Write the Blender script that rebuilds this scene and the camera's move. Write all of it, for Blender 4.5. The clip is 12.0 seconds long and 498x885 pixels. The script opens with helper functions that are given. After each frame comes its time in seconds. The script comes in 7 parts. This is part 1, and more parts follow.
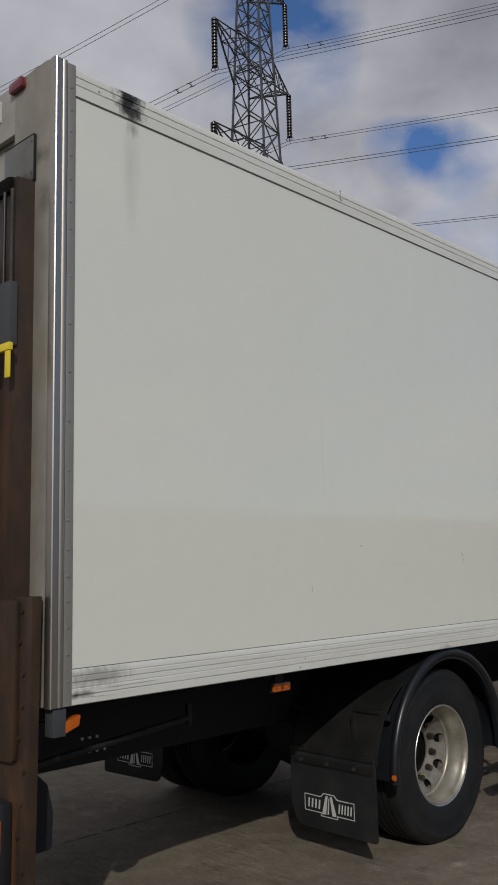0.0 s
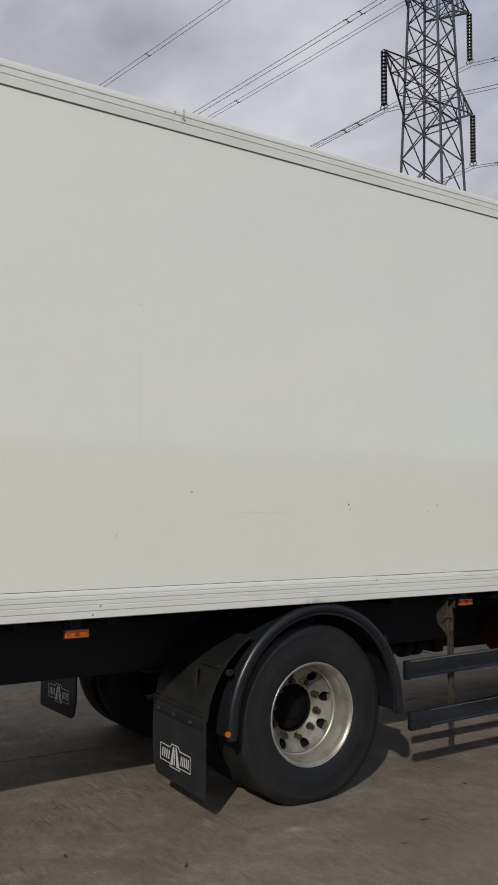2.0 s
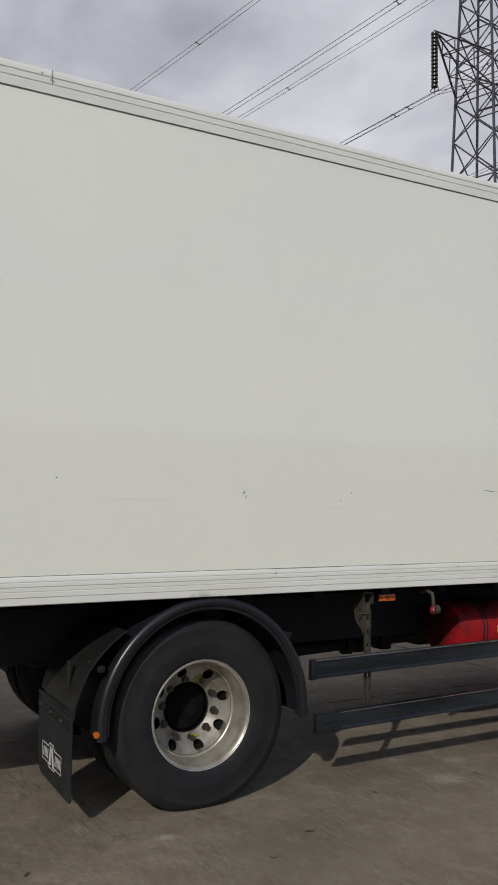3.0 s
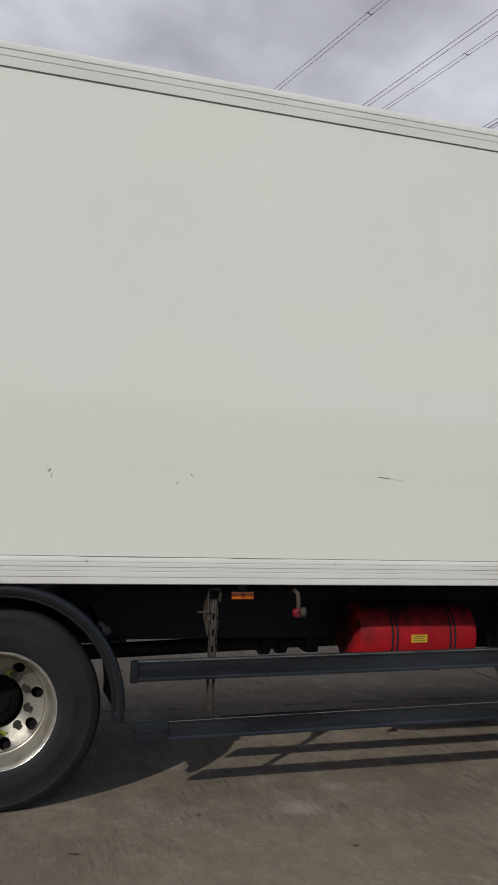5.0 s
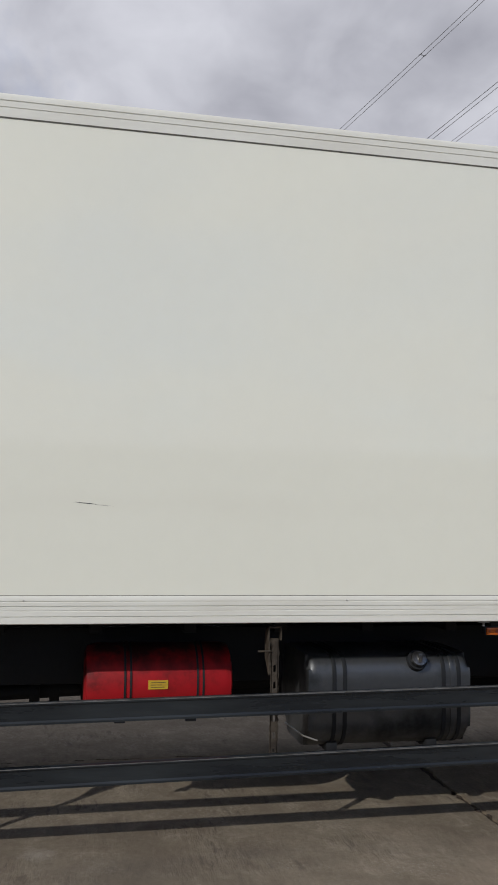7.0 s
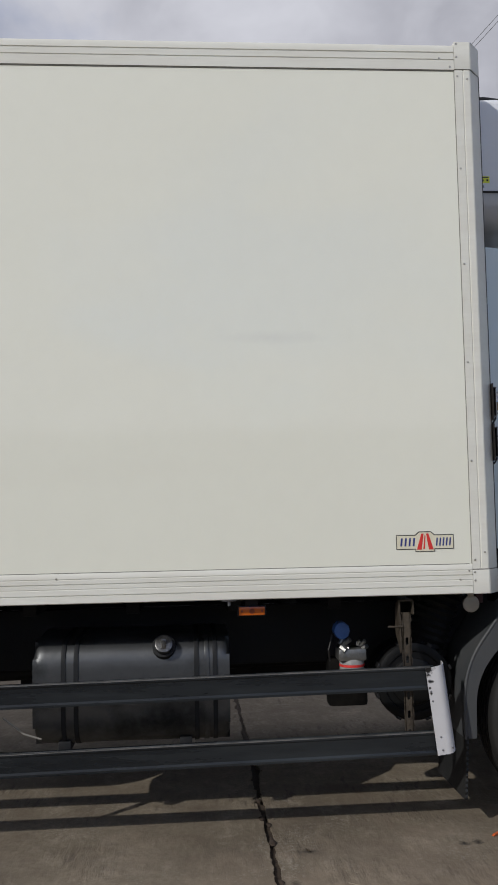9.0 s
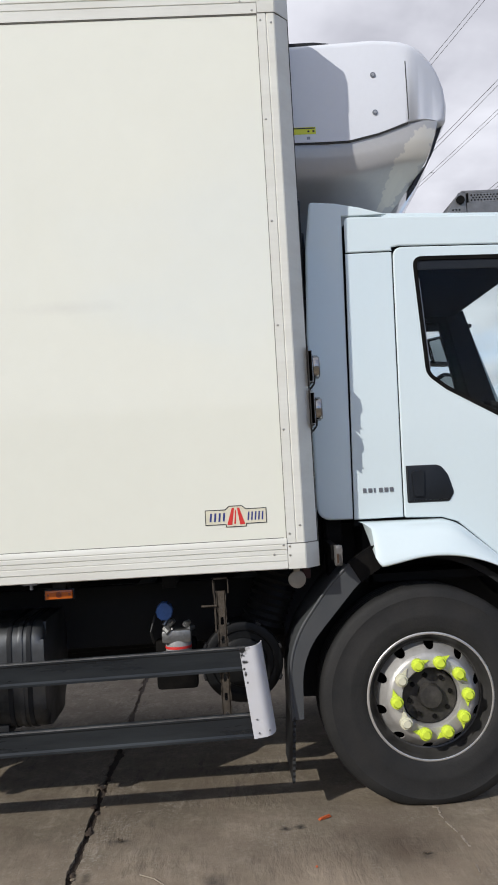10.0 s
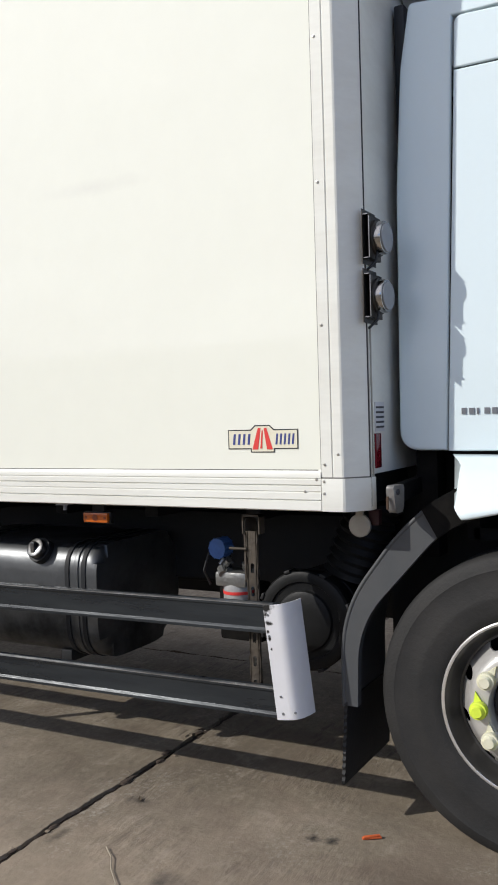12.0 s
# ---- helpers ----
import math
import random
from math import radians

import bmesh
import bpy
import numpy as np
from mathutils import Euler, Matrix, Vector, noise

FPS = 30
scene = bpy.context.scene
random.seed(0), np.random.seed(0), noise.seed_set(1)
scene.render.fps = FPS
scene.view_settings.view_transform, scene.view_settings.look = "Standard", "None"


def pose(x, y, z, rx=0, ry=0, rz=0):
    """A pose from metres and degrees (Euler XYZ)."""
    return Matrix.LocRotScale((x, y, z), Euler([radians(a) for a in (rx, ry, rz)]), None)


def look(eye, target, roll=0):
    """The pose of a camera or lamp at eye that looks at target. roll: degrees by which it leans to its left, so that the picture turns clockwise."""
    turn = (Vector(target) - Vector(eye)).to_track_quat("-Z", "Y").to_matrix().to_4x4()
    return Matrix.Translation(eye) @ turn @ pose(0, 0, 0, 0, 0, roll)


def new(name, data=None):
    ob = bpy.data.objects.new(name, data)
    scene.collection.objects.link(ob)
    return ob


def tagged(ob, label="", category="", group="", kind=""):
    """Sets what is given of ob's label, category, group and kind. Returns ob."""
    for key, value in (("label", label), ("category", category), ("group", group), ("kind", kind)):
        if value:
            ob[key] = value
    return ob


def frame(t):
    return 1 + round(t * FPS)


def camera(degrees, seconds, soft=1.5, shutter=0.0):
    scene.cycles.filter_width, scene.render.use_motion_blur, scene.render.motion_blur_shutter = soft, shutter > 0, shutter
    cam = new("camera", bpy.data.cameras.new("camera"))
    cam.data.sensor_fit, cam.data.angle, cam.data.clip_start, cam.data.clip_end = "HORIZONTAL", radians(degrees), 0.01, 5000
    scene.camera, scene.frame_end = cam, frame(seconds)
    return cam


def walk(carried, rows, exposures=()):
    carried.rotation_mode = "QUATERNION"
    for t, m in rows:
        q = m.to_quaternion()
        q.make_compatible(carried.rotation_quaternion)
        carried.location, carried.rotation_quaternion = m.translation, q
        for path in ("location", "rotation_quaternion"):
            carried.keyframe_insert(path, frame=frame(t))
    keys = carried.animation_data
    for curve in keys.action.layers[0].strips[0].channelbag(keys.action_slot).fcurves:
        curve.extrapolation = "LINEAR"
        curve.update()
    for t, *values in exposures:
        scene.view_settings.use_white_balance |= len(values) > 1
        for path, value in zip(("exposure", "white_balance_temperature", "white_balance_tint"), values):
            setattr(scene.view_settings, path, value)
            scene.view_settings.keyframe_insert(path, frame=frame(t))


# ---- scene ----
cam = camera(31.7, 12.0, soft=1.8)
PATH = [
    (0, (2.984, -2.022, 1.68), (1.604, -0.6, 1.956), -1.2),
    (0.5, (3.369, -1.616, 1.698), (1.869, -0.314, 1.933), -1.8),
    (1, (3.676, -1.27, 1.689), (2.079, -0.081, 1.88), -0.6),
    (1.5, (3.833, -0.786, 1.708), (2.189, 0.34, 1.876), 0.3),
    (2, (4.036, -0.347, 1.683), (2.366, 0.743, 1.834), 0.3),
    (2.5, (4.16, 0.11, 1.667), (2.458, 1.152, 1.791), 0.7),
    (3, (4.258, 0.637, 1.676), (2.516, 1.612, 1.804), 0.7),
    (3.2, (4.317, 0.811, 1.685), (2.555, 1.749, 1.809), 0.9),
    (4.8, (4.484, 2.438, 1.721), (2.592, 3.082, 1.799), 2.2),
    (5, (4.465, 2.635, 1.734), (2.557, 3.23, 1.806), 2.5),
    (5.5, (4.417, 3.193, 1.744), (2.492, 3.726, 1.841), 2.1),
    (6, (4.472, 3.736, 1.715), (2.536, 4.225, 1.829), 0.8),
    (6.5, (4.522, 4.201, 1.708), (2.575, 4.64, 1.836), 0.9),
    (6.7, (4.506, 4.434, 1.7), (2.557, 4.856, 1.85), 1.0),
    (8.3, (4.27, 6.055, 1.594), (2.291, 6.285, 1.768), 0.2),
    (8.5, (4.199, 6.296, 1.596), (2.215, 6.49, 1.758), 0.0),
    (9, (4.102, 6.818, 1.586), (2.111, 6.953, 1.727), -1.1),
    (9.1, (4.071, 6.919, 1.576), (2.081, 7.07, 1.708), -1.7),
    (9.5, (3.936, 7.33, 1.566), (1.946, 7.482, 1.689), -3.4),
    (10, (3.951, 7.865, 1.547), (1.954, 7.932, 1.636), -3.2),
    (10.5, (3.85, 8.292, 1.531), (1.851, 8.223, 1.56), -1.2),
    (11, (3.49, 8.729, 1.521), (1.531, 8.329, 1.479), -1.3),
    (11.5, (3.156, 9.114, 1.49), (1.301, 8.366, 1.45), -2.2),
    (12, (2.705, 9.37, 1.482), (0.958, 8.398, 1.418), -1.7),
]
EXPOSURES = [(0.0, -0.53), (0.5, -0.35), (1.0, -0.17), (2.0, -0.18), (3.0, -0.14), (6.0, -0.12), (6.5, -0.06), (8.5, -0.11), (9.0, -0.13), (9.5, 0.19), (10.0, 0.36), (10.5, 0.66), (11.0, 0.61), (11.5, 0.67), (12.0, 0.60)]
walk(cam, [(t, look(eye, target, roll)) for t, eye, target, roll in PATH], EXPOSURES)

# Light and distance
SUN_POWER = 2.65
SKY_GAIN = 0.110
CLOUD_DARK, CLOUD_LIGHT = (0.345, 0.35, 0.405), (0.79, 0.80, 0.87)
CLOUD_SHIFT = (0.0, 0.0, 0.0)
CLEARINGS = [((-0.545, 0.625, 0.560), 0.062), ((-0.492, 0.753, 0.436), 0.024), ((-0.446, 0.783, 0.433), 0.027), ((0.52, 0.75, 0.42), 0.36), ((0.97, 0.05, 0.30), 0.11)]    # where blue sky shows, and how wide
HEAPS = [((-0.385, 0.750, 0.535), 0.15, 0.26), ((-0.582, 0.740, 0.338), 0.10, 0.0)]    # heavier cloud: way, width, weight
PYLON_AT, PYLON_TURN = (-43.66, 47.62, 0.0), 105.6
PYLON_Z, PYLON_ARM, PYLON_HALF = (34.82, 43.51, 52.14), (6.84, 6.49, 6.21), (1.48, 0.85)
STRING_N, PITCH = 15, 0.272
FAR_BEND, FAR_DROP, FAR_SAG, NEAR_SAG = 0.2, -5.5, 11.7, 9.4

# ---- world, sun ----
SHADOW = Vector((-1.115, 1.15, -1.0))          # the way the sunlight goes
TO_SUN = -SHADOW.normalized()
SUN_EL = math.asin(TO_SUN.z)
SUN_AZ = math.atan2(TO_SUN.x, TO_SUN.y)


def node(nt, kind, **values):
    n = nt.nodes.new(kind)
    for key, value in values.items():
        if key in n.inputs:
            n.inputs[key].default_value = value
    return n


def math_node(nt, op, a, b=None, clamp=False):
    n = nt.nodes.new("ShaderNodeMath")
    n.operation, n.use_clamp = op, clamp
    for i, v in enumerate((a, b)):
        if v is None:
            continue
        if isinstance(v, (int, float)):
            n.inputs[i].default_value = v
        else:
            nt.links.new(v, n.inputs[i])
    return n.outputs[0]


def ramp(nt, fac, stops):
    n = nt.nodes.new("ShaderNodeValToRGB")
    e = n.color_ramp.elements
    while len(e) < len(stops):
        e.new(0.5)
    for el, (p, c) in zip(e, stops):
        el.position = p
        el.color = (*c, 1) if isinstance(c, tuple) else (c, c, c, 1)
    nt.links.new(fac, n.inputs[0])
    return n.outputs[0]


def mix_col(nt, fac, a, b, mode="MIX"):
    n = nt.nodes.new("ShaderNodeMix")
    n.data_type, n.blend_type = "RGBA", mode
    for sock, v in ((n.inputs[0], fac), (n.inputs[6], a), (n.inputs[7], b)):
        if isinstance(v, (int, float)):
            sock.default_value = v
        elif isinstance(v, tuple):
            sock.default_value = (*v, 1) if len(v) == 3 else v
        else:
            nt.links.new(v, sock)
    return n.outputs[2]


world = bpy.data.worlds.new("world")
scene.world = world
world.use_nodes = True
wt = world.node_tree
wt.nodes.clear()
sky = wt.nodes.new("ShaderNodeTexSky")
sky.sky_type, sky.sun_disc = "NISHITA", False
sky.sun_elevation, sky.sun_rotation = SUN_EL, SUN_AZ
sky.air_density, sky.dust_density, sky.ozone_density = 1.0, 0.0, 3.0
coord = wt.nodes.new("ShaderNodeTexCoord")
sep = wt.nodes.new("ShaderNodeSeparateXYZ")
wt.links.new(coord.outputs["Generated"], sep.inputs[0])
up = math_node(wt, "MAXIMUM", sep.outputs[2], 0.0)
low = math_node(wt, "ADD", up, 0.28)
plane = wt.nodes.new("ShaderNodeCombineXYZ")
wt.links.new(math_node(wt, "DIVIDE", sep.outputs[0], low), plane.inputs[0])
wt.links.new(math_node(wt, "DIVIDE", sep.outputs[1], low), plane.inputs[1])
shift = wt.nodes.new("ShaderNodeMapping")
shift.inputs["Location"].default_value = CLOUD_SHIFT
wt.links.new(plane.outputs[0], shift.inputs["Vector"])
big = node(wt, "ShaderNodeTexNoise", Scale=1.15, Detail=7.0, Roughness=0.55, Distortion=0.3)
fine = node(wt, "ShaderNodeTexNoise", Scale=2.3, Detail=5.0, Roughness=0.5)
puff = node(wt, "ShaderNodeTexNoise", Scale=7.5, Detail=5.0, Roughness=0.48, Distortion=0.35)
wt.links.new(shift.outputs[0], big.inputs["Vector"])
wt.links.new(shift.outputs[0], fine.inputs["Vector"])
wt.links.new(shift.outputs[0], puff.inputs["Vector"])
thick, weight = big.outputs["Fac"], 0.0
tatter = node(wt, "ShaderNodeTexNoise", Scale=5.0, Detail=5.0, Roughness=0.55, Distortion=0.3)
wt.links.new(shift.outputs[0], tatter.inputs["Vector"])
torn = ramp(wt, tatter.outputs["Fac"], [(0.30, 0.35), (0.68, 1.25)])
for way, wide in CLEARINGS:
    away = wt.nodes.new("ShaderNodeVectorMath")
    away.operation = "DISTANCE"
    wt.links.new(coord.outputs["Generated"], away.inputs[0])
    away.inputs[1].default_value = Vector(way).normalized()
    gap = math_node(wt, "MULTIPLY", math_node(wt, "SUBTRACT", 1.0, math_node(wt, "DIVIDE", away.outputs["Value"], 2.2 * wide), clamp=True), 0.45)
    thick = math_node(wt, "SUBTRACT", thick, math_node(wt, "MULTIPLY", gap, torn))
for way, wide, more in HEAPS:
    away = wt.nodes.new("ShaderNodeVectorMath")
    away.operation = "DISTANCE"
    wt.links.new(coord.outputs["Generated"], away.inputs[0])
    away.inputs[1].default_value = Vector(way).normalized()
    heap = math_node(wt, "SUBTRACT", 1.0, math_node(wt, "DIVIDE", away.outputs["Value"], wide), clamp=True)
    thick = math_node(wt, "ADD", thick, math_node(wt, "MULTIPLY", heap, 0.35))
    weight = math_node(wt, "ADD", weight, math_node(wt, "MULTIPLY", heap, more))
cover = ramp(wt, thick, [(0.22, 0.0), (0.46, 1.0)])
lump = math_node(wt, "ADD", math_node(wt, "MULTIPLY", fine.outputs["Fac"], 0.62), math_node(wt, "MULTIPLY", puff.outputs["Fac"], 0.38))
shade = ramp(wt, math_node(wt, "SUBTRACT", lump, weight), [(0.29, CLOUD_DARK), (0.72, CLOUD_LIGHT)])
blue = mix_col(wt, 1.0, sky.outputs[0], (0.72 * SKY_GAIN, 0.93 * SKY_GAIN, 1.22 * SKY_GAIN), "MULTIPLY")
both = mix_col(wt, cover, blue, shade)
back = node(wt, "ShaderNodeBackground", Strength=1.0)
wt.links.new(both, back.inputs["Color"])
wout = wt.nodes.new("ShaderNodeOutputWorld")
wt.links.new(back.outputs[0], wout.inputs[0])

sun_data = bpy.data.lights.new("sun", "SUN")
sun_data.energy, sun_data.angle, sun_data.color = SUN_POWER, radians(0.6), (1.0, 0.965, 0.91)
sun = new("sun", sun_data)
sun.matrix_world = look((0, 0, 30), Vector((0, 0, 30)) + SHADOW)

# ---- materials ----


def material(name, colour, rough=0.5, metal=0.0, spec=0.5, grain=0.0, grain_scale=40.0, stain=0.0, stain_scale=2.5,
             stain_colour=None, bump=0.0, bump_scale=60.0, coat=0.0, coat_rough=0.08, stretch=(1, 1, 1), vary=0.0, rough_vary=0.0):
    """A principled surface with grain and stains at two scales, fine relief, and a change from piece to piece."""
    m = bpy.data.materials.new(name)
    m.use_nodes = True
    nt = m.node_tree
    b = nt.nodes["Principled BSDF"]
    b.inputs["Roughness"].default_value = rough
    b.inputs["Metallic"].default_value = metal
    b.inputs["Specular IOR Level"].default_value = spec
    b.inputs["Coat Weight"].default_value = coat
    b.inputs["Coat Roughness"].default_value = coat_rough
    tc = nt.nodes.new("ShaderNodeTexCoord")
    geo = nt.nodes.new("ShaderNodeNewGeometry")
    mp = nt.nodes.new("ShaderNodeMapping")
    mp.inputs["Scale"].default_value = stretch
    nt.links.new(geo.outputs["Position"], mp.inputs["Vector"])
    col = None
    dark = tuple(c * 0.45 for c in colour)
    n1 = node(nt, "ShaderNodeTexNoise", Scale=grain_scale, Detail=5.0, Roughness=0.6)
    n2 = node(nt, "ShaderNodeTexNoise", Scale=stain_scale, Detail=6.0, Roughness=0.62)
    nt.links.new(mp.outputs[0], n1.inputs["Vector"])
    nt.links.new(mp.outputs[0], n2.inputs["Vector"])
    f1 = math_node(nt, "MULTIPLY", ramp(nt, n1.outputs["Fac"], [(0.35, 0.0), (0.7, 1.0)]), grain)
    f2 = math_node(nt, "MULTIPLY", ramp(nt, n2.outputs["Fac"], [(0.42, 0.0), (0.68, 1.0)]), stain)
    col = mix_col(nt, f1, colour, dark)
    col = mix_col(nt, f2, col, stain_colour or dark)
    if vary:
        info = nt.nodes.new("ShaderNodeObjectInfo")
        k = math_node(nt, "ADD", math_node(nt, "MULTIPLY", info.outputs["Random"], vary), 1.0 - vary / 2)
        hsv = nt.nodes.new("ShaderNodeHueSaturation")
        nt.links.new(k, hsv.inputs["Value"])
        nt.links.new(col, hsv.inputs["Color"])
        col = hsv.outputs[0]
    nt.links.new(col, b.inputs["Base Color"])
    if rough_vary:
        r = math_node(nt, "ADD", math_node(nt, "MULTIPLY", n2.outputs["Fac"], rough_vary), rough - rough_vary / 2, clamp=True)
        nt.links.new(r, b.inputs["Roughness"])
    if bump:
        nb = node(nt, "ShaderNodeTexNoise", Scale=bump_scale, Detail=4.0)
        nt.links.new(mp.outputs[0], nb.inputs["Vector"])
        bp = node(nt, "ShaderNodeBump", Strength=1.0, Distance=bump)
        nt.links.new(nb.outputs["Fac"], bp.inputs["Height"])
        nt.links.new(bp.outputs[0], b.inputs["Normal"])
    return m


def blot(m, where, size, colour, amount, noise_scale=14.0, edge=0.5, squash=None, end=0.86, turn=(0, 0, 0)):
    """A patch of its own ragged shape, a stain or painted shade, at one place of a material: where and size in metres.
    """
    nt = m.node_tree
    b = nt.nodes["Principled BSDF"]
    old = b.inputs["Base Color"].links[0].from_socket
    geo = nt.nodes.new("ShaderNodeNewGeometry")
    mp = nt.nodes.new("ShaderNodeMapping")
    mp.vector_type = "TEXTURE"
    mp.inputs["Location"].default_value = where
    mp.inputs["Rotation"].default_value = turn
    mp.inputs["Scale"].default_value = size
    nt.links.new(geo.outputs["Position"], mp.inputs["Vector"])
    ln = nt.nodes.new("ShaderNodeVectorMath")
    ln.operation = "LENGTH"
    nt.links.new(mp.outputs[0], ln.inputs[0])
    mp2 = nt.nodes.new("ShaderNodeMapping")
    mp2.inputs["Scale"].default_value = squash or (1, 1, 1)
    nt.links.new(geo.outputs["Position"], mp2.inputs["Vector"])
    n = node(nt, "ShaderNodeTexNoise", Scale=noise_scale, Detail=6.0, Roughness=0.65)
    nt.links.new(mp2.outputs[0], n.inputs["Vector"])
    f = math_node(nt, "ADD", ln.outputs["Value"], math_node(nt, "MULTIPLY", n.outputs["Fac"], 1.6))
    f = ramp(nt, math_node(nt, "MULTIPLY", f, 0.5), [(max(0.0, end - 0.14 - edge * 0.5), 1.0), (end, 0.0)])
    nt.links.new(mix_col(nt, math_node(nt, "MULTIPLY", f, amount), old, colour), b.inputs["Base Color"])
    return m


M_panel = material("white_grp_panel", (0.775, 0.781, 0.690), 0.5, spec=0.06, grain=0.03, grain_scale=9, stain=0.07, stain_scale=1.3,
                   stain_colour=(0.66, 0.64, 0.56), bump=0.0006, bump_scale=1.2, coat=1.0, coat_rough=0.05, rough_vary=0.1)
M_panel.node_tree.nodes["Principled BSDF"].inputs["Coat IOR"].default_value = 1.58
blot(M_panel, (0, 0.335, 3.66), (0.3, 0.045, 0.055), (0.10, 0.095, 0.07), 0.6, 30, 0.6, (1, 1.4, 0.25))
blot(M_panel, (0, 0.32, 3.48), (0.3, 0.085, 0.36), (0.40, 0.37, 0.29), 0.38, 12, 1.0, (1, 1.4, 0.10))
blot(M_panel, (0, 7.2, 2.375), (0.3, 0.30, 0.04), (0.62, 0.61, 0.56), 0.45, 6, 1.0)
blot(M_panel, (0, 5.2, 1.75), (0.3, 2.6, 0.10), (0.6, 0.57, 0.49), 0.12, 3, 1.0, (1, 0.5, 1))
M_rail = material("white_painted_aluminium", (0.715, 0.716, 0.660), 0.40, spec=0.35, grain=0.08, grain_scale=30, stain=0.3, stain_scale=3,
                  stain_colour=(0.52, 0.49, 0.42), bump=0.0004, bump_scale=30, stretch=(1, 0.4, 2))
blot(M_rail, (0, 0.315, 3.79), (0.3, 0.105, 0.13), (0.02, 0.02, 0.014), 1.0, 26, 0.35, (1, 1, 0.8))
blot(M_rail, (0, 0.32, 3.735), (0.3, 0.10, 0.06), (0.03, 0.03, 0.022), 0.9, 30, 0.4)
blot(M_rail, (0, 0.14, 1.25), (0.3, 0.22, 0.06), (0.12, 0.11, 0.085), 0.5, 48, 0.4, (1, 1.0, 0.5))
blot(M_rail, (0, 0.05, 1.185), (0.3, 0.10, 0.02), (0.06, 0.055, 0.045), 0.85, 30, 0.5)
blot(M_rail, (0, 2.75, 1.15), (0.3, 0.12, 0.03), (0.14, 0.13, 0.11), 0.7, 18, 0.8)
M_groove = material("dark_joint_sealant", (0.03, 0.03, 0.03), 0.7, grain=0.3)
M_sealant = material("grey_joint_sealant", (0.15, 0.145, 0.125), 0.7, grain=0.3, stain=0.5, stain_scale=3, stain_colour=(0.05, 0.048, 0.04))
M_bracket = material("brown_stained_bracket_steel", (0.055, 0.048, 0.042), 0.42, 0.6, grain=0.3, stain=0.5, stain_scale=14, stain_colour=(0.025, 0.02, 0.018))
M_lip = material("glossy_black_edge_plastic", (0.010, 0.0115, 0.014), 0.33, grain=0.15, stain=0.3, stain_scale=5, stain_colour=(0.02, 0.02, 0.021), rough_vary=0.15)
M_steel = material("brushed_stainless_steel", (0.52, 0.50, 0.46), 0.3, 0.9, grain=0.12, grain_scale=25, stain=0.25, stain_scale=3,
                   stain_colour=(0.30, 0.27, 0.22), stretch=(1, 1, 0.15), rough_vary=0.2)
M_polish = material("polished_stainless_profile", (0.48, 0.445, 0.385), 0.40, 1.0, grain=0.08, grain_scale=25, stain=0.2, stain_scale=3,
                    stain_colour=(0.34, 0.30, 0.24), stretch=(1, 1, 0.15), rough_vary=0.12)
M_strip = material("dull_grey_metal_strip", (0.30, 0.285, 0.25), 0.48, 0.45, grain=0.15, grain_scale=20, stain=0.4, stain_scale=3,
                   stain_colour=(0.22, 0.20, 0.165), stretch=(1, 1, 0.2), bump=0.0003)
M_post = material("stained_rear_post_paint", (0.30, 0.275, 0.225), 0.42, 0.3, grain=0.15, grain_scale=12, stain=0.5, stain_scale=4.5, stain_colour=(0.12, 0.10, 0.08), bump=0.0006, stretch=(1, 1, 0.6))
blot(M_post, (-0.06, -0.09, 3.22), (0.06, 0.2, 0.10), (0.05, 0.045, 0.04), 0.75, 14, 0.8)
blot(M_post, (-0.10, -0.09, 3.42), (0.10, 0.2, 0.06), (0.05, 0.045, 0.04), 0.7, 14, 0.8)
M_frame = material("weathered_rear_frame_paint", (0.42, 0.40, 0.35), 0.42, 0.35, grain=0.15, grain_scale=14, stain=0.5, stain_scale=4,
                   stain_colour=(0.20, 0.18, 0.15), bump=0.0006)
M_rust = material("rusty_brown_lift_steel", (0.066, 0.038, 0.023), 0.5, 0.1, spec=0.35, grain=0.6, grain_scale=11, stain=1.0, stain_scale=7,
                  stain_colour=(0.026, 0.019, 0.015), bump=0.002, bump_scale=35, stretch=(1, 1, 0.5))
# At the mast's top: shadow and grime below the hinge cover, as colour.
blot(M_rust, (-0.2, -0.15, 3.22), (0.3, 0.2, 0.22), (0.012, 0.010, 0.009), 0.85, 9, 0.8)
blot(M_rust, (-0.2, -0.15, 2.85), (0.3, 0.2, 0.35), (0.024, 0.018, 0.014), 0.6, 7, 0.9, (1, 1, 0.3))
blot(M_rust, (-0.14, -0.15, 0.62), (0.05, 0.2, 0.35), (0.16, 0.070, 0.028), 0.7, 16, 0.6, (1, 1, 0.5))
blot(M_rust, (-0.20, -0.15, 2.1), (0.05, 0.2, 0.40), (0.11, 0.055, 0.026), 0.6, 12, 0.7, (1, 1, 0.25))
blot(M_rust, (-0.06, -0.15, 1.35), (0.04, 0.2, 0.22), (0.030, 0.022, 0.018), 0.7, 14, 0.8, (1, 1, 0.4))
M_cover = material("grimy_grey_cover_plate", (0.19, 0.185, 0.162), 0.42, 0.4, grain=0.2, grain_scale=14, stain=0.5, stain_scale=6, stain_colour=(0.10, 0.09, 0.075))
blot(M_cover, (-0.2, -0.1, 3.335), (0.3, 0.2, 0.05), (0.02, 0.018, 0.015), 0.9, 16, 0.7)
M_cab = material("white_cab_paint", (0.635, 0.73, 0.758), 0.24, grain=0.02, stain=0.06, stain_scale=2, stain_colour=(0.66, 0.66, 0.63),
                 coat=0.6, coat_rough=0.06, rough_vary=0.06)
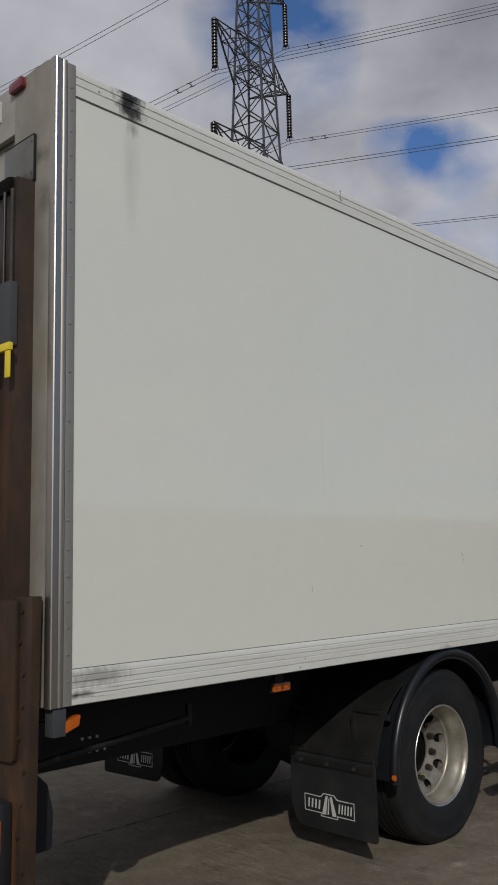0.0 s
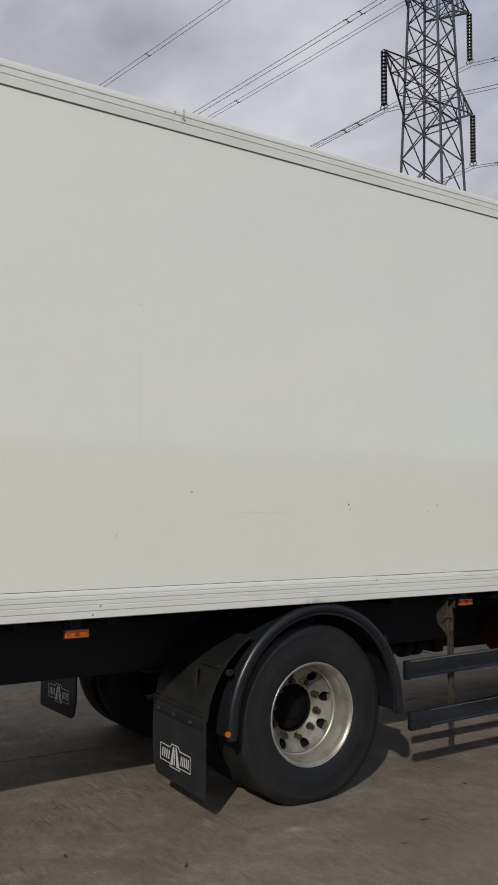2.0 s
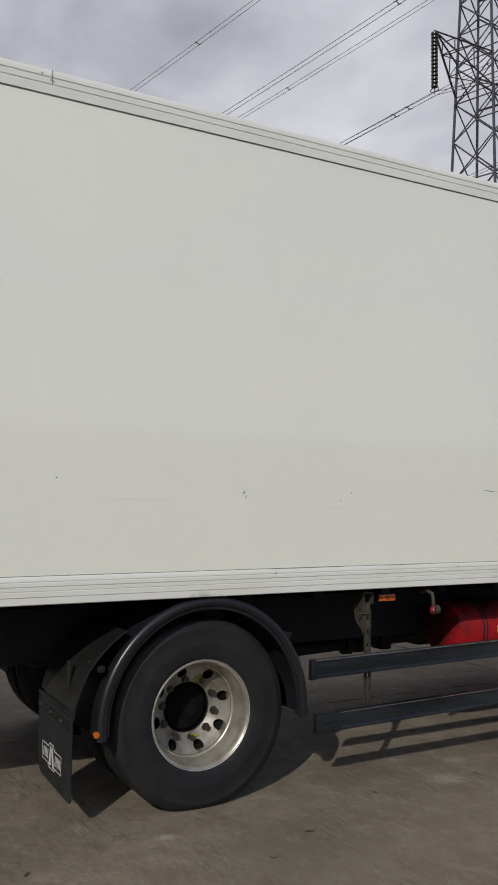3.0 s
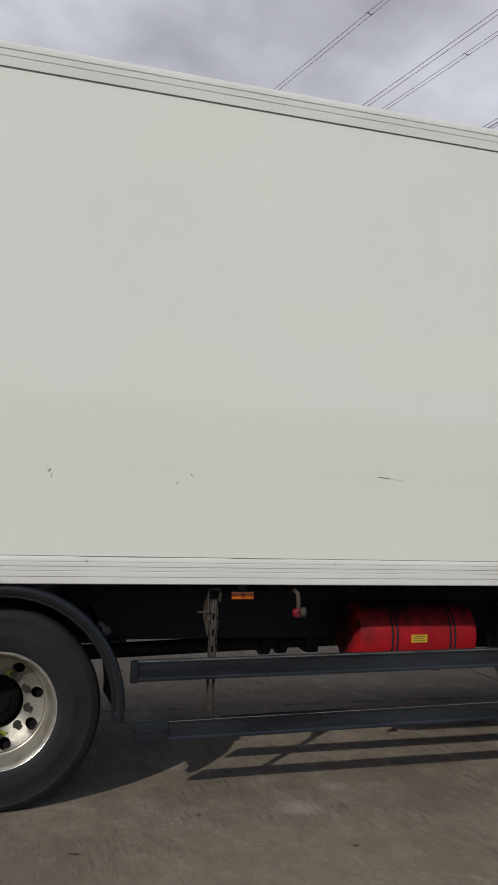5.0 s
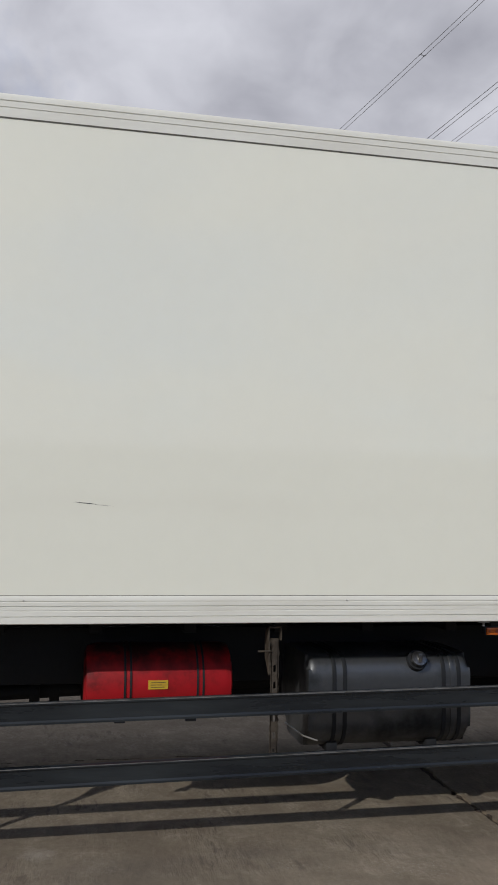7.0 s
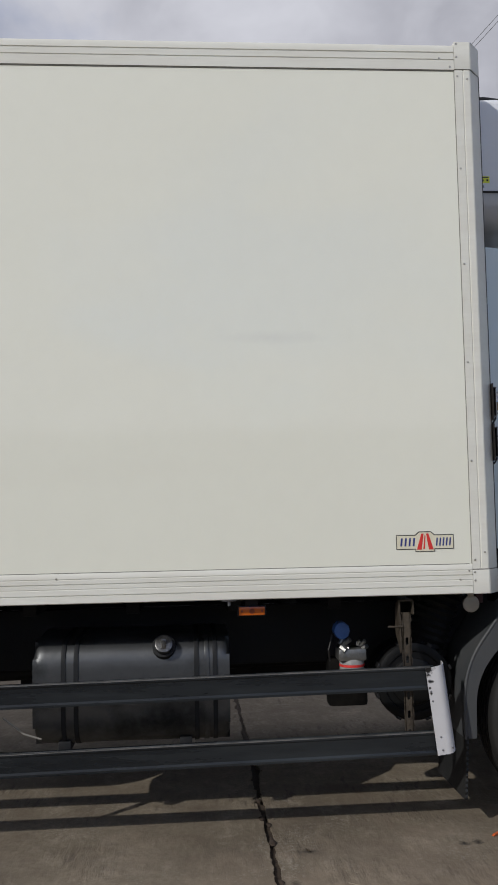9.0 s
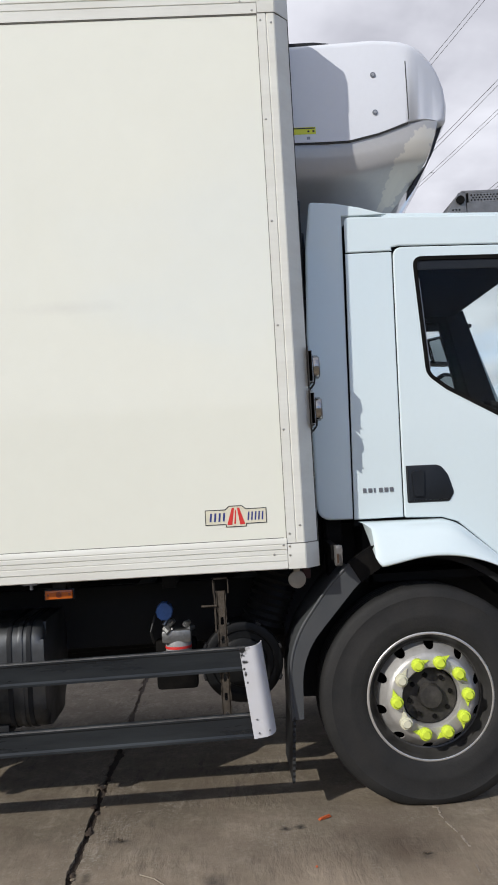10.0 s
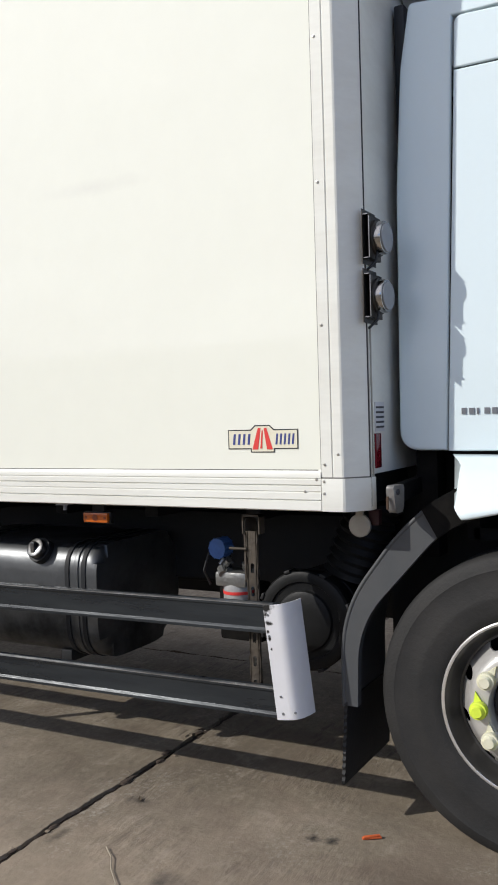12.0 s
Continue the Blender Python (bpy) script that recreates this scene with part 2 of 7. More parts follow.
M_cowl = material("white_cover_plastic", (0.68, 0.70, 0.74), 0.32, grain=0.03, stain=0.06, stain_scale=3, coat=0.3, coat_rough=0.15)
M_under = material("grey_cowl_plastic", (0.43, 0.43, 0.44), 0.3, grain=0.08, stain=0.2, stain_scale=4, stain_colour=(0.5, 0.48, 0.42), coat=1.0, coat_rough=0.04)
SLOPE = (radians(58), 0, 0)
# Two pale patches that run along the slope of the cowl's front.
blot(M_under, (-0.55, 8.92, 3.145), (0.8, 0.23, 0.09), (0.62, 0.60, 0.54), 0.85, 9, -0.24, end=0.80, turn=SLOPE)
blot(M_under, (-0.55, 8.82, 3.01), (0.8, 0.15, 0.03), (0.62, 0.60, 0.54), 0.8, 14, -0.24, end=0.78, turn=SLOPE)
M_chassis = material("black_chassis_paint", (0.015, 0.0165, 0.019), 0.6, spec=0.25, grain=0.25, stain=0.3, stain_scale=4, stain_colour=(0.022, 0.021, 0.020), bump=0.001)
M_black = material("black_plastic", (0.010, 0.012, 0.015), 0.40, spec=0.35, grain=0.2, stain=0.3, stain_scale=3, stain_colour=(0.028, 0.028, 0.028), bump=0.0006, rough_vary=0.25)
M_flap = material("black_rubber_sheet", (0.015, 0.016, 0.017), 0.6, spec=0.25, grain=0.2, stain=0.45, stain_scale=5, stain_colour=(0.038, 0.036, 0.033), bump=0.001)
M_guard = material("grey_mudguard_plastic", (0.050, 0.054, 0.058), 0.55, grain=0.08, stain=0.25, stain_scale=6, stain_colour=(0.085, 0.082, 0.078), bump=0.0002, bump_scale=120)
M_tyre = material("worn_tyre_rubber", (0.017, 0.017, 0.017), 0.7, spec=0.3, grain=0.25, grain_scale=60, stain=0.7, stain_scale=5, stain_colour=(0.027, 0.0255, 0.024), bump=0.0015, bump_scale=90)
M_tyre_rear = material("dark_tyre_rubber", (0.0115, 0.0122, 0.0128), 0.65, spec=0.3, grain=0.25, grain_scale=60, stain=0.7, stain_scale=5, stain_colour=(0.022, 0.0215, 0.0205), bump=0.0015, bump_scale=90)
M_wheel = material("dusty_silver_wheel_paint", (0.42, 0.395, 0.335), 0.38, 0.6, grain=0.15, grain_scale=25, stain=0.75, stain_scale=9, stain_colour=(0.21, 0.175, 0.13), bump=0.0006)
M_wheel_f = material("grey_silver_wheel_paint", (0.52, 0.51, 0.49), 0.40, 0.45, grain=0.12, grain_scale=25, stain=0.45, stain_scale=12, stain_colour=(0.27, 0.25, 0.22), bump=0.0006)
M_hub = material("oily_black_hub", (0.005, 0.005, 0.005), 0.8, 0.0, spec=0.08, grain=0.3, stain=0.5, stain_scale=12, stain_colour=(0.016, 0.014, 0.012), bump=0.001)
M_disc = material("grimy_silver_disc_paint", (0.28, 0.262, 0.222), 0.42, 0.35, grain=0.2, grain_scale=25, stain=0.8, stain_scale=9, stain_colour=(0.10, 0.085, 0.068), bump=0.0008)
M_nut = material("steel_wheel_nut", (0.075, 0.07, 0.06), 0.45, 0.6, grain=0.3, stain=0.3, stain_scale=20)
M_lime = material("fluorescent_yellow_plastic", (0.60, 0.74, 0.06), 0.45, grain=0.05, stain=0.15, stain_scale=30)
M_faded = material("faded_white_plastic", (0.62, 0.60, 0.46), 0.5, grain=0.1, stain=0.3, stain_scale=30, stain_colour=(0.4, 0.4, 0.25))
M_guardrail = material("dusty_dark_grey_rail", (0.0135, 0.017, 0.0215), 0.28, 0.3, grain=0.4, grain_scale=20, stain=0.8, stain_scale=3.5, stain_colour=(0.038, 0.045, 0.050),
                       bump=0.0005, stretch=(1, 0.25, 2), rough_vary=0.25)
M_zinc = material("rusty_galvanised_post", (0.070, 0.056, 0.040), 0.7, 0.15, grain=0.6, grain_scale=26, stain=1.0, stain_scale=11, stain_colour=(0.022, 0.016, 0.011), bump=0.003)
M_red = material("red_enamel", (0.36, 0.007, 0.012), 0.6, spec=0.25, grain=0.08, stain=0.3, stain_scale=6, stain_colour=(0.24, 0.012, 0.012))
M_tank = material("dusty_grey_fuel_tank", (0.12, 0.125, 0.13), 0.45, 0.75, grain=0.2, grain_scale=22, stain=0.9, stain_scale=3.0, stain_colour=(0.016, 0.0175, 0.019), rough_vary=0.35, bump=0.004, bump_scale=5)
M_amber = material("amber_lens", (0.54, 0.115, 0.008), 0.22, grain=0.1, grain_scale=90, stain=0.25, stain_scale=30, stain_colour=(0.32, 0.07, 0.01), coat=0.5)
# Shade on the tank's upper half and rear end, put into its red.
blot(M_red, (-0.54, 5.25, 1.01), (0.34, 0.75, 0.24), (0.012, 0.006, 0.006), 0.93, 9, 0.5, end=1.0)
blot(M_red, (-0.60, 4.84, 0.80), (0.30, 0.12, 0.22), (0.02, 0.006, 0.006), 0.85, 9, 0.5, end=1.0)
M_redlens = material("red_lens", (0.15, 0.006, 0.012), 0.25, grain=0.1, grain_scale=90, coat=0.5)
M_bolt = material("pale_zinc_bolt", (0.55, 0.55, 0.53), 0.5, 0.2, grain=0.2)
M_chrome = material("dull_chrome", (0.42, 0.41, 0.40), 0.2, 1.0, grain=0.05, stain=0.1, stain_scale=20)
M_white = material("white_painted_steel", (0.57, 0.57, 0.59), 0.34, grain=0.05, grain_scale=20, stain=0.22, stain_scale=12, stain_colour=(0.48, 0.47, 0.45))
blot(M_white, (0.0, 7.915, 0.80), (0.2, 0.035, 0.022), (0.012, 0.012, 0.012), 1.0, 70, 0.25)
blot(M_white, (0.0, 7.925, 0.745), (0.2, 0.018, 0.012), (0.012, 0.012, 0.012), 1.0, 90, 0.25)
for y, z, r in ((7.912, 0.775, 0.010), (7.921, 0.715, 0.007), (7.926, 0.690, 0.008), (7.933, 0.655, 0.006)):
    blot(M_white, (0.0, y, z), (0.2, r, r * 1.4), (0.015, 0.015, 0.015), 1.0, 110, 0.25)
M_blue = material("blue_plastic_cap", (0.05, 0.14, 0.40), 0.45, grain=0.15, stain=0.3, stain_scale=20)
M_lens = material("grey_lamp_lens", (0.20, 0.21, 0.225), 0.18, spec=0.5, grain=0.1, grain_scale=60, stain=0.25, stain_scale=30, stain_colour=(0.3, 0.3, 0.3), coat=0.5)
M_alu = material("cast_aluminium", (0.34, 0.34, 0.33), 0.4, 0.85, grain=0.3, grain_scale=60, stain=0.4, stain_scale=20, bump=0.002)
M_yellow = material("yellow_label_vinyl", (0.80, 0.62, 0.03), 0.45, grain=0.05)
M_yellowgreen = material("warning_label_vinyl", (0.72, 0.75, 0.05), 0.45, grain=0.05)
M_label = material("stained_yellow_label", (0.60, 0.40, 0.03), 0.5, grain=0.15, grain_scale=60, stain=0.5, stain_scale=25, stain_colour=(0.35, 0.18, 0.03))
M_ink = material("black_print", (0.02, 0.02, 0.025), 0.5, grain=0.1)
M_navy = material("navy_print", (0.03, 0.045, 0.20), 0.5, grain=0.1)
M_redprint = material("red_print", (0.62, 0.035, 0.03), 0.5, grain=0.1)
M_cream = material("cream_vinyl", (0.70, 0.665, 0.52), 0.4, grain=0.05, stain=0.1, stain_scale=20)
M_whiteprint = material("worn_white_print", (0.62, 0.62, 0.60), 0.6, grain=0.5, grain_scale=120)
M_badge = material("grey_badge", (0.22, 0.23, 0.25), 0.3, 0.6, grain=0.1)
M_lining = material("dark_cab_lining", (0.014, 0.0145, 0.016), 0.85, spec=0.15, grain=0.2, stain=0.2)
M_seat = material("dark_seat_cloth", (0.02, 0.02, 0.024), 0.9, grain=0.3, bump=0.002, bump_scale=200)
M_galv = material("galvanised_tower_steel", (0.075, 0.078, 0.085), 0.6, 0.3, grain=0.2, grain_scale=2, stain=0.3, stain_scale=0.4)
M_insul = material("brown_glazed_porcelain", (0.028, 0.024, 0.024), 0.3, grain=0.1, grain_scale=4)
M_wire = material("aluminium_conductor", (0.12, 0.12, 0.125), 0.6, 0.3, grain=0.1, grain_scale=3)
M_litter = material("orange_plastic_scrap", (0.55, 0.11, 0.03), 0.45, grain=0.15)
M_twig = material("dry_grey_twig", (0.30, 0.26, 0.20), 0.8, grain=0.3)
M_hose = material("black_hose_rubber", (0.013, 0.013, 0.0135), 0.5, grain=0.2, stain=0.3, stain_scale=10)

M_drum = material("dusty_black_drum_plastic", (0.0045, 0.005, 0.0055), 0.5, spec=0.25, grain=0.25, stain=0.4, stain_scale=7, stain_colour=(0.015, 0.0145, 0.014), bump=0.0008)
M_glass = bpy.data.materials.new("clear_window_glass")
M_glass.use_nodes = True
g = M_glass.node_tree
g.nodes.clear()
gt, gg, gm = g.nodes.new("ShaderNodeBsdfTransparent"), g.nodes.new("ShaderNodeBsdfGlossy"), g.nodes.new("ShaderNodeMixShader")
go = g.nodes.new("ShaderNodeOutputMaterial")
gm.inputs[0].default_value = 0.008
gt.inputs[0].default_value = (0.92, 0.945, 0.94, 1)
gg.inputs["Roughness"].default_value = 0.02
for a, b_ in ((gt.outputs[0], gm.inputs[1]), (gg.outputs[0], gm.inputs[2]), (gm.outputs[0], go.inputs[0])):
    g.links.new(a, b_)
M_mirror = material("mirror_glass", (0.8, 0.82, 0.84), 0.03, 1.0)

# Concrete: brushed across, with patches, oil and fine cracks.
M_ground = material("weathered_concrete", (0.222, 0.187, 0.139), 0.85, spec=0.2, grain=0.45, grain_scale=34, stain=0.7, stain_scale=0.9,
                    stain_colour=(0.105, 0.084, 0.061), bump=0.004, bump_scale=70, stretch=(1, 1, 1), vary=0.08)
gn = M_ground.node_tree
gb = gn.nodes["Principled BSDF"]
geo = gn.nodes.new("ShaderNodeNewGeometry")
mp = gn.nodes.new("ShaderNodeMapping")
mp.inputs["Scale"].default_value = (5.0, 95, 1)
mp.inputs["Rotation"].default_value = (0, 0, radians(4))
gn.links.new(geo.outputs["Position"], mp.inputs["Vector"])
brush = node(gn, "ShaderNodeTexNoise", Scale=1.0, Detail=4.0, Roughness=0.6)
gn.links.new(mp.outputs[0], brush.inputs["Vector"])
mp3 = gn.nodes.new("ShaderNodeMapping")
mp3.inputs["Scale"].default_value = (0.9, 0.9, 1)
gn.links.new(geo.outputs["Position"], mp3.inputs["Vector"])
worn = node(gn, "ShaderNodeTexNoise", Scale=1.5, Detail=5.0, Roughness=0.6)
gn.links.new(mp3.outputs[0], worn.inputs["Vector"])
pale = node(gn, "ShaderNodeTexNoise", Scale=16.0, Detail=6.0, Roughness=0.7)
gn.links.new(geo.outputs["Position"], pale.inputs["Vector"])
old = gb.inputs["Base Color"].links[0].from_socket
lines = math_node(gn, "MULTIPLY", ramp(gn, brush.outputs["Fac"], [(0.40, 1.0), (0.50, 0.0)]), ramp(gn, worn.outputs["Fac"], [(0.54, 0.0), (0.66, 0.22)]))
c1 = mix_col(gn, lines, old, (0.085, 0.073, 0.062))
patch = node(gn, "ShaderNodeTexNoise", Scale=2.4, Detail=4.0, Roughness=0.6)
gn.links.new(mp3.outputs[0], patch.inputs["Vector"])
speck = node(gn, "ShaderNodeTexNoise", Scale=48.0, Detail=3.0, Roughness=0.7)
gn.links.new(geo.outputs["Position"], speck.inputs["Vector"])
laid = math_node(gn, "MULTIPLY", ramp(gn, patch.outputs["Fac"], [(0.50, 0.0), (0.62, 1.0)]), ramp(gn, speck.outputs["Fac"], [(0.50, 0.0), (0.66, 1.0)]))
c2 = mix_col(gn, math_node(gn, "MULTIPLY", laid, 0.42), c1, (0.36, 0.33, 0.28))
c2 = mix_col(gn, math_node(gn, "MULTIPLY", ramp(gn, pale.outputs["Fac"], [(0.66, 0.0), (0.74, 1.0)]), 0.5), c2, (0.07, 0.06, 0.05))
gn.links.new(c2, gb.inputs["Base Color"])
h = math_node(gn, "ADD", math_node(gn, "MULTIPLY", brush.outputs["Fac"], ramp(gn, worn.outputs["Fac"], [(0.52, 0.02), (0.66, 0.22)])), pale.outputs["Fac"])
gbp = node(gn, "ShaderNodeBump", Strength=1.0, Distance=0.0045)
gn.links.new(h, gbp.inputs["Height"])
gn.links.new(gbp.outputs[0], gb.inputs["Normal"])
mid = node(gn, "ShaderNodeTexNoise", Scale=5.5, Detail=7.0, Roughness=0.7, Distortion=0.4)
gn.links.new(geo.outputs["Position"], mid.inputs["Vector"])
c3 = mix_col(gn, math_node(gn, "MULTIPLY", ramp(gn, mid.outputs["Fac"], [(0.48, 0.0), (0.66, 1.0)]), 0.55), c2, (0.125, 0.096, 0.072))
c3 = mix_col(gn, math_node(gn, "MULTIPLY", ramp(gn, mid.outputs["Fac"], [(0.32, 1.0), (0.45, 0.0)]), 0.4), c3, (0.33, 0.285, 0.23))
mp4 = gn.nodes.new("ShaderNodeMapping")
mp4.inputs["Scale"].default_value = (6.5, 26, 1)
mp4.inputs["Rotation"].default_value = (0, 0, radians(4))
gn.links.new(geo.outputs["Position"], mp4.inputs["Vector"])
streak = node(gn, "ShaderNodeTexNoise", Scale=1.0, Detail=5.0, Roughness=0.6, Distortion=0.25)
gn.links.new(mp4.outputs[0], streak.inputs["Vector"])
zone = node(gn, "ShaderNodeTexNoise", Scale=1.7, Detail=3.0, Roughness=0.6)
gn.links.new(geo.outputs["Position"], zone.inputs["Vector"])
scored = math_node(gn, "MULTIPLY", ramp(gn, streak.outputs["Fac"], [(0.37, 1.0), (0.45, 0.0)]), ramp(gn, zone.outputs["Fac"], [(0.48, 0.02), (0.60, 0.55)]))
c3 = mix_col(gn, scored, c3, (0.078, 0.062, 0.050))
scuffed = math_node(gn, "MULTIPLY", ramp(gn, streak.outputs["Fac"], [(0.57, 0.0), (0.68, 1.0)]), 0.14)
c3 = mix_col(gn, scuffed, c3, (0.38, 0.32, 0.26))
gn.links.new(math_node(gn, "ADD", h, math_node(gn, "MULTIPLY", streak.outputs["Fac"], ramp(gn, zone.outputs["Fac"], [(0.47, 0.12), (0.60, 2.0)]))), gbp.inputs["Height"])
gn.links.new(c3, gb.inputs["Base Color"])
blot(M_ground, (1.3, 7.9, 0), (1.9, 2.8, 0.5), (0.34, 0.27, 0.205), 0.6, 3.0, 0.6)
blot(M_ground, (0.2, 8.50, 0), (0.36, 0.34, 0.5), (0.075, 0.056, 0.042), 0.75, 6, 0.8, end=0.95)
blot(M_ground, (0.25, 7.95, 0), (0.34, 0.36, 0.5), (0.10, 0.078, 0.06), 0.55, 6, 0.9)
blot(M_ground, (0.02, 7.55, 0), (0.16, 0.30, 0.5), (0.12, 0.095, 0.073), 0.5, 7, 1.0)
blot(M_ground, (0.343, 8.616, 0), (0.05, 0.05, 0.3), (0.05, 0.042, 0.036), 0.8, 30, 0.8)
blot(M_ground, (-0.017, 8.066, 0), (0.04, 0.038, 0.3), (0.022, 0.02, 0.018), 1.0, 45, 0.6)
blot(M_ground, (-0.028, 8.133, 0), (0.045, 0.036, 0.3), (0.022, 0.02, 0.018), 1.0, 45, 0.6)
blot(M_ground, (0.35, 7.234, 0), (0.10, 0.035, 0.3), (0.03, 0.026, 0.022), 0.85, 25, 0.8)
blot(M_ground, (0.007, 5.708, 0), (0.14, 0.30, 0.3), (0.10, 0.083, 0.066), 0.7, 8, 1.0)
blot(M_ground, (-0.147, 4.66, 0), (0.10, 0.12, 0.3), (0.34, 0.31, 0.26), 0.7, 40, 0.5)
blot(M_ground, (0.12, 4.36, 0), (0.14, 0.16, 0.3), (0.34, 0.31, 0.26), 0.7, 40, 0.5)
blot(M_ground, (0.184, 2.471, 0), (0.05, 0.08, 0.3), (0.36, 0.33, 0.28), 0.7, 30, 0.5)
blot(M_ground, (0.288, 8.53, 0), (0.13, 0.09, 0.3), (0.085, 0.062, 0.047), 0.7, 9, 0.9)
blot(M_ground, (0.45, 7.75, 0), (0.10, 0.08, 0.3), (0.05, 0.045, 0.04), 0.8, 18, 0.8)
blot(M_ground, (0.0, 7.33, 0), (0.05, 0.08, 0.3), (0.04, 0.035, 0.03), 0.85, 25, 0.8)
blot(M_ground, (0.12, 5.1, 0), (0.25, 0.5, 0.3), (0.085, 0.075, 0.065), 0.6, 6, 1.0)
blot(M_ground, (0.6, 2.9, 0), (0.5, 0.5, 0.3), (0.10, 0.088, 0.075), 0.5, 6, 1.0)
blot(M_ground, (0.7, 5.2, 0), (1.4, 2.4, 0.5), (0.135, 0.112, 0.084), 0.55, 2.2, 0.8)
blot(M_ground, (0.9, 3.1, 0), (1.3, 1.5, 0.5), (0.135, 0.112, 0.084), 0.55, 2.4, 0.8)
M_joint = material("dark_joint_soil", (0.052, 0.036, 0.025), 0.95, grain=0.4, stain=0.4, bump=0.004)

# ---- shape helpers ----


def part(name, bm, mat, parent=None, label="", at=(0, 0, 0), sharp=32):
    """Links a bmesh as one mesh object, under its thing or part."""
    bmesh.ops.recalc_face_normals(bm, faces=bm.faces)
    for f in bm.faces:
        f.smooth = True
    for e in bm.edges:
        if len(e.link_faces) != 2 or e.calc_face_angle(0) > radians(sharp):
            e.smooth = False
    me = bpy.data.meshes.new(name)
    bm.to_mesh(me)
    bm.free()
    me.materials.append(mat)
    return put_mesh(name, me, parent, label, at)


def put_mesh(name, me, parent=None, label="", at=(0, 0, 0), turn=None):
    ob = new(name, me)
    m = Matrix.Translation(at) @ (turn if turn is not None else Matrix.Identity(4))
    if parent is not None:
        ob.parent = parent
        ob.matrix_parent_inverse = WORLD[parent.name].inverted()
    ob.matrix_basis = m
    WORLD[ob.name] = m
    if label:
        tagged(ob, label)
    return ob


WORLD = {}


def thing(name, at, label, category, group="", kind=""):
    ob = new(name)
    ob.empty_display_size = 0.3
    ob.matrix_basis = Matrix.Translation(at)
    WORLD[ob.name] = Matrix.Translation(at)
    return tagged(ob, label, category, group, kind)


def box(lo, hi, bevel=0.0, bm=None, turn=None, seg=2):
    own = bmesh.new()
    bmesh.ops.create_cube(own, size=1.0)
    c, s = [(a + b) / 2 for a, b in zip(lo, hi)], [abs(b - a) for a, b in zip(lo, hi)]
    bmesh.ops.scale(own, vec=s, verts=own.verts)
    if bevel:
        bmesh.ops.bevel(own, geom=own.edges[:], offset=bevel, segments=seg, affect="EDGES", profile=0.6)
    if turn is not None:
        bmesh.ops.transform(own, matrix=turn, verts=own.verts)
    bmesh.ops.translate(own, vec=c, verts=own.verts)
    return merged(bm, own)


def merged(bm, own):
    if bm is None:
        return own
    me = bpy.data.meshes.new("scrap")
    own.to_mesh(me)
    own.free()
    bm.from_mesh(me)
    bpy.data.meshes.remove(me)
    return bm


def rod(a, b, r, bm=None, n=12, r2=None, bevel=0.0):
    """A closed round bar from a to b."""
    own = bmesh.new()
    a, b = Vector(a), Vector(b)
    bmesh.ops.create_cone(own, cap_ends=True, segments=n, radius1=r, radius2=r if r2 is None else r2, depth=(b - a).length)
    if bevel:
        es = [e for e in own.edges if len(e.link_faces) == 2 and e.calc_face_angle(0) > 1.0]
        bmesh.ops.bevel(own, geom=es, offset=bevel, segments=2, affect="EDGES", profile=0.6)
    q = (b - a).to_track_quat("Z", "Y").to_matrix().to_4x4()
    bmesh.ops.transform(own, matrix=Matrix.Translation((a + b) / 2) @ q, verts=own.verts)
    return merged(bm, own)


def tube(points, r, bm=None, n=8):
    """A round hose or wire along points."""
    own = bmesh.new()
    pts = [Vector(p) for p in points]
    rings = []
    side = None
    for i, p in enumerate(pts):
        d = (pts[min(i + 1, len(pts) - 1)] - pts[max(i - 1, 0)]).normalized()
        if side is None:
            side = d.orthogonal().normalized()
        side = (side - d * side.dot(d)).normalized()
        up_ = d.cross(side)
        rings.append([own.verts.new(p + r * (math.cos(2 * math.pi * k / n) * side + math.sin(2 * math.pi * k / n) * up_)) for k in range(n)])
    for a, b in zip(rings, rings[1:]):
        for k in range(n):
            own.faces.new((a[k], a[(k + 1) % n], b[(k + 1) % n], b[k]))
    own.faces.new(rings[0][::-1])
    own.faces.new(rings[-1])
    return merged(bm, own)


def prism(outline, lo, hi, axis="x", bevel=0.0, bm=None, seg=2):
    """An outline (two coordinates, in the order of the other two axes) drawn out along axis from lo to hi."""
    own = bmesh.new()

    def place(u, v, w):
        return {"x": (w, u, v), "y": (u, w, v), "z": (u, v, w)}[axis]
    a = [own.verts.new(place(u, v, lo)) for u, v in outline]
    b = [own.verts.new(place(u, v, hi)) for u, v in outline]
    n = len(outline)
    fa, fb = own.faces.new(a), own.faces.new(b[::-1])
    for i in range(n):
        own.faces.new((a[i], b[i], b[(i + 1) % n], a[(i + 1) % n]))
    if bevel:
        es = list(fa.edges) + list(fb.edges)
        bmesh.ops.bevel(own, geom=es, offset=bevel, segments=seg, affect="EDGES", profile=0.6)
    return merged(bm, own)


def lathe(profile, centre, bm=None, n=64, closed=False):
    """A profile of (radius, x) turned about the x axis through centre."""
    own = bmesh.new()
    cx, cy, cz = centre
    rings = [[own.verts.new((cx + x, cy + r * math.cos(2 * math.pi * k / n), cz + r * math.sin(2 * math.pi * k / n))) for k in range(n)] for r, x in profile]
    pairs = list(zip(rings, rings[1:])) + ([(rings[-1], rings[0])] if closed else [])
    for a, b in pairs:
        for k in range(n):
            own.faces.new((a[k], a[(k + 1) % n], b[(k + 1) % n], b[k]))
    if not closed:
        for ring in (rings[0], rings[-1]):
            own.faces.new(ring)
    return merged(bm, own)


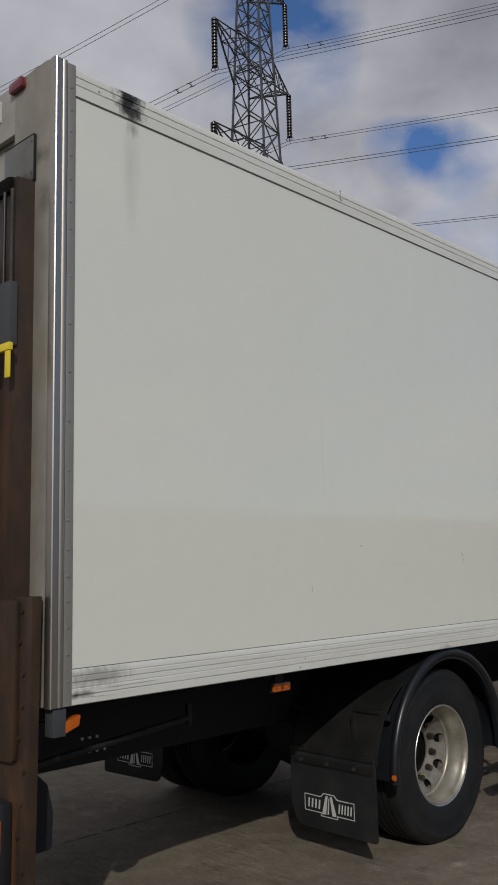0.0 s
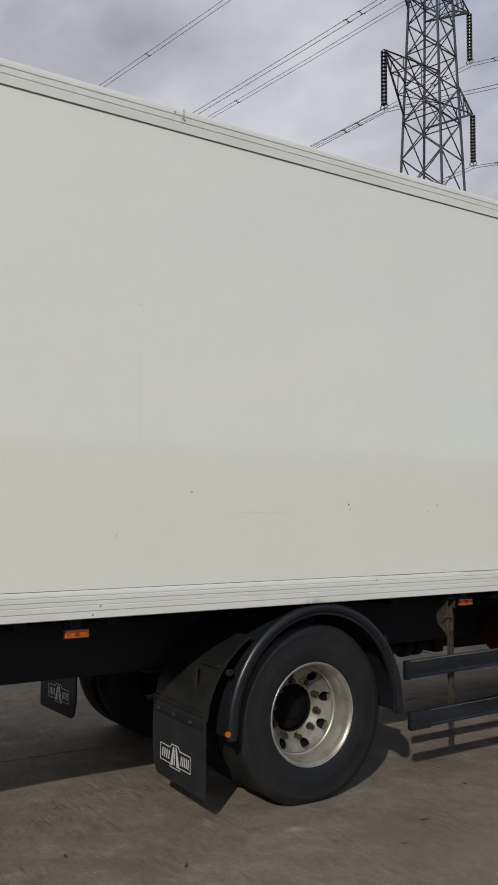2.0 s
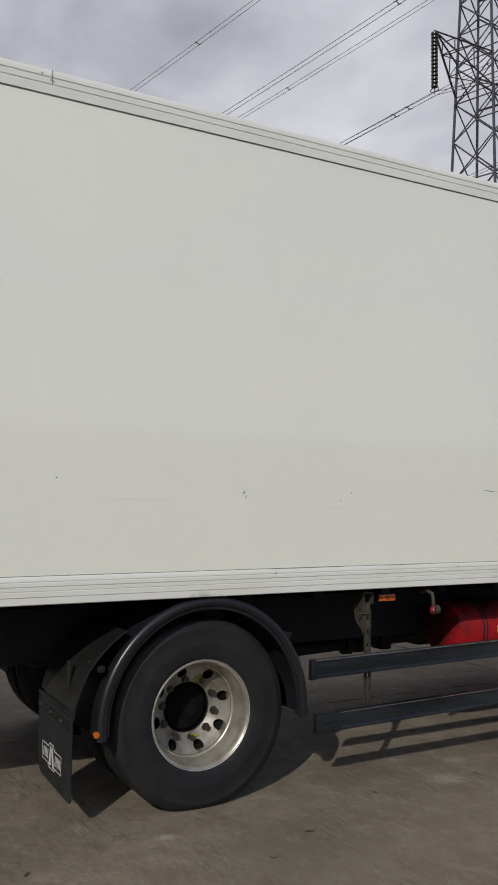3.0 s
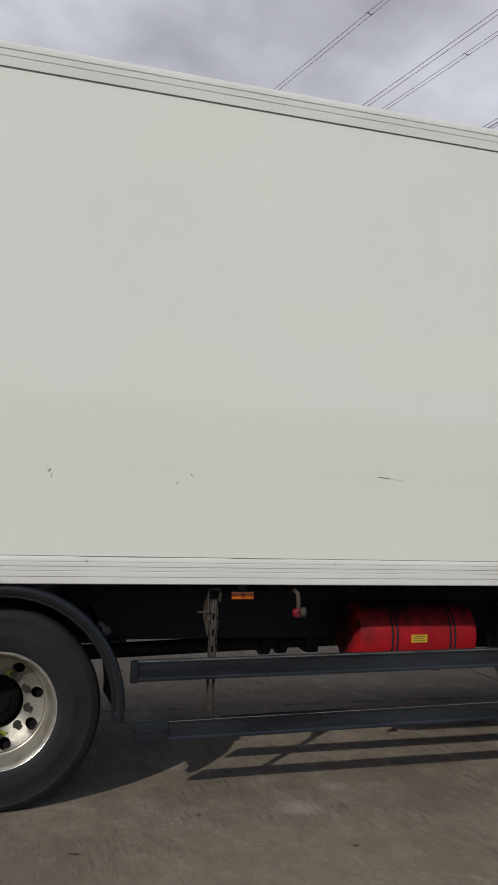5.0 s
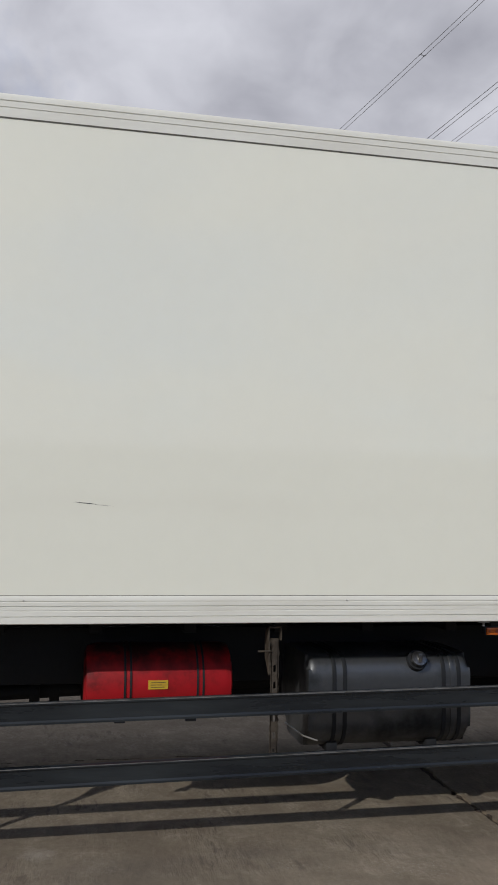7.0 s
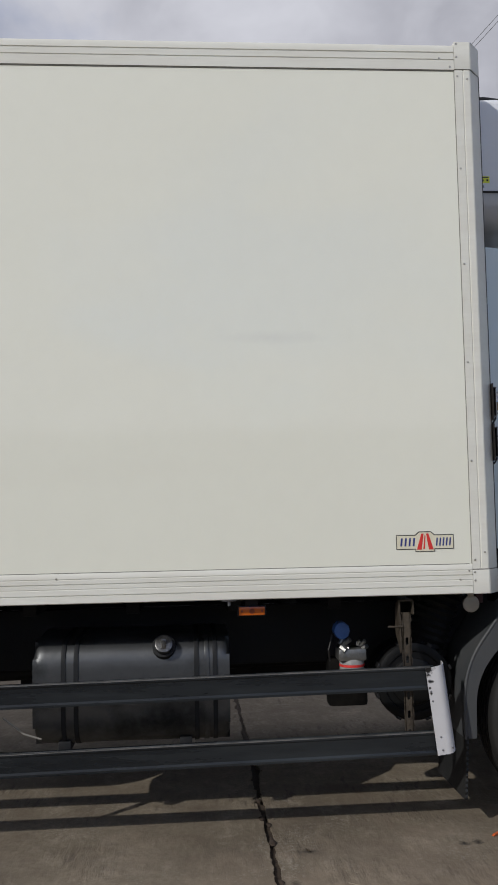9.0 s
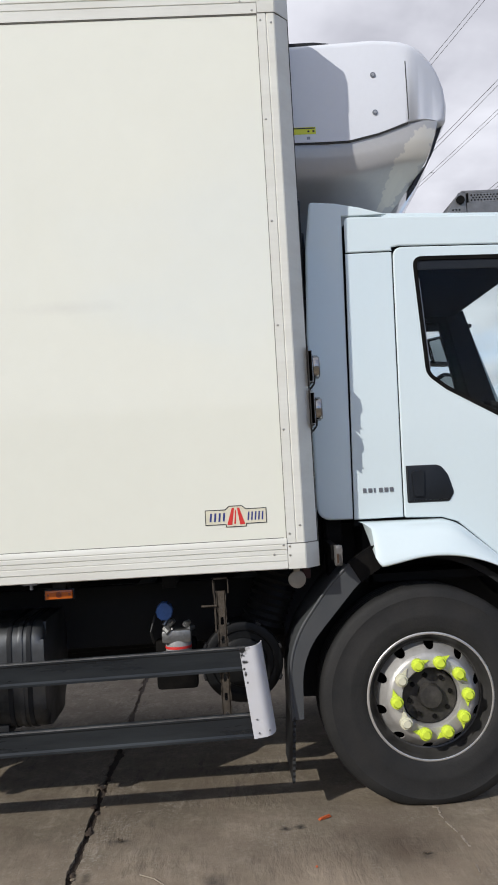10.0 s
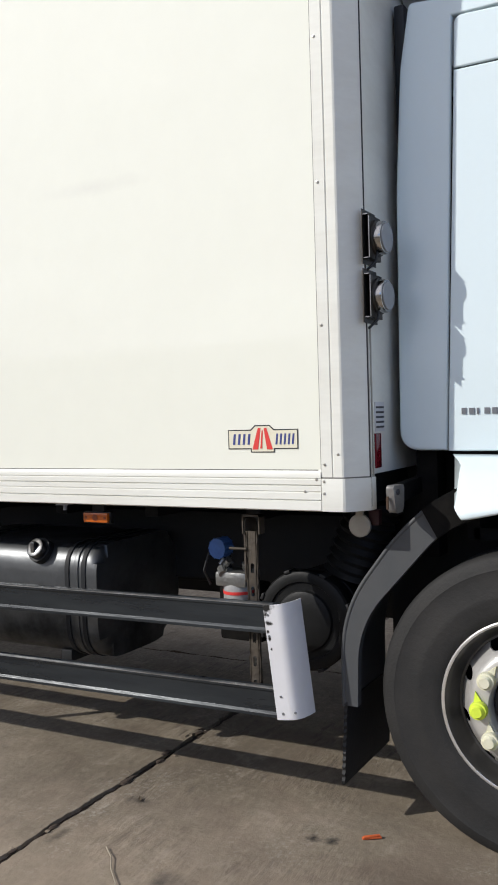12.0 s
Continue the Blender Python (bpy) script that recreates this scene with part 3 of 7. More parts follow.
def plate(outline, holes, placed, thick, bm=None, soft=0.0):
    """A flat sheet with holes; placed(u, v, w) gives the point, w from 0 at the face to thick at the back. soft rounds its outer edge."""
    own = bmesh.new()
    loops = []
    steps_ = [(1.0, 0.0), (0.55, 0.10), (0.22, 0.34), (0.0, 0.85)] if soft else [(0.0, 0.0)]
    for ring in [inset(outline, soft) if soft else outline] + list(holes):
        vs = [own.verts.new((u, v, 0)) for u, v in ring]
        loops.append(vs)
        for i in range(len(vs)):
            own.edges.new((vs[i], vs[(i + 1) % len(vs)]))
    bmesh.ops.triangle_fill(own, use_beauty=True, use_dissolve=False, edges=own.edges[:])
    face = own.faces[:]
    back = {}
    for v in own.verts[:]:
        back[v] = own.verts.new((v.co.x, v.co.y, thick))
    for f in face:
        own.faces.new([back[v] for v in f.verts][::-1])
    last = loops[0]
    for share, sink in steps_[1:]:
        ring = inset(outline, soft * share) if share else outline
        nxt = [own.verts.new((u, v, sink * soft)) for u, v in ring]
        for i in range(len(nxt)):
            j = (i + 1) % len(nxt)
            own.faces.new((last[i], last[j], nxt[j], nxt[i]))
        last = nxt
    for k, vs in enumerate(loops):
        rim_ = last if k == 0 else vs
        for i in range(len(vs)):
            j = (i + 1) % len(vs)
            own.faces.new((rim_[i], rim_[j], back[vs[j]], back[vs[i]]))
    for v in own.verts:
        v.co = placed(v.co.x, v.co.y, v.co.z)
    return merged(bm, own)


def circle(u, v, r, n=20):
    return [(u + r * math.cos(2 * math.pi * k / n), v + r * math.sin(2 * math.pi * k / n)) for k in range(n)]


def rounded(points, radii, seg=5):
    """An outline with its corners rounded."""
    out = []
    n = len(points)
    for i, p in enumerate(points):
        p = Vector(p)
        r = radii[i] if isinstance(radii, (list, tuple)) else radii
        a, b = Vector(points[i - 1]) - p, Vector(points[(i + 1) % n]) - p
        if r <= 0:
            out.append(tuple(p))
            continue
        ang = a.angle(b)
        d = min(r / math.tan(ang / 2), 0.48 * a.length, 0.48 * b.length)
        s, e = p + a.normalized() * d, p + b.normalized() * d
        for k in range(seg + 1):
            t = k / seg
            out.append(tuple((1 - t) ** 2 * s + 2 * t * (1 - t) * p + t * t * e))
    return out


def inset(points, d):
    """An outline moved inwards by d (outline counter-clockwise or not)."""
    n = len(points)
    area = sum(points[i - 1][0] * points[i][1] - points[i][0] * points[i - 1][1] for i in range(n))
    s = 1 if area > 0 else -1
    out = []
    for i in range(n):
        p, a, b = Vector(points[i]), Vector(points[i - 1]), Vector(points[(i + 1) % n])
        t = ((p - a).normalized() + (b - p).normalized()).normalized()
        out.append(tuple(p + s * d * Vector((-t.y, t.x))))
    return out


# ---- ground ----
ground = thing("ground", (0, 0, 0), "weathered grey brown concrete yard of large slabs", "ground", kind="structure")
bm = bmesh.new()
bmesh.ops.create_grid(bm, x_segments=1, y_segments=1, size=1500)
bmesh.ops.translate(bm, vec=(0, 0, -0.016), verts=bm.verts)
part("subsoil", bm, M_joint, ground, "dark soil in the slab joints")
rng = random.Random(7)


def ragged(a, b, step, amount):
    """Points from a to b, wandering sideways as a worn slab edge does."""
    a, b = Vector(a), Vector(b)
    n = max(1, int((b - a).length / step))
    d = (b - a) / n
    side = Vector((-d.y, d.x)).normalized()
    out, w = [], 0.0
    for k in range(n):
        w = 0.80 * w + rng.uniform(-amount, amount)
        if step < 0.1 and rng.random() < 0.035:
            w += rng.uniform(0.008, 0.024)              # a broken edge
        out.append(tuple(a + d * k + side * (w if 0 < k < n else 0)))
    return out


X_JOINTS = [-30.4, -25.6, -20.8, -16.1, -11.3, -6.6, -1.845, 2.9, 7.7, 12.5, 17.3, 22.1, 26.9]
Y_JOINTS = [-38.5, -29.4, -20.2, -11.1, -1.98, 7.17, 16.3, 25.5, 34.6, 43.8]
for x0, x1 in zip(X_JOINTS, X_JOINTS[1:]):
    for y0, y1 in zip(Y_JOINTS, Y_JOINTS[1:]):
        near = -7 < (x0 + x1) / 2 < 4 and -5 < (y0 + y1) / 2 < 15
        step, amount = (0.016, 0.0045) if near else (3.0, 0.01)
        gx, gy = 0.007, 0.0150
        c = [(x0 + gx, y0 + gy), (x1 - gx, y0 + gy), (x1 - gx, y1 - gy), (x0 + gx, y1 - gy)]
        ring = sum((ragged(c[i], c[(i + 1) % 4], step, amount) for i in range(4)), [])
        part("slab", prism(ring, -0.05, rng.uniform(-0.003, 0.0), "z"), M_ground, ground)
bm = bmesh.new()
ring = []
for a, b in (((-1500, -1500), (1500, -38.6)), ((-1500, 43.9), (1500, 1500)), ((-1500, -38.6), (-30.5, 43.9)), ((27.0, -38.6), (1500, 43.9))):
    vs = [bm.verts.new((x, y, -0.004)) for x, y in ((a[0], a[1]), (b[0], a[1]), (b[0], b[1]), (a[0], b[1]))]
    bm.faces.new(vs)
part("far_paving", bm, M_ground, ground)

# ---- unseen plain walls added behind the camera, closing the yard against low sky ----
M_yard = material("pale_rendered_wall", (0.36, 0.35, 0.32), 0.9, spec=0.2, grain=0.3, grain_scale=3, stain=0.6, stain_scale=0.25, stain_colour=(0.22, 0.215, 0.19), bump=0.003, bump_scale=12)
for name, lo, hi in (("wall_east", (24.0, -32.0, -0.02), (24.3, 60.0, 4.0)), ("wall_south", (-28.0, -32.3, -0.02), (24.3, -32.0, 4.0))):
    w_ = part(name, box(lo, hi, 0.02), M_yard, None)
    tagged(w_, "plain pale wall added out of view to block low sky", "wall", kind="structure")

# ---- the lorry ----
BOX_T, BOX_B, SIDE, FAR, REAR, FRONT = 3.84, 1.146, 0.0, -2.5, -0.075, 8.285
lorry = thing("refrigerated_lorry", (-1.25, 4.0, 0.0), "white refrigerated box lorry with dirty black running gear on concrete", "lorry")

# Box body: side panel, far side, roof, floor, front and rear walls.
side = part("side_panel", prism([(0.02, 1.285), (8.141, 1.285), (8.141, 3.695), (0.02, 3.695)], -0.06, 0.0, "x"), M_panel, lorry, "smooth off-white side panel with small scuffs")
part("side_panel", box((FAR, 0.02, BOX_B), (FAR + 0.06, 8.2, BOX_T - 0.02)), M_panel, lorry)
part("box_roof", box((FAR + 0.06, REAR + 0.05, BOX_T - 0.07), (-0.06, FRONT - 0.06, BOX_T - 0.012)), M_rail, lorry)
part("box_floor", box((FAR + 0.06, REAR + 0.05, BOX_B + 0.004), (-0.06, FRONT - 0.06, 1.28)), M_chassis, lorry, "black box underside")
part("front_wall", box((FAR + 0.02, FRONT - 0.06, BOX_B + 0.12), (-0.0755, FRONT - 0.002, BOX_T - 0.02)), M_rail, lorry, "white box front wall")
part("panel_seal", prism([(0.019, 3.6945), (8.145, 3.6945), (8.145, 3.7), (0.019, 3.7)], -0.03, 0.0035, "x"), M_sealant, lorry, "grey sealant line")
part("panel_seal", box((-0.03, 8.1405, 1.285), (0.0015, 8.1435, 3.69)), M_sealant, lorry, "grey sealant line")

# Top rail: a stepped extrusion with two thin lines along it.
top = part("top_rail", prism([(-0.06, 3.70), (0.006, 3.70), (0.006, 3.748), (0.002, 3.7495), (0.002, 3.7525), (0.006, 3.754), (0.006, 3.7835), (0.001, 3.785),
                              (0.001, 3.7885), (0.006, 3.79), (0.006, 3.812), (0.0, 3.825), (-0.012, 3.832), (-0.08, 3.835), (-0.08, 3.70)], 0.02, 8.142, "y"), M_rail, lorry, "ribbed white top rail with a black mould stain")
low_rib = [(-0.06, 1.146), (0.002, 1.146), (0.008, 1.150)]
for z, deep in ((1.183, 0.005), (1.2115, 0.0025), (1.234, 0.005), (1.257, 0.0025)):
    low_rib += [(0.008, z - 0.0032), (0.008 - deep, z - 0.0016), (0.008 - deep, z + 0.0016), (0.008, z + 0.0032)]
low_rib += [(0.008, 1.276), (0.003, 1.285), (-0.06, 1.285)]
bottom = part("bottom_rail", prism(low_rib, 0.02, 8.142, "y"), M_rail, lorry, "ribbed white bottom rail with dirt at its end")
for z in (1.2863, ):
    part("panel_seal", box((-0.02, 0.02, z - 0.0018), (0.0022, 8.13, z + 0.0018)), M_sealant, lorry, "thin grey seam")

part("rail_splice", box((0.0, 1.8525, 3.752), (0.0068, 1.8555, 3.826)), M_sealant, top, "dark splice in the top rail")
part("splice_clip", box((0.004, 1.840, 3.772), (0.0095, 1.850, 3.800), 0.001), M_bolt, top, "small pale clip at the splice")
# Rivet heads.
rv = bmesh.new()
bmesh.ops.create_uvsphere(rv, u_segments=8, v_segments=4, radius=0.0053)
bmesh.ops.scale(rv, vec=(0.6, 1, 1), verts=rv.verts)
rivet = part("rivet", rv, M_steel, lorry, at=(0.006, 0.0, 3.715))
rivet_mesh = rivet.data


def rivet_at(owner, y, z, x=0.004):
    put_mesh("rivet", rivet_mesh, owner, at=(x, y, z))


rivet.parent, rivet.matrix_parent_inverse = top, WORLD[top.name].inverted()
rivet.matrix_basis = Matrix.Translation((0.008, 8.067, 3.757))
for y, z in ((8.12, 3.715), (1.86, 3.768), (1.80, 3.80), (0.14, 3.765)):
    rivet_at(top, y, z, 0.007)
for y, z in ((8.082, 1.214), (8.126, 1.254), (4.55, 1.262), (1.42, 1.205), (1.38, 1.165), (3.2, 1.262), (6.2, 1.262)):
    rivet_at(bottom, y, z, 0.008)

# Rear pillar: polished stainless profile round the corner, with rivets.
bead = [(0.005 + 0.005 * math.sin(math.pi * k / 10), -0.021 - 0.024 * k / 10) for k in range(11)]
pil = prism([(-0.06, -0.0195), (0.003, -0.0195)] + bead + [(0.001, -0.047), (0.001, -0.052), (0.007, -0.054), (0.0085, -0.073), (0.012, -0.0755), (0.013, -0.079), (0.010, -0.083), (0.0, -0.086), (-0.028, -0.086), (-0.06, -0.07)], 1.146, 3.842, "z")
pillar = part("rear_pillar", pil, M_polish, lorry, "polished stainless steel corner profile", sharp=25)
strip = part("rivet_strip", prism([(-0.06, 0.0195), (0.0055, 0.0195), (0.0065, 0.018), (0.0065, -0.017), (0.0055, -0.019), (-0.06, -0.019)], 1.147, 3.836, "z"), M_strip, lorry, "dull grey metal strip with a row of rivets")
for z in (3.728, 3.624, 3.527, 3.420, 3.313, 3.213, 3.093, 2.887, 2.683, 2.481, 2.276, 2.075, 1.871, 1.756, 1.649, 1.550, 1.449, 1.345, 1.242):
    rivet_at(strip, -0.004, z, 0.0085)
part("pillar_cap", box((-0.055, -0.07, 3.834), (0.002, -0.03, 3.846), 0.002), M_groove, lorry, "open black profile end")

# Front pillar: white corner extrusion, rounded to the front.
pf = prism([(-0.06, 8.1435), (0.004, 8.1435), (0.004, 8.182), (0.0005, 8.1845), (0.0005, 8.187), (0.004, 8.1895), (0.004, 8.218), (0.001, 8.2245), (-0.004, 8.228), (-0.068, 8.286), (-0.076, 8.290), (-0.090, 8.290), (-0.090, 8.22)], 1.262, 3.70, "z")
fp = part("front_pillar", pf, M_rail, lorry, "white chamfered front corner extrusion", sharp=22)
for z in (3.668, 3.203, 2.729, 2.249, 1.774, 1.305):
    rivet_at(fp, 8.157, z, 0.005)
for z in (3.655, 1.34):
    rivet_at(fp, 8.206, z, 0.005)
cap = [(-0.06, 8.144), (0.007, 8.144), (0.007, 8.221), (0.003, 8.2285), (-0.003, 8.232), (-0.069, 8.2905), (-0.078, 8.294), (-0.112, 8.294), (-0.112, 8.2)]
for z0, z1 in ((1.146, 1.258), (3.703, 3.842)):
    c = part("corner_casting", prism(cap, z0, z1, "z", 0.003), M_rail, lorry, "white cast corner piece", sharp=22)
    for z in (z0 + 0.062, z1 - 0.010):
        rivet_at(c, 8.154, z, 0.008)
part("front_top_rail", box((FAR + 0.112, 8.2, 3.703), (-0.1135, 8.293, 3.842), 0.003), M_rail, lorry, "white top rail on the box front")
part("front_seam", box((-0.0745, 8.27, 1.15), (-0.0710, 8.2915, 3.84)), M_groove, lorry, "dark seam at the corner profile")
for z0, z1 in ((1.2575, 1.2625), (3.6995, 3.7035)):
    part("corner_seam", prism([(-0.05, 8.144), (0.0045, 8.144), (0.0045, 8.219), (0.0015, 8.226), (-0.0695, 8.2885), (-0.09, 8.25)], z0, z1, "z"), M_sealant, lorry)


def emblem(owner, centre, width, to_world, plate_mat, line_mat, word_mat, mid_mat, backed=True):
    """A maker's plate as plain shapes: a long plate with a raised middle, bars where the words are."""
    w, h = width / 2, width * 0.124
    m = width * 0.17
    outer = [(-w, -h), (-m, -h), (-m, -h * 1.35), (m, -h * 1.35), (m, -h), (w, -h), (w, h), (m, h), (m * 0.62, h * 1.45), (-m * 0.62, h * 1.45), (-m, h), (-w, h)]

    def lay(outline, holes, mat, name, lift):
        return part(name, plate(outline, holes, lambda u, v, t: to_world(u, v, lift - t), 0.0012), mat, owner)
    inner = inset(outer, width * 0.016)
    if backed:
        lay(inset(outer, width * 0.004), [], plate_mat, "backing", 0.0012)
    lay(outer, [inner], line_mat, "border", 0.0018)
    t = m * 0.36
    lay([(-m * 0.86, -h * 1.05), (-t * 1.05, -h * 1.05), (-t * 0.35, h * 1.15), (-t * 1.0, h * 1.15)], [], mid_mat, "emblem", 0.0022)
    lay([(m * 0.86, -h * 1.05), (t * 1.05, -h * 1.05), (t * 0.35, h * 1.15), (t * 1.0, h * 1.15)], [], mid_mat, "emblem", 0.0022)
    lay([(-t * 0.55, -h * 0.95), (-t * 0.1, -h * 0.95), (t * 0.15, h * 0.9), (-t * 0.12, h * 0.9)], [], mid_mat, "emblem", 0.0022)
    for s, n in ((-1, 4), (1, 5)):
        x0, x1 = s * m * 1.05, s * (w - width * 0.035)
        for i in range(n):
            a = x0 + (x1 - x0) * (i + 0.12) / n
            b = x0 + (x1 - x0) * (i + 0.80) / n
            lay([(a, -h * 0.55), (a + (b - a) * 0.62, -h * 0.55), (a + (b - a) * 0.62 + width * 0.016, h * 0.55), (a + width * 0.016, h * 0.55)], [], word_mat, "word_bar", 0.0022)


stk = part("maker_sticker", box((-0.01, 7.79, 1.37), (0.0006, 8.05, 1.42)), M_cream, lorry, "cream sticker with red emblem and navy bars")
emblem(stk, None, 0.276, lambda u, v, w: (w + 0.0006, 7.920 + u, 1.394 + v), M_cream, M_ink, M_navy, M_redprint)

# Scuffs on the side panel.
srng = random.Random(3)


def scuff(y, z, ly, lz, tilt=0.0, mat=M_ink):
    n = 7
    up_, lo_ = [], []
    for k in range(n + 1):
        t = k / n
        w = 0.5 * (0.25 + srng.random()) * math.sin(math.pi * (0.06 + 0.88 * t))
        if ly > lz:
            up_.append((y + ly * (t - 0.5), z + lz * w + tilt * (t - 0.5)))
            lo_.append((y + ly * (t - 0.5), z - lz * w + tilt * (t - 0.5)))
        else:
            up_.append((y + ly * w + tilt * (t - 0.5), z + lz * (t - 0.5)))
            lo_.append((y - ly * w + tilt * (t - 0.5), z + lz * (t - 0.5)))
    part("scuff", prism(up_ + lo_[::-1], -0.002, 0.0007, "x"), mat, side)


M_scuff = material("grey_scuff", (0.45, 0.44, 0.40), 0.7, grain=0.4, grain_scale=150)
M_faint = material("faint_scuff", (0.69, 0.69, 0.61), 0.6, grain=0.3, grain_scale=100)
for a in ((2.995, 1.712, 0.012, 0.02, 0.012, M_badge), (3.005, 1.685, 0.008, 0.025, 0.004, M_scuff), (2.985, 1.73, 0.006, 0.01, 0.0, M_scuff), (4.83, 1.745, 0.12, 0.004, -0.010, M_ink),
          (4.93, 1.735, 0.10, 0.003, -0.008, M_scuff), (3.645, 1.672, 0.008, 0.020, 0.006, M_scuff), (3.722, 1.716, 0.008, 0.020, -0.010, M_scuff), (1.612, 2.729, 0.045, 0.007, -0.01, M_faint),
          (1.63, 2.705, 0.005, 0.03, 0.0, M_faint), (1.92, 2.79, 0.004, 0.03, 0.0, M_faint), (1.25, 1.70, 0.006, 0.03, 0.004, M_faint), (1.50, 1.545, 0.006, 0.03, 0.004, M_scuff),
          (1.93, 1.77, 0.01, 0.008, 0.0, M_ink), (2.35, 1.665, 0.45, 0.005, 0.0, M_faint), (1.62, 2.25, 0.004, 0.5, 0.0, M_faint), (3.62, 1.63, 0.25, 0.003, 0.0, M_faint)):
    scuff(*a)
for a in ((4.1, 1.2885, 0.32, 0.004, 0.0, M_scuff), (3.4, 1.2885, 0.5, 0.003, 0.0, M_scuff), (0.3, 1.20, 0.3, 0.006, 0.004, M_scuff), (0.15, 1.170, 0.16, 0.003, -0.006, M_scuff)):
    scuff(a[0], a[1], a[2], a[3], a[4], a[5])
for o in side.children:
    if o.name.startswith("scuff") and o.data.vertices[0].co.z < 1.3:
        o.location.x += 0.0082

# Marker lamps below the bottom rail.
M_darkamber = material("dark_amber", (0.22, 0.04, 0.006), 0.4, grain=0.2, grain_scale=90)


def marker(y, z, x=-0.085, turn=0.0):
    lamp = part("marker_lamp", box((x - 0.03, y - 0.068, z - 0.024), (x - 0.006, y + 0.068, z + 0.024), 0.004), M_black, lorry, "amber side marker lamp")
    part("lens", box((x - 0.008, y - 0.062, z - 0.020), (x + 0.008, y + 0.062, z + 0.020), 0.006), M_amber, lamp, "amber ribbed lens")
    part("reflector", rod((x + 0.006, y, z), (x + 0.010, y, z), 0.013, n=16), M_darkamber, lamp)
    for s in (-1, 1):
        part("screw", rod((x + 0.004, y + s * 0.048, z), (x + 0.0095, y + s * 0.048, z), 0.006, n=8), M_darkamber, lamp)
    part("bracket", box((x - 0.03, y - 0.03, z + 0.018), (x - 0.012, y + 0.03, BOX_B + 0.004)), M_chassis, lamp)


for y, z in ((1.337, 1.066), (4.056, 1.078), (7.10, 1.083)):
    marker(y, z)
rl = part("corner_marker_lamp", box((-0.06, -0.06, 1.035), (0.0, 0.0, 1.14), 0.004), M_guard, lorry, "amber lamp in a grey corner bracket")
part("lens", prism([(-0.012, 1.040), (0.062, 1.066), (0.068, 1.105), (-0.008, 1.088)], -0.045, 0.0, "x", 0.006), M_amber, rl, "cracked amber lens")

# ---- wheels ----
R_TYRE = 0.517


def tyre_profile(x_out, width):
    """The outline of a tyre, from bead to bead; x_out is the outer sidewall."""
    s = x_out
    pts = [(0.292, s - 0.012), (0.305, s - 0.002), (0.33, s + 0.004), (0.37, s + 0.007), (0.384, s + 0.0085), (0.388, s + 0.0075), (0.43, s + 0.006), (0.462, s + 0.003), (0.466, s + 0.004),
           (0.475, s + 0.001), (0.498, s - 0.004), (0.509, s - 0.012), (R_TYRE, s - 0.026)]
    for k in range(1, 5):
        g = s - 0.045 - (width - 0.09) * k / 5
        pts += [(R_TYRE, g + 0.006), (R_TYRE - 0.011, g + 0.004), (R_TYRE - 0.011, g - 0.004), (R_TYRE, g - 0.006)]
    pts += [(R_TYRE, s - width + 0.045), (0.505, s - width + 0.028), (0.45, s - width + 0.004), (0.37, s - width), (0.292, s - width + 0.012)]
    return pts


def tyre_mesh(profile, c, out, n):
    """A tyre standing on the ground: flat below, its side walls bulging there."""
    bm = lathe([(r, out * x) for r, x in profile], c, n=n, closed=True)
    mid = c[0] + out * sum(x for r, x in profile) / len(profile)
    for v in bm.verts:
        depth = R_TYRE - math.hypot(v.co.y - c[1], v.co.z - c[2])
        near = max(0.0, 1.0 - max(0.0, v.co.z) / 0.16)
        if 0.02 < depth < 0.20:
            v.co.x += 0.012 * near * (1 if v.co.x > mid else -1)
        v.co.z = max(v.co.z, 0.0015)
    return bm


# The gutter's shade is put into this darker rim paint.
M_gutter = material("dark_gutter_paint", (0.060, 0.058, 0.055), 0.36, 0.35, grain=0.2, stain=0.5, stain_scale=10, stain_colour=(0.035, 0.033, 0.03))
M_hubface = material("dusty_hub_face", (0.030, 0.028, 0.026), 0.6, 0.1, spec=0.3, grain=0.3, stain=0.7, stain_scale=14, stain_colour=(0.085, 0.078, 0.068), bump=0.001)


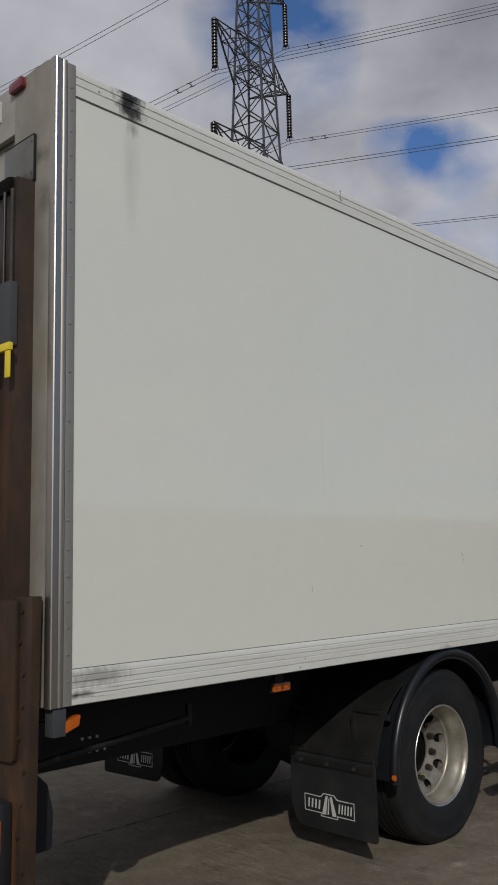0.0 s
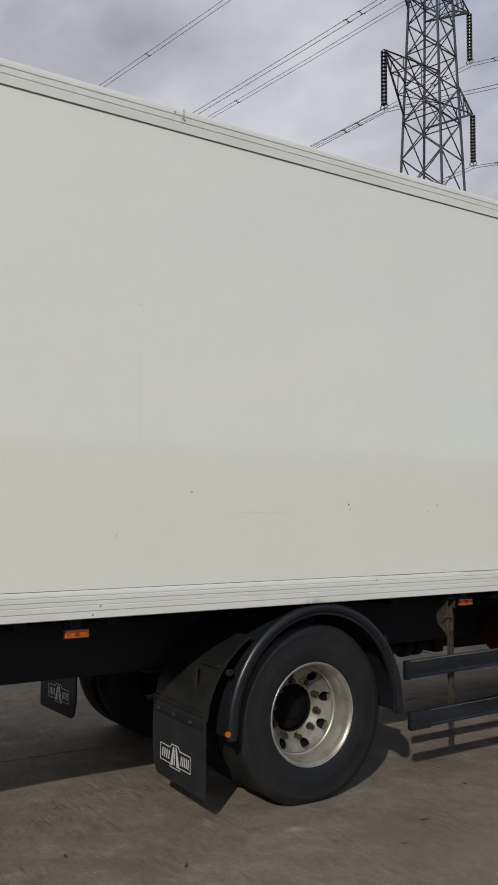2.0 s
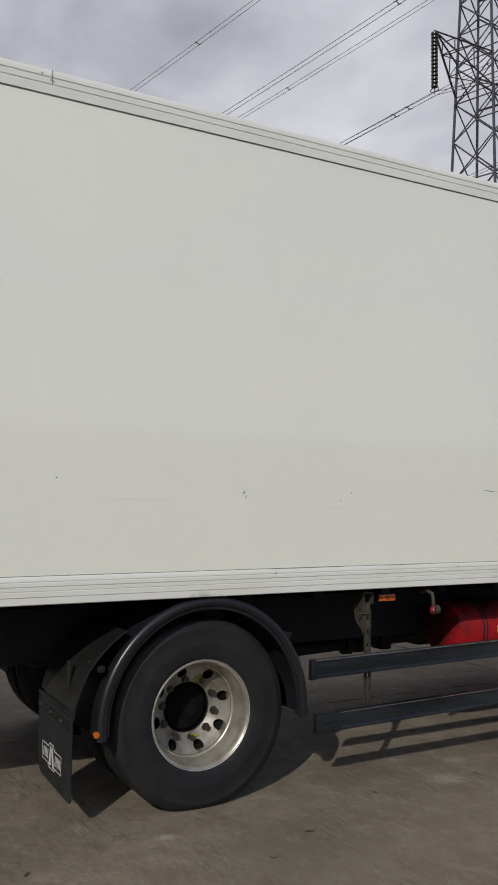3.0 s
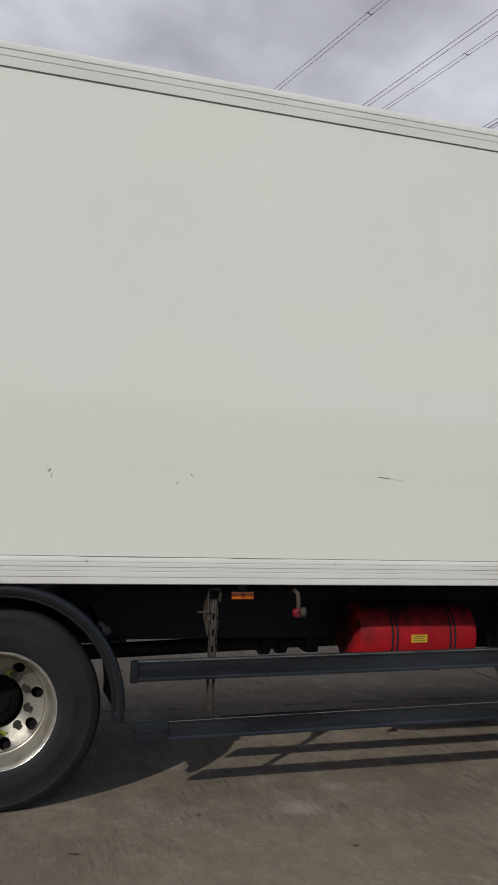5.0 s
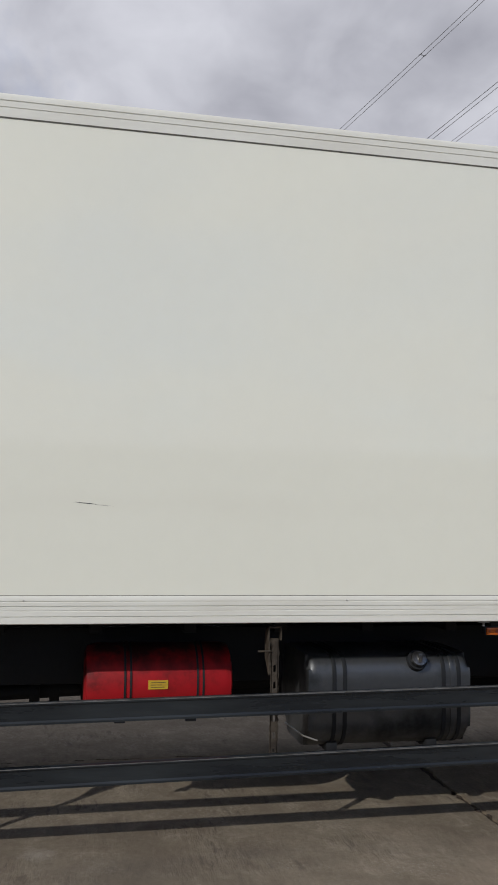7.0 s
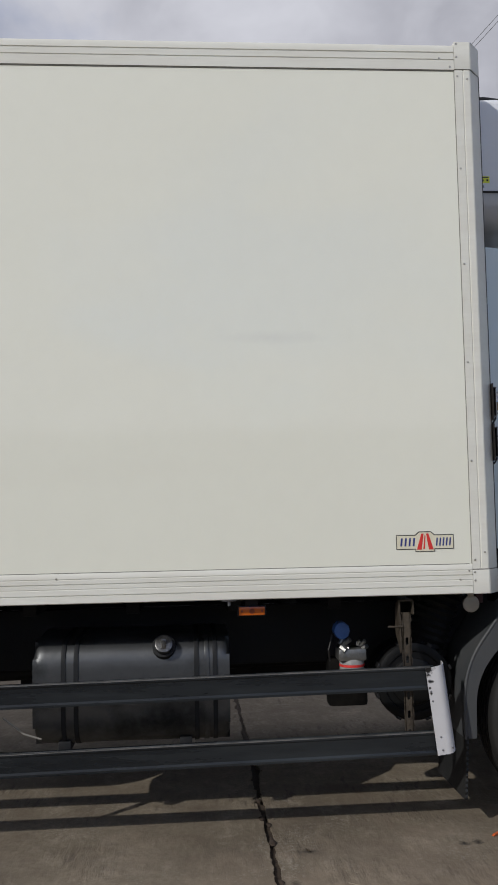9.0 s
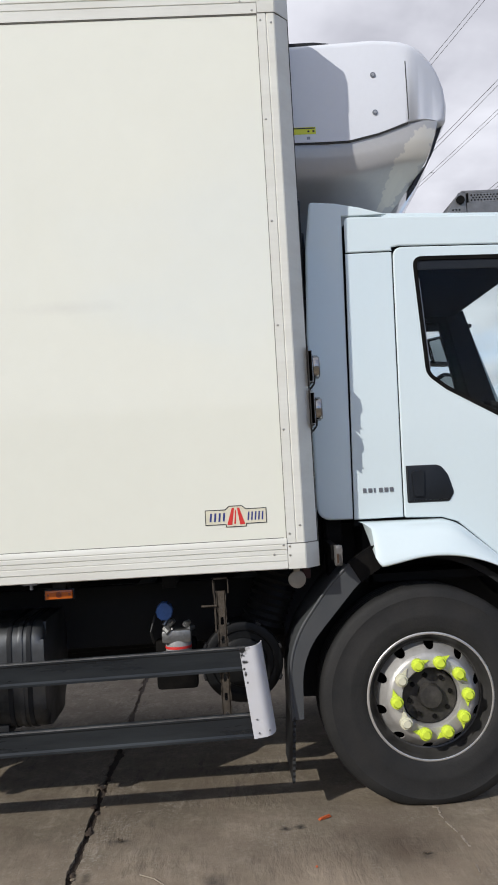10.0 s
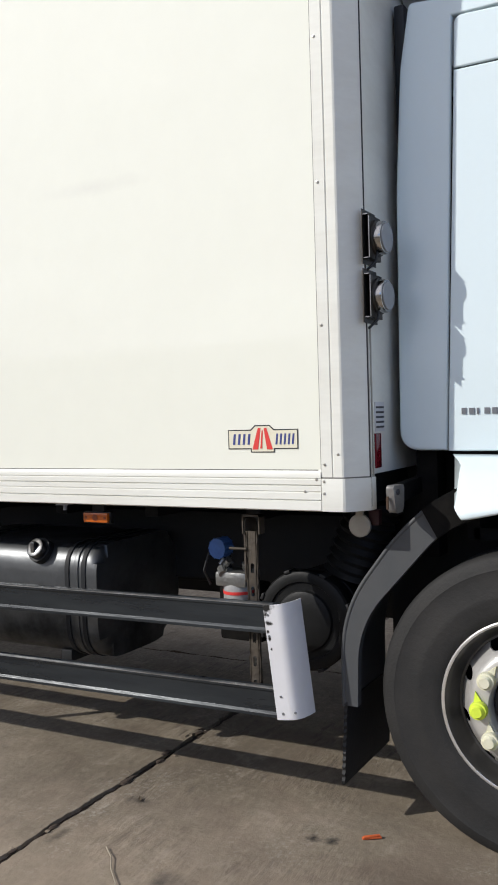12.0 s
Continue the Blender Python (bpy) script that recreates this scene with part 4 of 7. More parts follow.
def wheel_front(c, out):
    """A front wheel: convex disc with hand holes, ten nuts under coloured pointers. out: +1 faces +x."""
    cx, cy, cz = c

    def X(p):
        return [(r, out * x) for r, x in p]
    rim = part("wheel", lathe(X([(0.293, 0.0), (0.298, 0.006), (0.296, 0.012), (0.289, 0.013), (0.287, 0.004), (0.285, -0.02), (0.282, -0.06),
                                 (0.280, -0.20), (0.285, -0.24), (0.292, -0.24), (0.289, -0.20), (0.288, -0.03)]), c, closed=True), M_wheel_f, lorry, "front wheel with yellow nut pointers", sharp=40)
    part("tyre", tyre_mesh(tyre_profile(0.018, 0.29), c, out, 96), M_tyre, rim, "worn black tyre")
    holes = [circle(0.238 * math.cos(a), 0.238 * math.sin(a), 0.024, 14) for a in [radians(36 * k + 14) for k in range(10)]]

    def dish(u, v, w):
        r = math.hypot(u, v)
        return (cx + out * (0.018 - 1.7 * max(0.0, r - 0.205) - w), cy + u, cz + v)
    part("disc", plate(circle(0, 0, 0.268, 60), holes + [circle(0, 0, 0.20, 48)], dish, 0.012), M_wheel_f, rim, "silver disc with round hand holes", sharp=50)
    part("rim_gutter", lathe(X([(0.2893, 0.0148), (0.2835, 0.0060), (0.2775, -0.012), (0.2680, -0.034), (0.2560, -0.050), (0.2480, -0.0525), (0.2480, -0.058), (0.2560, -0.062), (0.2740, -0.045), (0.2860, 0.0040)]), c, n=72, closed=True), M_gutter, rim, "rim gutter darkened for its shade")
    part("disc_dark", lathe(X([(0.26, -0.09), (0.26, -0.10), (0.05, -0.10), (0.05, -0.09)]), c, n=40, closed=True), M_hub, rim)
    part("rim_edge", lathe(X([(0.2893, 0.0140), (0.2950, 0.0165), (0.3010, 0.0140), (0.3020, 0.0065)]), c, n=72, closed=True), M_edge_glint, rim, "worn rim edge brightened for its highlight", sharp=60)
    part("nut_flange", lathe(X([(0.207, 0.012), (0.198, 0.024), (0.186, 0.030), (0.140, 0.030), (0.136, 0.024), (0.134, -0.04), (0.207, -0.04)]), c, closed=True, n=60), M_wheel_f, rim)
    hub = part("hub", lathe(X([(0.133, -0.035), (0.128, -0.018), (0.095, -0.012), (0.06, -0.010), (0.056, 0.016), (0.050, 0.024), (0.02, 0.028), (0.002, 0.028)]), c, n=40), M_hubface, rim, "dusty black hub")
    for k in range(8):
        a = radians(45 * k + 10)
        p = (cx + out * -0.014, cy + 0.098 * math.cos(a), cz + 0.098 * math.sin(a))
        part("hub_bolt", rod(p, (p[0] + out * 0.012, p[1], p[2]), 0.012, n=6), M_hub, rim)
    prng = random.Random(11)
    pale = (4, 6)
    for k in range(10):
        a = radians(36 * k + 3)
        p = Vector((cx + out * 0.030, cy + 0.1675 * math.cos(a), cz + 0.1675 * math.sin(a)))
        mat = M_faded if k in pale else M_lime
        b = prng.uniform(-0.9, 0.9) + (a - math.pi / 2)
        nut = rod(p, p + Vector((out * 0.030, 0, 0)), 0.030, n=14, bevel=0.005)
        nut = rod(p + Vector((out * 0.028, 0, 0)), p + Vector((out * 0.044, 0, 0)), 0.025, nut, n=14, r2=0.017)
        d1, d2 = (math.cos(b), math.sin(b)), (math.cos(b + math.pi / 2), math.sin(b + math.pi / 2))
        tip = [(p.y + d1[0] * 0.060, p.z + d1[1] * 0.060), (p.y + d2[0] * 0.023, p.z + d2[1] * 0.023), (p.y - d2[0] * 0.023, p.z - d2[1] * 0.023)]
        nut = prism(tip, p.x + out * 0.001, p.x + out * 0.007, "x", bm=nut)
        part("nut_pointer", nut, mat, rim, "faded nut pointer" if k in pale else "fluorescent yellow nut pointer")
    return rim


M_limedull = material("dirty_yellow_plastic", (0.30, 0.36, 0.03), 0.5, grain=0.3, stain=0.5, stain_scale=30)
# Brighter than the rim: the sun's highlight on its lip, put into the colour.
M_edge_glint = material("worn_rim_edge_glint", (0.74, 0.73, 0.71), 0.30, 0.75, grain=0.15, stain=0.35, stain_scale=14, stain_colour=(0.36, 0.35, 0.33))


def wheel_rear(c, out):
    """A twin rear wheel: deep dished rim, flat disc with hand holes, protruding black hub."""
    cx, cy, cz = c

    def X(p):
        return [(r, out * x) for r, x in p]
    rim = part("wheel", lathe(X([(0.293, 0.0), (0.299, 0.006), (0.297, 0.012), (0.289, 0.013), (0.281, 0.006), (0.274, -0.012), (0.270, -0.035), (0.262, -0.045), (0.257, -0.10),
                                 (0.256, -0.106), (0.252, -0.112), (0.247, -0.115), (0.244, -0.13), (0.242, -0.250), (0.285, -0.255), (0.292, -0.26), (0.280, -0.26), (0.26, -0.2), (0.262, -0.08)]), c, closed=True), M_wheel, lorry, "deep dished silver rear wheel, dusty", sharp=40)
    part("tyre", tyre_mesh(tyre_profile(0.018, 0.29), c, out, 96), M_tyre_rear, rim, "worn black tyre")
    inner = (cx - out * 0.33, cy, cz)
    part("inner_tyre", tyre_mesh(tyre_profile(0.0, 0.28), inner, out, 72), M_tyre_rear, rim, "worn black tyre")
    holes = [circle(0.212 * math.cos(a), 0.212 * math.sin(a), 0.030, 20) for a in [radians(45 * k + 15) for k in range(8)]]
    part("disc", plate(circle(0, 0, 0.2435, 60), holes + [circle(0, 0, 0.141, 40)], lambda u, v, w: (cx + out * (-0.122 - 0.75 * max(0.0, 0.235 - math.hypot(u, v)) - w), cy + u, cz + v), 0.009), M_disc, rim, "grimy disc with round hand holes", sharp=50)
    part("brake_drum", lathe(X([(0.238, -0.158), (0.185, -0.202), (0.12, -0.245), (0.05, -0.245), (0.05, -0.285), (0.238, -0.285)]), c, n=40, closed=True), M_hub, rim, "black brake drum")
    hub = part("hub", lathe(X([(0.142, -0.275), (0.141, -0.240), (0.136, -0.228), (0.126, -0.214), (0.115, -0.206), (0.075, -0.202), (0.070, -0.196), (0.002, -0.196)]), c, n=40), M_hub, rim, "black drive hub")
    for k in range(10):
        a = radians(36 * k + 26)
        y, z = cy + 0.166 * math.cos(a), cz + 0.166 * math.sin(a)
        x = cx + out * -0.180
        nb = rod((x, y, z), (x + out * 0.012, y, z), 0.024, n=14)
        nb = rod((x + out * 0.010, y, z), (x + out * 0.034, y, z), 0.017, nb, n=6)
        part("wheel_nut", nb, M_nut, rim)
        if k in (1, 7):
            b = a + 1.7
            part("nut_pointer", prism([(y + 0.046 * math.cos(b), z + 0.046 * math.sin(b)), (y + 0.026 * math.cos(b + 1.6), z + 0.026 * math.sin(b + 1.6)), (y + 0.026 * math.cos(b - 1.6), z + 0.026 * math.sin(b - 1.6))],
                                      x + out * 0.012, x + out * 0.017, "x"), M_limedull, rim, "dirty yellow nut pointer")
    part("rim_edge", lathe(X([(0.2925, 0.0125), (0.2955, 0.0145), (0.2990, 0.0105), (0.2985, 0.0075)]), c, n=72, closed=True), M_edge_glint, rim, "worn rim edge brightened for its highlight", sharp=60)
    return rim


AXLE_R, AXLE_F, HUB_Z = 2.806, 8.787, 0.497
wheel_rear((-0.112, AXLE_R, HUB_Z), 1)
wheel_rear((-2.388, AXLE_R, HUB_Z), -1)
wheel_front((-0.185, AXLE_F, HUB_Z), 1)
wheel_front((-2.315, AXLE_F, HUB_Z), -1)

# ---- mudguards and flaps ----


def arc(cy, cz, ry, rz, a0, a1, n):
    return [(cy + ry * math.cos(radians(a0 + (a1 - a0) * k / n)), cz + rz * math.sin(radians(a0 + (a1 - a0) * k / n))) for k in range(n + 1)]


def mudguard(x0, x1, lip, out):
    outer = arc(AXLE_R, 0.50, 0.615, 0.630, 184, -4, 40)
    inner = arc(AXLE_R, 0.50, 0.603, 0.618, 184, -4, 40)
    mg = part("mudguard", prism(outer + inner[::-1], x0, x1, "x"), M_black, lorry, "black plastic mudguard over the rear wheel")
    o2, i2 = arc(AXLE_R, 0.50, 0.622, 0.637, 184, -4, 40), arc(AXLE_R, 0.50, 0.562, 0.577, 184, -4, 40)
    part("edge_skirt", prism(o2 + i2[::-1], lip - 0.022, lip + 0.006, "x", 0.006), M_black, mg)
    part("edge_lip", tube([(lip + 0.0, y, z) for y, z in arc(AXLE_R, 0.50, 0.603, 0.618, 185, -5, 44)], 0.027, n=14), M_lip, mg, "glossy rolled edge", sharp=50)
    for y, z in ((AXLE_R - 0.60, 0.80), (AXLE_R + 0.52, 0.90)):
        part("stay", rod((lip - out * 0.02, y, z), (lip - out * 0.95, y, z), 0.018), M_chassis, mg)
        part("stay_clamp", box((min(lip - out * 0.02, lip - out * 0.10), y - 0.02, z - 0.014), (max(lip - out * 0.02, lip - out * 0.10), y + 0.02, z + 0.014), 0.005), M_chassis, mg)
    return mg


near_guard = mudguard(-0.62, -0.03, -0.03, 1)
mudguard(-2.47, -1.88, -2.47, -1)
part("reflector", rod((-0.02, 2.172, 0.485), (-0.008, 2.172, 0.485), 0.016, n=14), M_amber, near_guard, "small amber reflector")
part("guard_foot", box((-0.05, 3.375, 0.455), (-0.005, 3.43, 0.50), 0.008), M_black, near_guard)


M_film = material("dirty_guard_plastic", (0.010, 0.0105, 0.010), 0.5, spec=0.3, grain=0.3, grain_scale=20, stain=0.8, stain_scale=5, stain_colour=(0.024, 0.0225, 0.019), bump=0.001)


def flap(xc, out, low=0.150):
    y = 2.07
    sheet = rounded([(xc - out * 0.322, 0.60), (xc - out * 0.318, low + 0.13), (xc - out * 0.275, low + 0.004), (xc + out * 0.322, low), (xc + out * 0.322, 0.60)], [0, 0.08, 0.06, 0.02, 0], 4)
    fl = part("mud_flap", prism(sheet, y - 0.006, y + 0.006, "y", 0.003), M_flap, lorry, "black rubber mud flap with a worn white emblem")
    back_line = [(2.066, 0.56), (2.078, 0.64), (2.105, 0.72), (2.145, 0.80), (2.195, 0.865), (2.26, 0.93), (2.34, 0.99)]
    a, b = (xc - 0.30, xc + 0.33) if out > 0 else (xc - 0.33, xc + 0.30)
    part("flap_plate", prism(back_line + [(y_ + 0.012, z - 0.004) for y_, z in back_line[::-1]], a, b, "x"), M_film, fl, "dirty plastic guard above the flap")
    part("flap_bar", box((xc - 0.31, y - 0.014, 0.575), (xc + 0.31, y - 0.005, 0.60), 0.003), M_film, fl)
    # A steel strap bolted across the flap, and its stay to the guard.
    part("flap_strap", box((xc - 0.30, y - 0.013, 0.505), (xc + 0.30, y - 0.005, 0.545), 0.003), M_film, fl)
    for x_ in (-0.22, -0.02, 0.18):
        part("bolt", rod((xc + x_, y - 0.013, 0.528), (xc + x_, y - 0.026, 0.528), 0.011, n=8), M_zinc, fl)
    arm_x = xc + out * 0.10
    part("stay_bar", box((min(arm_x, arm_x + out * 0.20), 2.150, 0.823), (max(arm_x, arm_x + out * 0.20), 2.176, 0.846), 0.006), M_film, fl, "dark stay bar above the flap")
    part("stay_strap", box((arm_x + out * 0.045, 2.085, 0.545), (arm_x + out * 0.075, 2.100, 0.83), 0.003), M_film, fl)
    fl.matrix_basis = Matrix.Translation((xc, y, 0)) @ Matrix.Rotation(radians(-2.0 * out), 4, "Z") @ Matrix.Translation((-xc, -y, 0))
    emblem(fl, None, 0.378, lambda u, v, w: (xc - 0.022 * out + u, y - 0.0062 - w, low + 0.142 + v), M_flap, M_whiteprint, M_whiteprint, M_whiteprint, backed=False)
    return fl


flap(-0.378, 1)
flap(-2.21, -1, 0.19)

# ---- chassis, seen in the shade under the box ----
for x in (-0.84, -1.66):
    ch = part("chassis_rail", box((x - 0.04, -0.02, 0.71), (x + 0.04, 9.8, 1.03), 0.006), M_chassis, lorry, "black chassis rail")
    for k, z in ((0, 0.837), (1, 0.837), (2, 0.837), (0, 0.769), (1, 0.769), (2, 0.769), (3, 0.769)):
        part("chassis_bolt", rod((x + 0.04, 0.63 + 0.045 * k, z), (x + 0.052, 0.63 + 0.045 * k, z), 0.0075, n=8), M_bolt, ch)
for k in range(16):
    y = 0.15 + 0.53 * k
    part("floor_bearer", box((FAR + 0.55, y - 0.035, 1.03), (-0.55, y + 0.035, BOX_B + 0.01), 0.004), M_chassis, lorry)
for y in (0.1, 1.5, 3.9, 5.6, 7.4):
    part("cross_member", box((-1.62, y - 0.05, 0.80), (-0.88, y + 0.05, 1.0), 0.006), M_chassis, lorry)
part("underrun_bar", box((-2.2, 0.05, 0.62), (-0.55, 0.15, 0.72), 0.01), M_chassis, lorry, "black rear underrun bar")
part("tie_rod", rod((-0.25, -0.02, 0.883), (-0.25, 0.86, 0.966), 0.015), M_film, lorry, "dark tie rod")
part("tie_bracket", box((-0.262, 0.845, 0.93), (-0.238, 0.872, 1.03), 0.004), M_film, lorry)
part("rear_axle", lathe([(0.07, 0.55), (0.10, 0.40), (0.10, 0.22), (0.22, 0.12), (0.24, 0.0), (0.22, -0.12), (0.10, -0.22), (0.10, -0.40), (0.07, -0.55)], (-1.25, AXLE_R, 0.513), n=28), M_chassis, lorry, "black driven rear axle")
part("front_axle", box((-2.2, AXLE_F - 0.06, 0.36), (-0.30, AXLE_F + 0.06, 0.50), 0.02), M_chassis, lorry)
ps = rod((-1.25, AXLE_R + 0.2, 0.535), (-1.25, 4.75, 0.60), 0.05, n=16)
ps = rod((-1.25, 4.7, 0.60), (-1.25, 8.2, 0.68), 0.05, ps, n=16)
ps = box((-1.33, 4.86, 0.53), (-1.17, 4.96, 0.85), 0.02, ps)
for y, z in ((3.05, 0.54), (4.58, 0.594), (4.70, 0.60)):
    ps = rod((-1.25, y - 0.03, z), (-1.25, y + 0.03, z), 0.085, ps, n=14)
part("propeller_shaft", ps, M_chassis, lorry, "black propeller shaft")
part("gearbox", box((-1.55, 7.9, 0.55), (-0.95, 9.0, 1.0), 0.06), M_chassis, lorry)
for x in (-0.80, -1.70):
    sp = None
    for k in range(4):
        sp = box((x - 0.04, AXLE_R - 0.75 + 0.12 * k, 0.70 + 0.016 * k), (x + 0.04, AXLE_R + 0.75 - 0.12 * k, 0.714 + 0.016 * k), 0.002, sp)
    part("leaf_spring", sp, M_chassis, lorry)
hk = tube([(-0.10, 4.335, 1.10), (-0.04, 4.335, 1.115), (0.005, 4.34, 1.10), (0.012, 4.345, 1.05), (0.01, 4.345, 1.02)], 0.012)
hk = part("red_tap", hk, M_zinc, lorry, "bent pipe with a red and grey knob")
part("knob", rod((0.01, 4.325, 1.0), (0.035, 4.34, 1.0), 0.026, n=16, bevel=0.006), M_redlens, hk, "red knob end")
part("knob_body", rod((0.008, 4.355, 1.0), (0.012, 4.385, 1.0), 0.028, n=16, bevel=0.006), M_zinc, hk)

# Side guard: two rails rising forwards, posts, a white curved end.
RAIL_X = -0.022


def rail(y0, z0, y1, z1, h):
    def Z(y):
        return z0 + (z1 - z0) * (y - y0) / (y1 - y0)
    own = bmesh.new()
    prof = [(0.0, -h / 2), (0.010, -h / 2 + 0.002), (0.010, -h / 2 + 0.012), (0.003, -h / 2 + 0.021), (0.003, 0.0), (0.004, h / 2 - 0.018), (0.008, h / 2 - 0.012), (0.008, h / 2 - 0.002), (0.0, h / 2), (-0.025, h / 2), (-0.025, -h / 2)]
    a = [own.verts.new((RAIL_X + x, y0, Z(y0) + z)) for x, z in prof]
    b = [own.verts.new((RAIL_X + x, y1, Z(y1) + z)) for x, z in prof]
    for i in range(len(prof)):
        j = (i + 1) % len(prof)
        own.faces.new((a[i], a[j], b[j], b[i]))
    own.faces.new(a[::-1])
    own.faces.new(b)
    return own


guard = part("side_guard", rail(3.47, 0.698, 7.95, 0.757, 0.108), M_guardrail, lorry, "dusty dark grey side guard rails with rusty posts", sharp=20)
part("lower_rail", rail(3.50, 0.388, 7.98, 0.458, 0.108), M_guardrail, guard, sharp=20)
M_worn = material("worn_bare_edge", (0.46, 0.47, 0.48), 0.32, 0.8, grain=0.5, grain_scale=12, stain=0.7, stain_scale=2.5, stain_colour=(0.03, 0.032, 0.036), stretch=(1, 1.5, 1))
for y0, z0, y1, z1 in ((3.49, 0.698, 7.93, 0.757), (3.66, 0.388, 7.96, 0.458)):
    wb = bmesh.new()
    vs = [wb.verts.new((RAIL_X + x, y, z + 0.0542 + dz)) for y, z in ((y0, z0 + 0.0005), (y1, z1)) for x, dz in ((0.0085, -0.0055), (0.0085, -0.002), (0.001, 0.0006), (-0.004, 0.0006), (-0.004, -0.004))]
    for i in range(5):
        wb.faces.new((vs[i], vs[(i + 1) % 5], vs[5 + (i + 1) % 5], vs[5 + i]))
    wb.faces.new(vs[:5][::-1])
    wb.faces.new(vs[5:])
    part("rail_edge", wb, M_worn, guard, "worn bare upper edge")
part("rail_end", box((RAIL_X - 0.02, 3.455, 0.64), (RAIL_X + 0.014, 3.49, 0.752), 0.004), M_black, guard)
part("rail_end", box((RAIL_X - 0.02, 3.49, 0.332), (RAIL_X + 0.0145, 3.66, 0.444), 0.004), M_guardrail, guard)


prng_post = random.Random(17)


def post(y, z0, plated=False):
    slots = [rounded([(y - 0.007, z - 0.018), (y + 0.007, z - 0.018), (y + 0.007, z + 0.018), (y - 0.007, z + 0.018)], 0.006, 3) for z in [z0 + 0.06 + 0.085 * k for k in range(int((1.0 - z0) / 0.085))]]
    zs = [z0 + (1.06 - z0) * k / 40 for k in range(41)]
    sides = [[(y + way * (0.022 + prng_post.uniform(-0.0035, 0.0035)), z) for z in zs] for way in (1, -1)]
    pb = plate(sides[0] + sides[1][::-1], slots, lambda u, v, w: (-0.055 - w, u, v), 0.005)
    pb = box((-0.072, y - 0.0185, z0), (-0.055, y - 0.015, 1.06), 0, pb)
    pb = box((-0.072, y + 0.015, z0), (-0.055, y + 0.0185, 1.06), 0, pb)
    po = part("guard_post", pb, M_zinc, guard, "rusty perforated galvanised post")
    hd = box((-0.09, y - 0.036, 1.05), (-0.05, y - 0.031, 1.12))
    hd = box((-0.09, y + 0.031, 1.05), (-0.05, y + 0.036, 1.12), 0, hd)
    hd = box((-0.09, y - 0.036, 1.112), (-0.05, y + 0.036, 1.12), 0, hd)
    part("post_head", hd, M_zinc, guard)
    if plated:
        part("post_plate", prism(rounded([(-0.056, 0.86), (-0.085, 0.90), (-0.145, 0.95), (-0.155, 1.03), (-0.135, 1.10), (-0.056, 1.11)], 0.025, 4), y - 0.033, y - 0.026, "y"), M_zinc, guard, "rusty rounded bracket")
    part("post_bolt", rod((-0.05, y - 0.09, 0.995), (-0.05, y - 0.02, 0.995), 0.005, n=8), M_zinc, guard)


post(3.89, 0.40, True)
post(5.83, 0.42, True)
post(7.833, 0.44, True)

wc = bmesh.new()
cols = []
for k in range(9):
    t = k / 8
    a = radians(-8 + 98 * max(0, t - 0.45) / 0.55)
    u = 0.058 * min(t, 0.45) / 0.45 if t < 0.45 else 0.058 + 0.046 * math.sin(a)
    w = 0.0 if t < 0.45 else -0.095 * (1 - math.cos(a))
    cols.append((u, w))
front_v, back_v = [], []
for u, w in cols:
    col_f, col_b = [], []
    for z in (0.405, 0.41, 0.80, 0.806):
        lean = 0.046 * (0.806 - z) / 0.4
        zz = z + (0.15 if z > 0.6 else 0.13) * u
        col_f.append(wc.verts.new((0.003 + w, 7.902 + u + lean, zz)))
        col_b.append(wc.verts.new((-0.001 + w, 7.902 + u * 0.96 + lean, zz)))
    front_v.append(col_f)
    back_v.append(col_b)
for grid, flip in ((front_v, False), (back_v, True)):
    for a, b in zip(grid, grid[1:]):
        for i in range(3):
            q = (a[i], b[i], b[i + 1], a[i + 1])
            wc.faces.new(q[::-1] if flip else q)
for i in range(8):
    for row in (0, 3):
        wc.faces.new((front_v[i][row], front_v[i + 1][row], back_v[i + 1][row], back_v[i][row]))
for col in (0, 8):
    for i in range(3):
        wc.faces.new((front_v[col][i], front_v[col][i + 1], back_v[col][i + 1], back_v[col][i]))
part("end_cover", wc, M_white, guard, "chipped white curved end plate", sharp=40)
for y, z in ((7.92, 0.775), (7.925, 0.70), (7.965, 0.49), (7.972, 0.43), (8.02, 0.44)):
    part("screw", rod((0.002, y, z), (0.006, y, z), 0.0045, n=8), M_badge, guard)

# Unseen rail and plain box, added to cut light from the other side.
far_rail = rail(3.47, 0.698, 7.95, 0.757, 0.108)
bmesh.ops.scale(far_rail, vec=(-1, 1, 1), verts=far_rail.verts)
bmesh.ops.translate(far_rail, vec=(-2.5, 0, 0), verts=far_rail.verts)
part("side_guard", far_rail, M_guardrail, lorry, "dark side guard rail on the other side")
part("far_side_box", box((-2.38, 5.7, 0.42), (-1.75, 8.15, 1.02), 0.03), M_chassis, lorry, "plain black box added to block light on the other side")

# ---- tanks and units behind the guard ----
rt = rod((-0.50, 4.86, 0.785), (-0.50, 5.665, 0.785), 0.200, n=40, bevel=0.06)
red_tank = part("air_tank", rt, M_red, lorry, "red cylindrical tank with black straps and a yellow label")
for y in (5.075, 5.106, 5.465, 5.496):
    strap = part("strap", lathe([(0.199, 0.006), (0.204, 0.005), (0.204, -0.005), (0.199, -0.006)], (0, 0, 0), n=40, closed=True), M_chassis, red_tank)
    strap.matrix_basis = Matrix.Translation((-0.50, y, 0.785)) @ Matrix.Rotation(radians(90), 4, "Z")
part("yellow_label", box((-0.31, 5.198, 0.766), (-0.297, 5.303, 0.812)), M_label, red_tank, "yellow label with dark print bars")
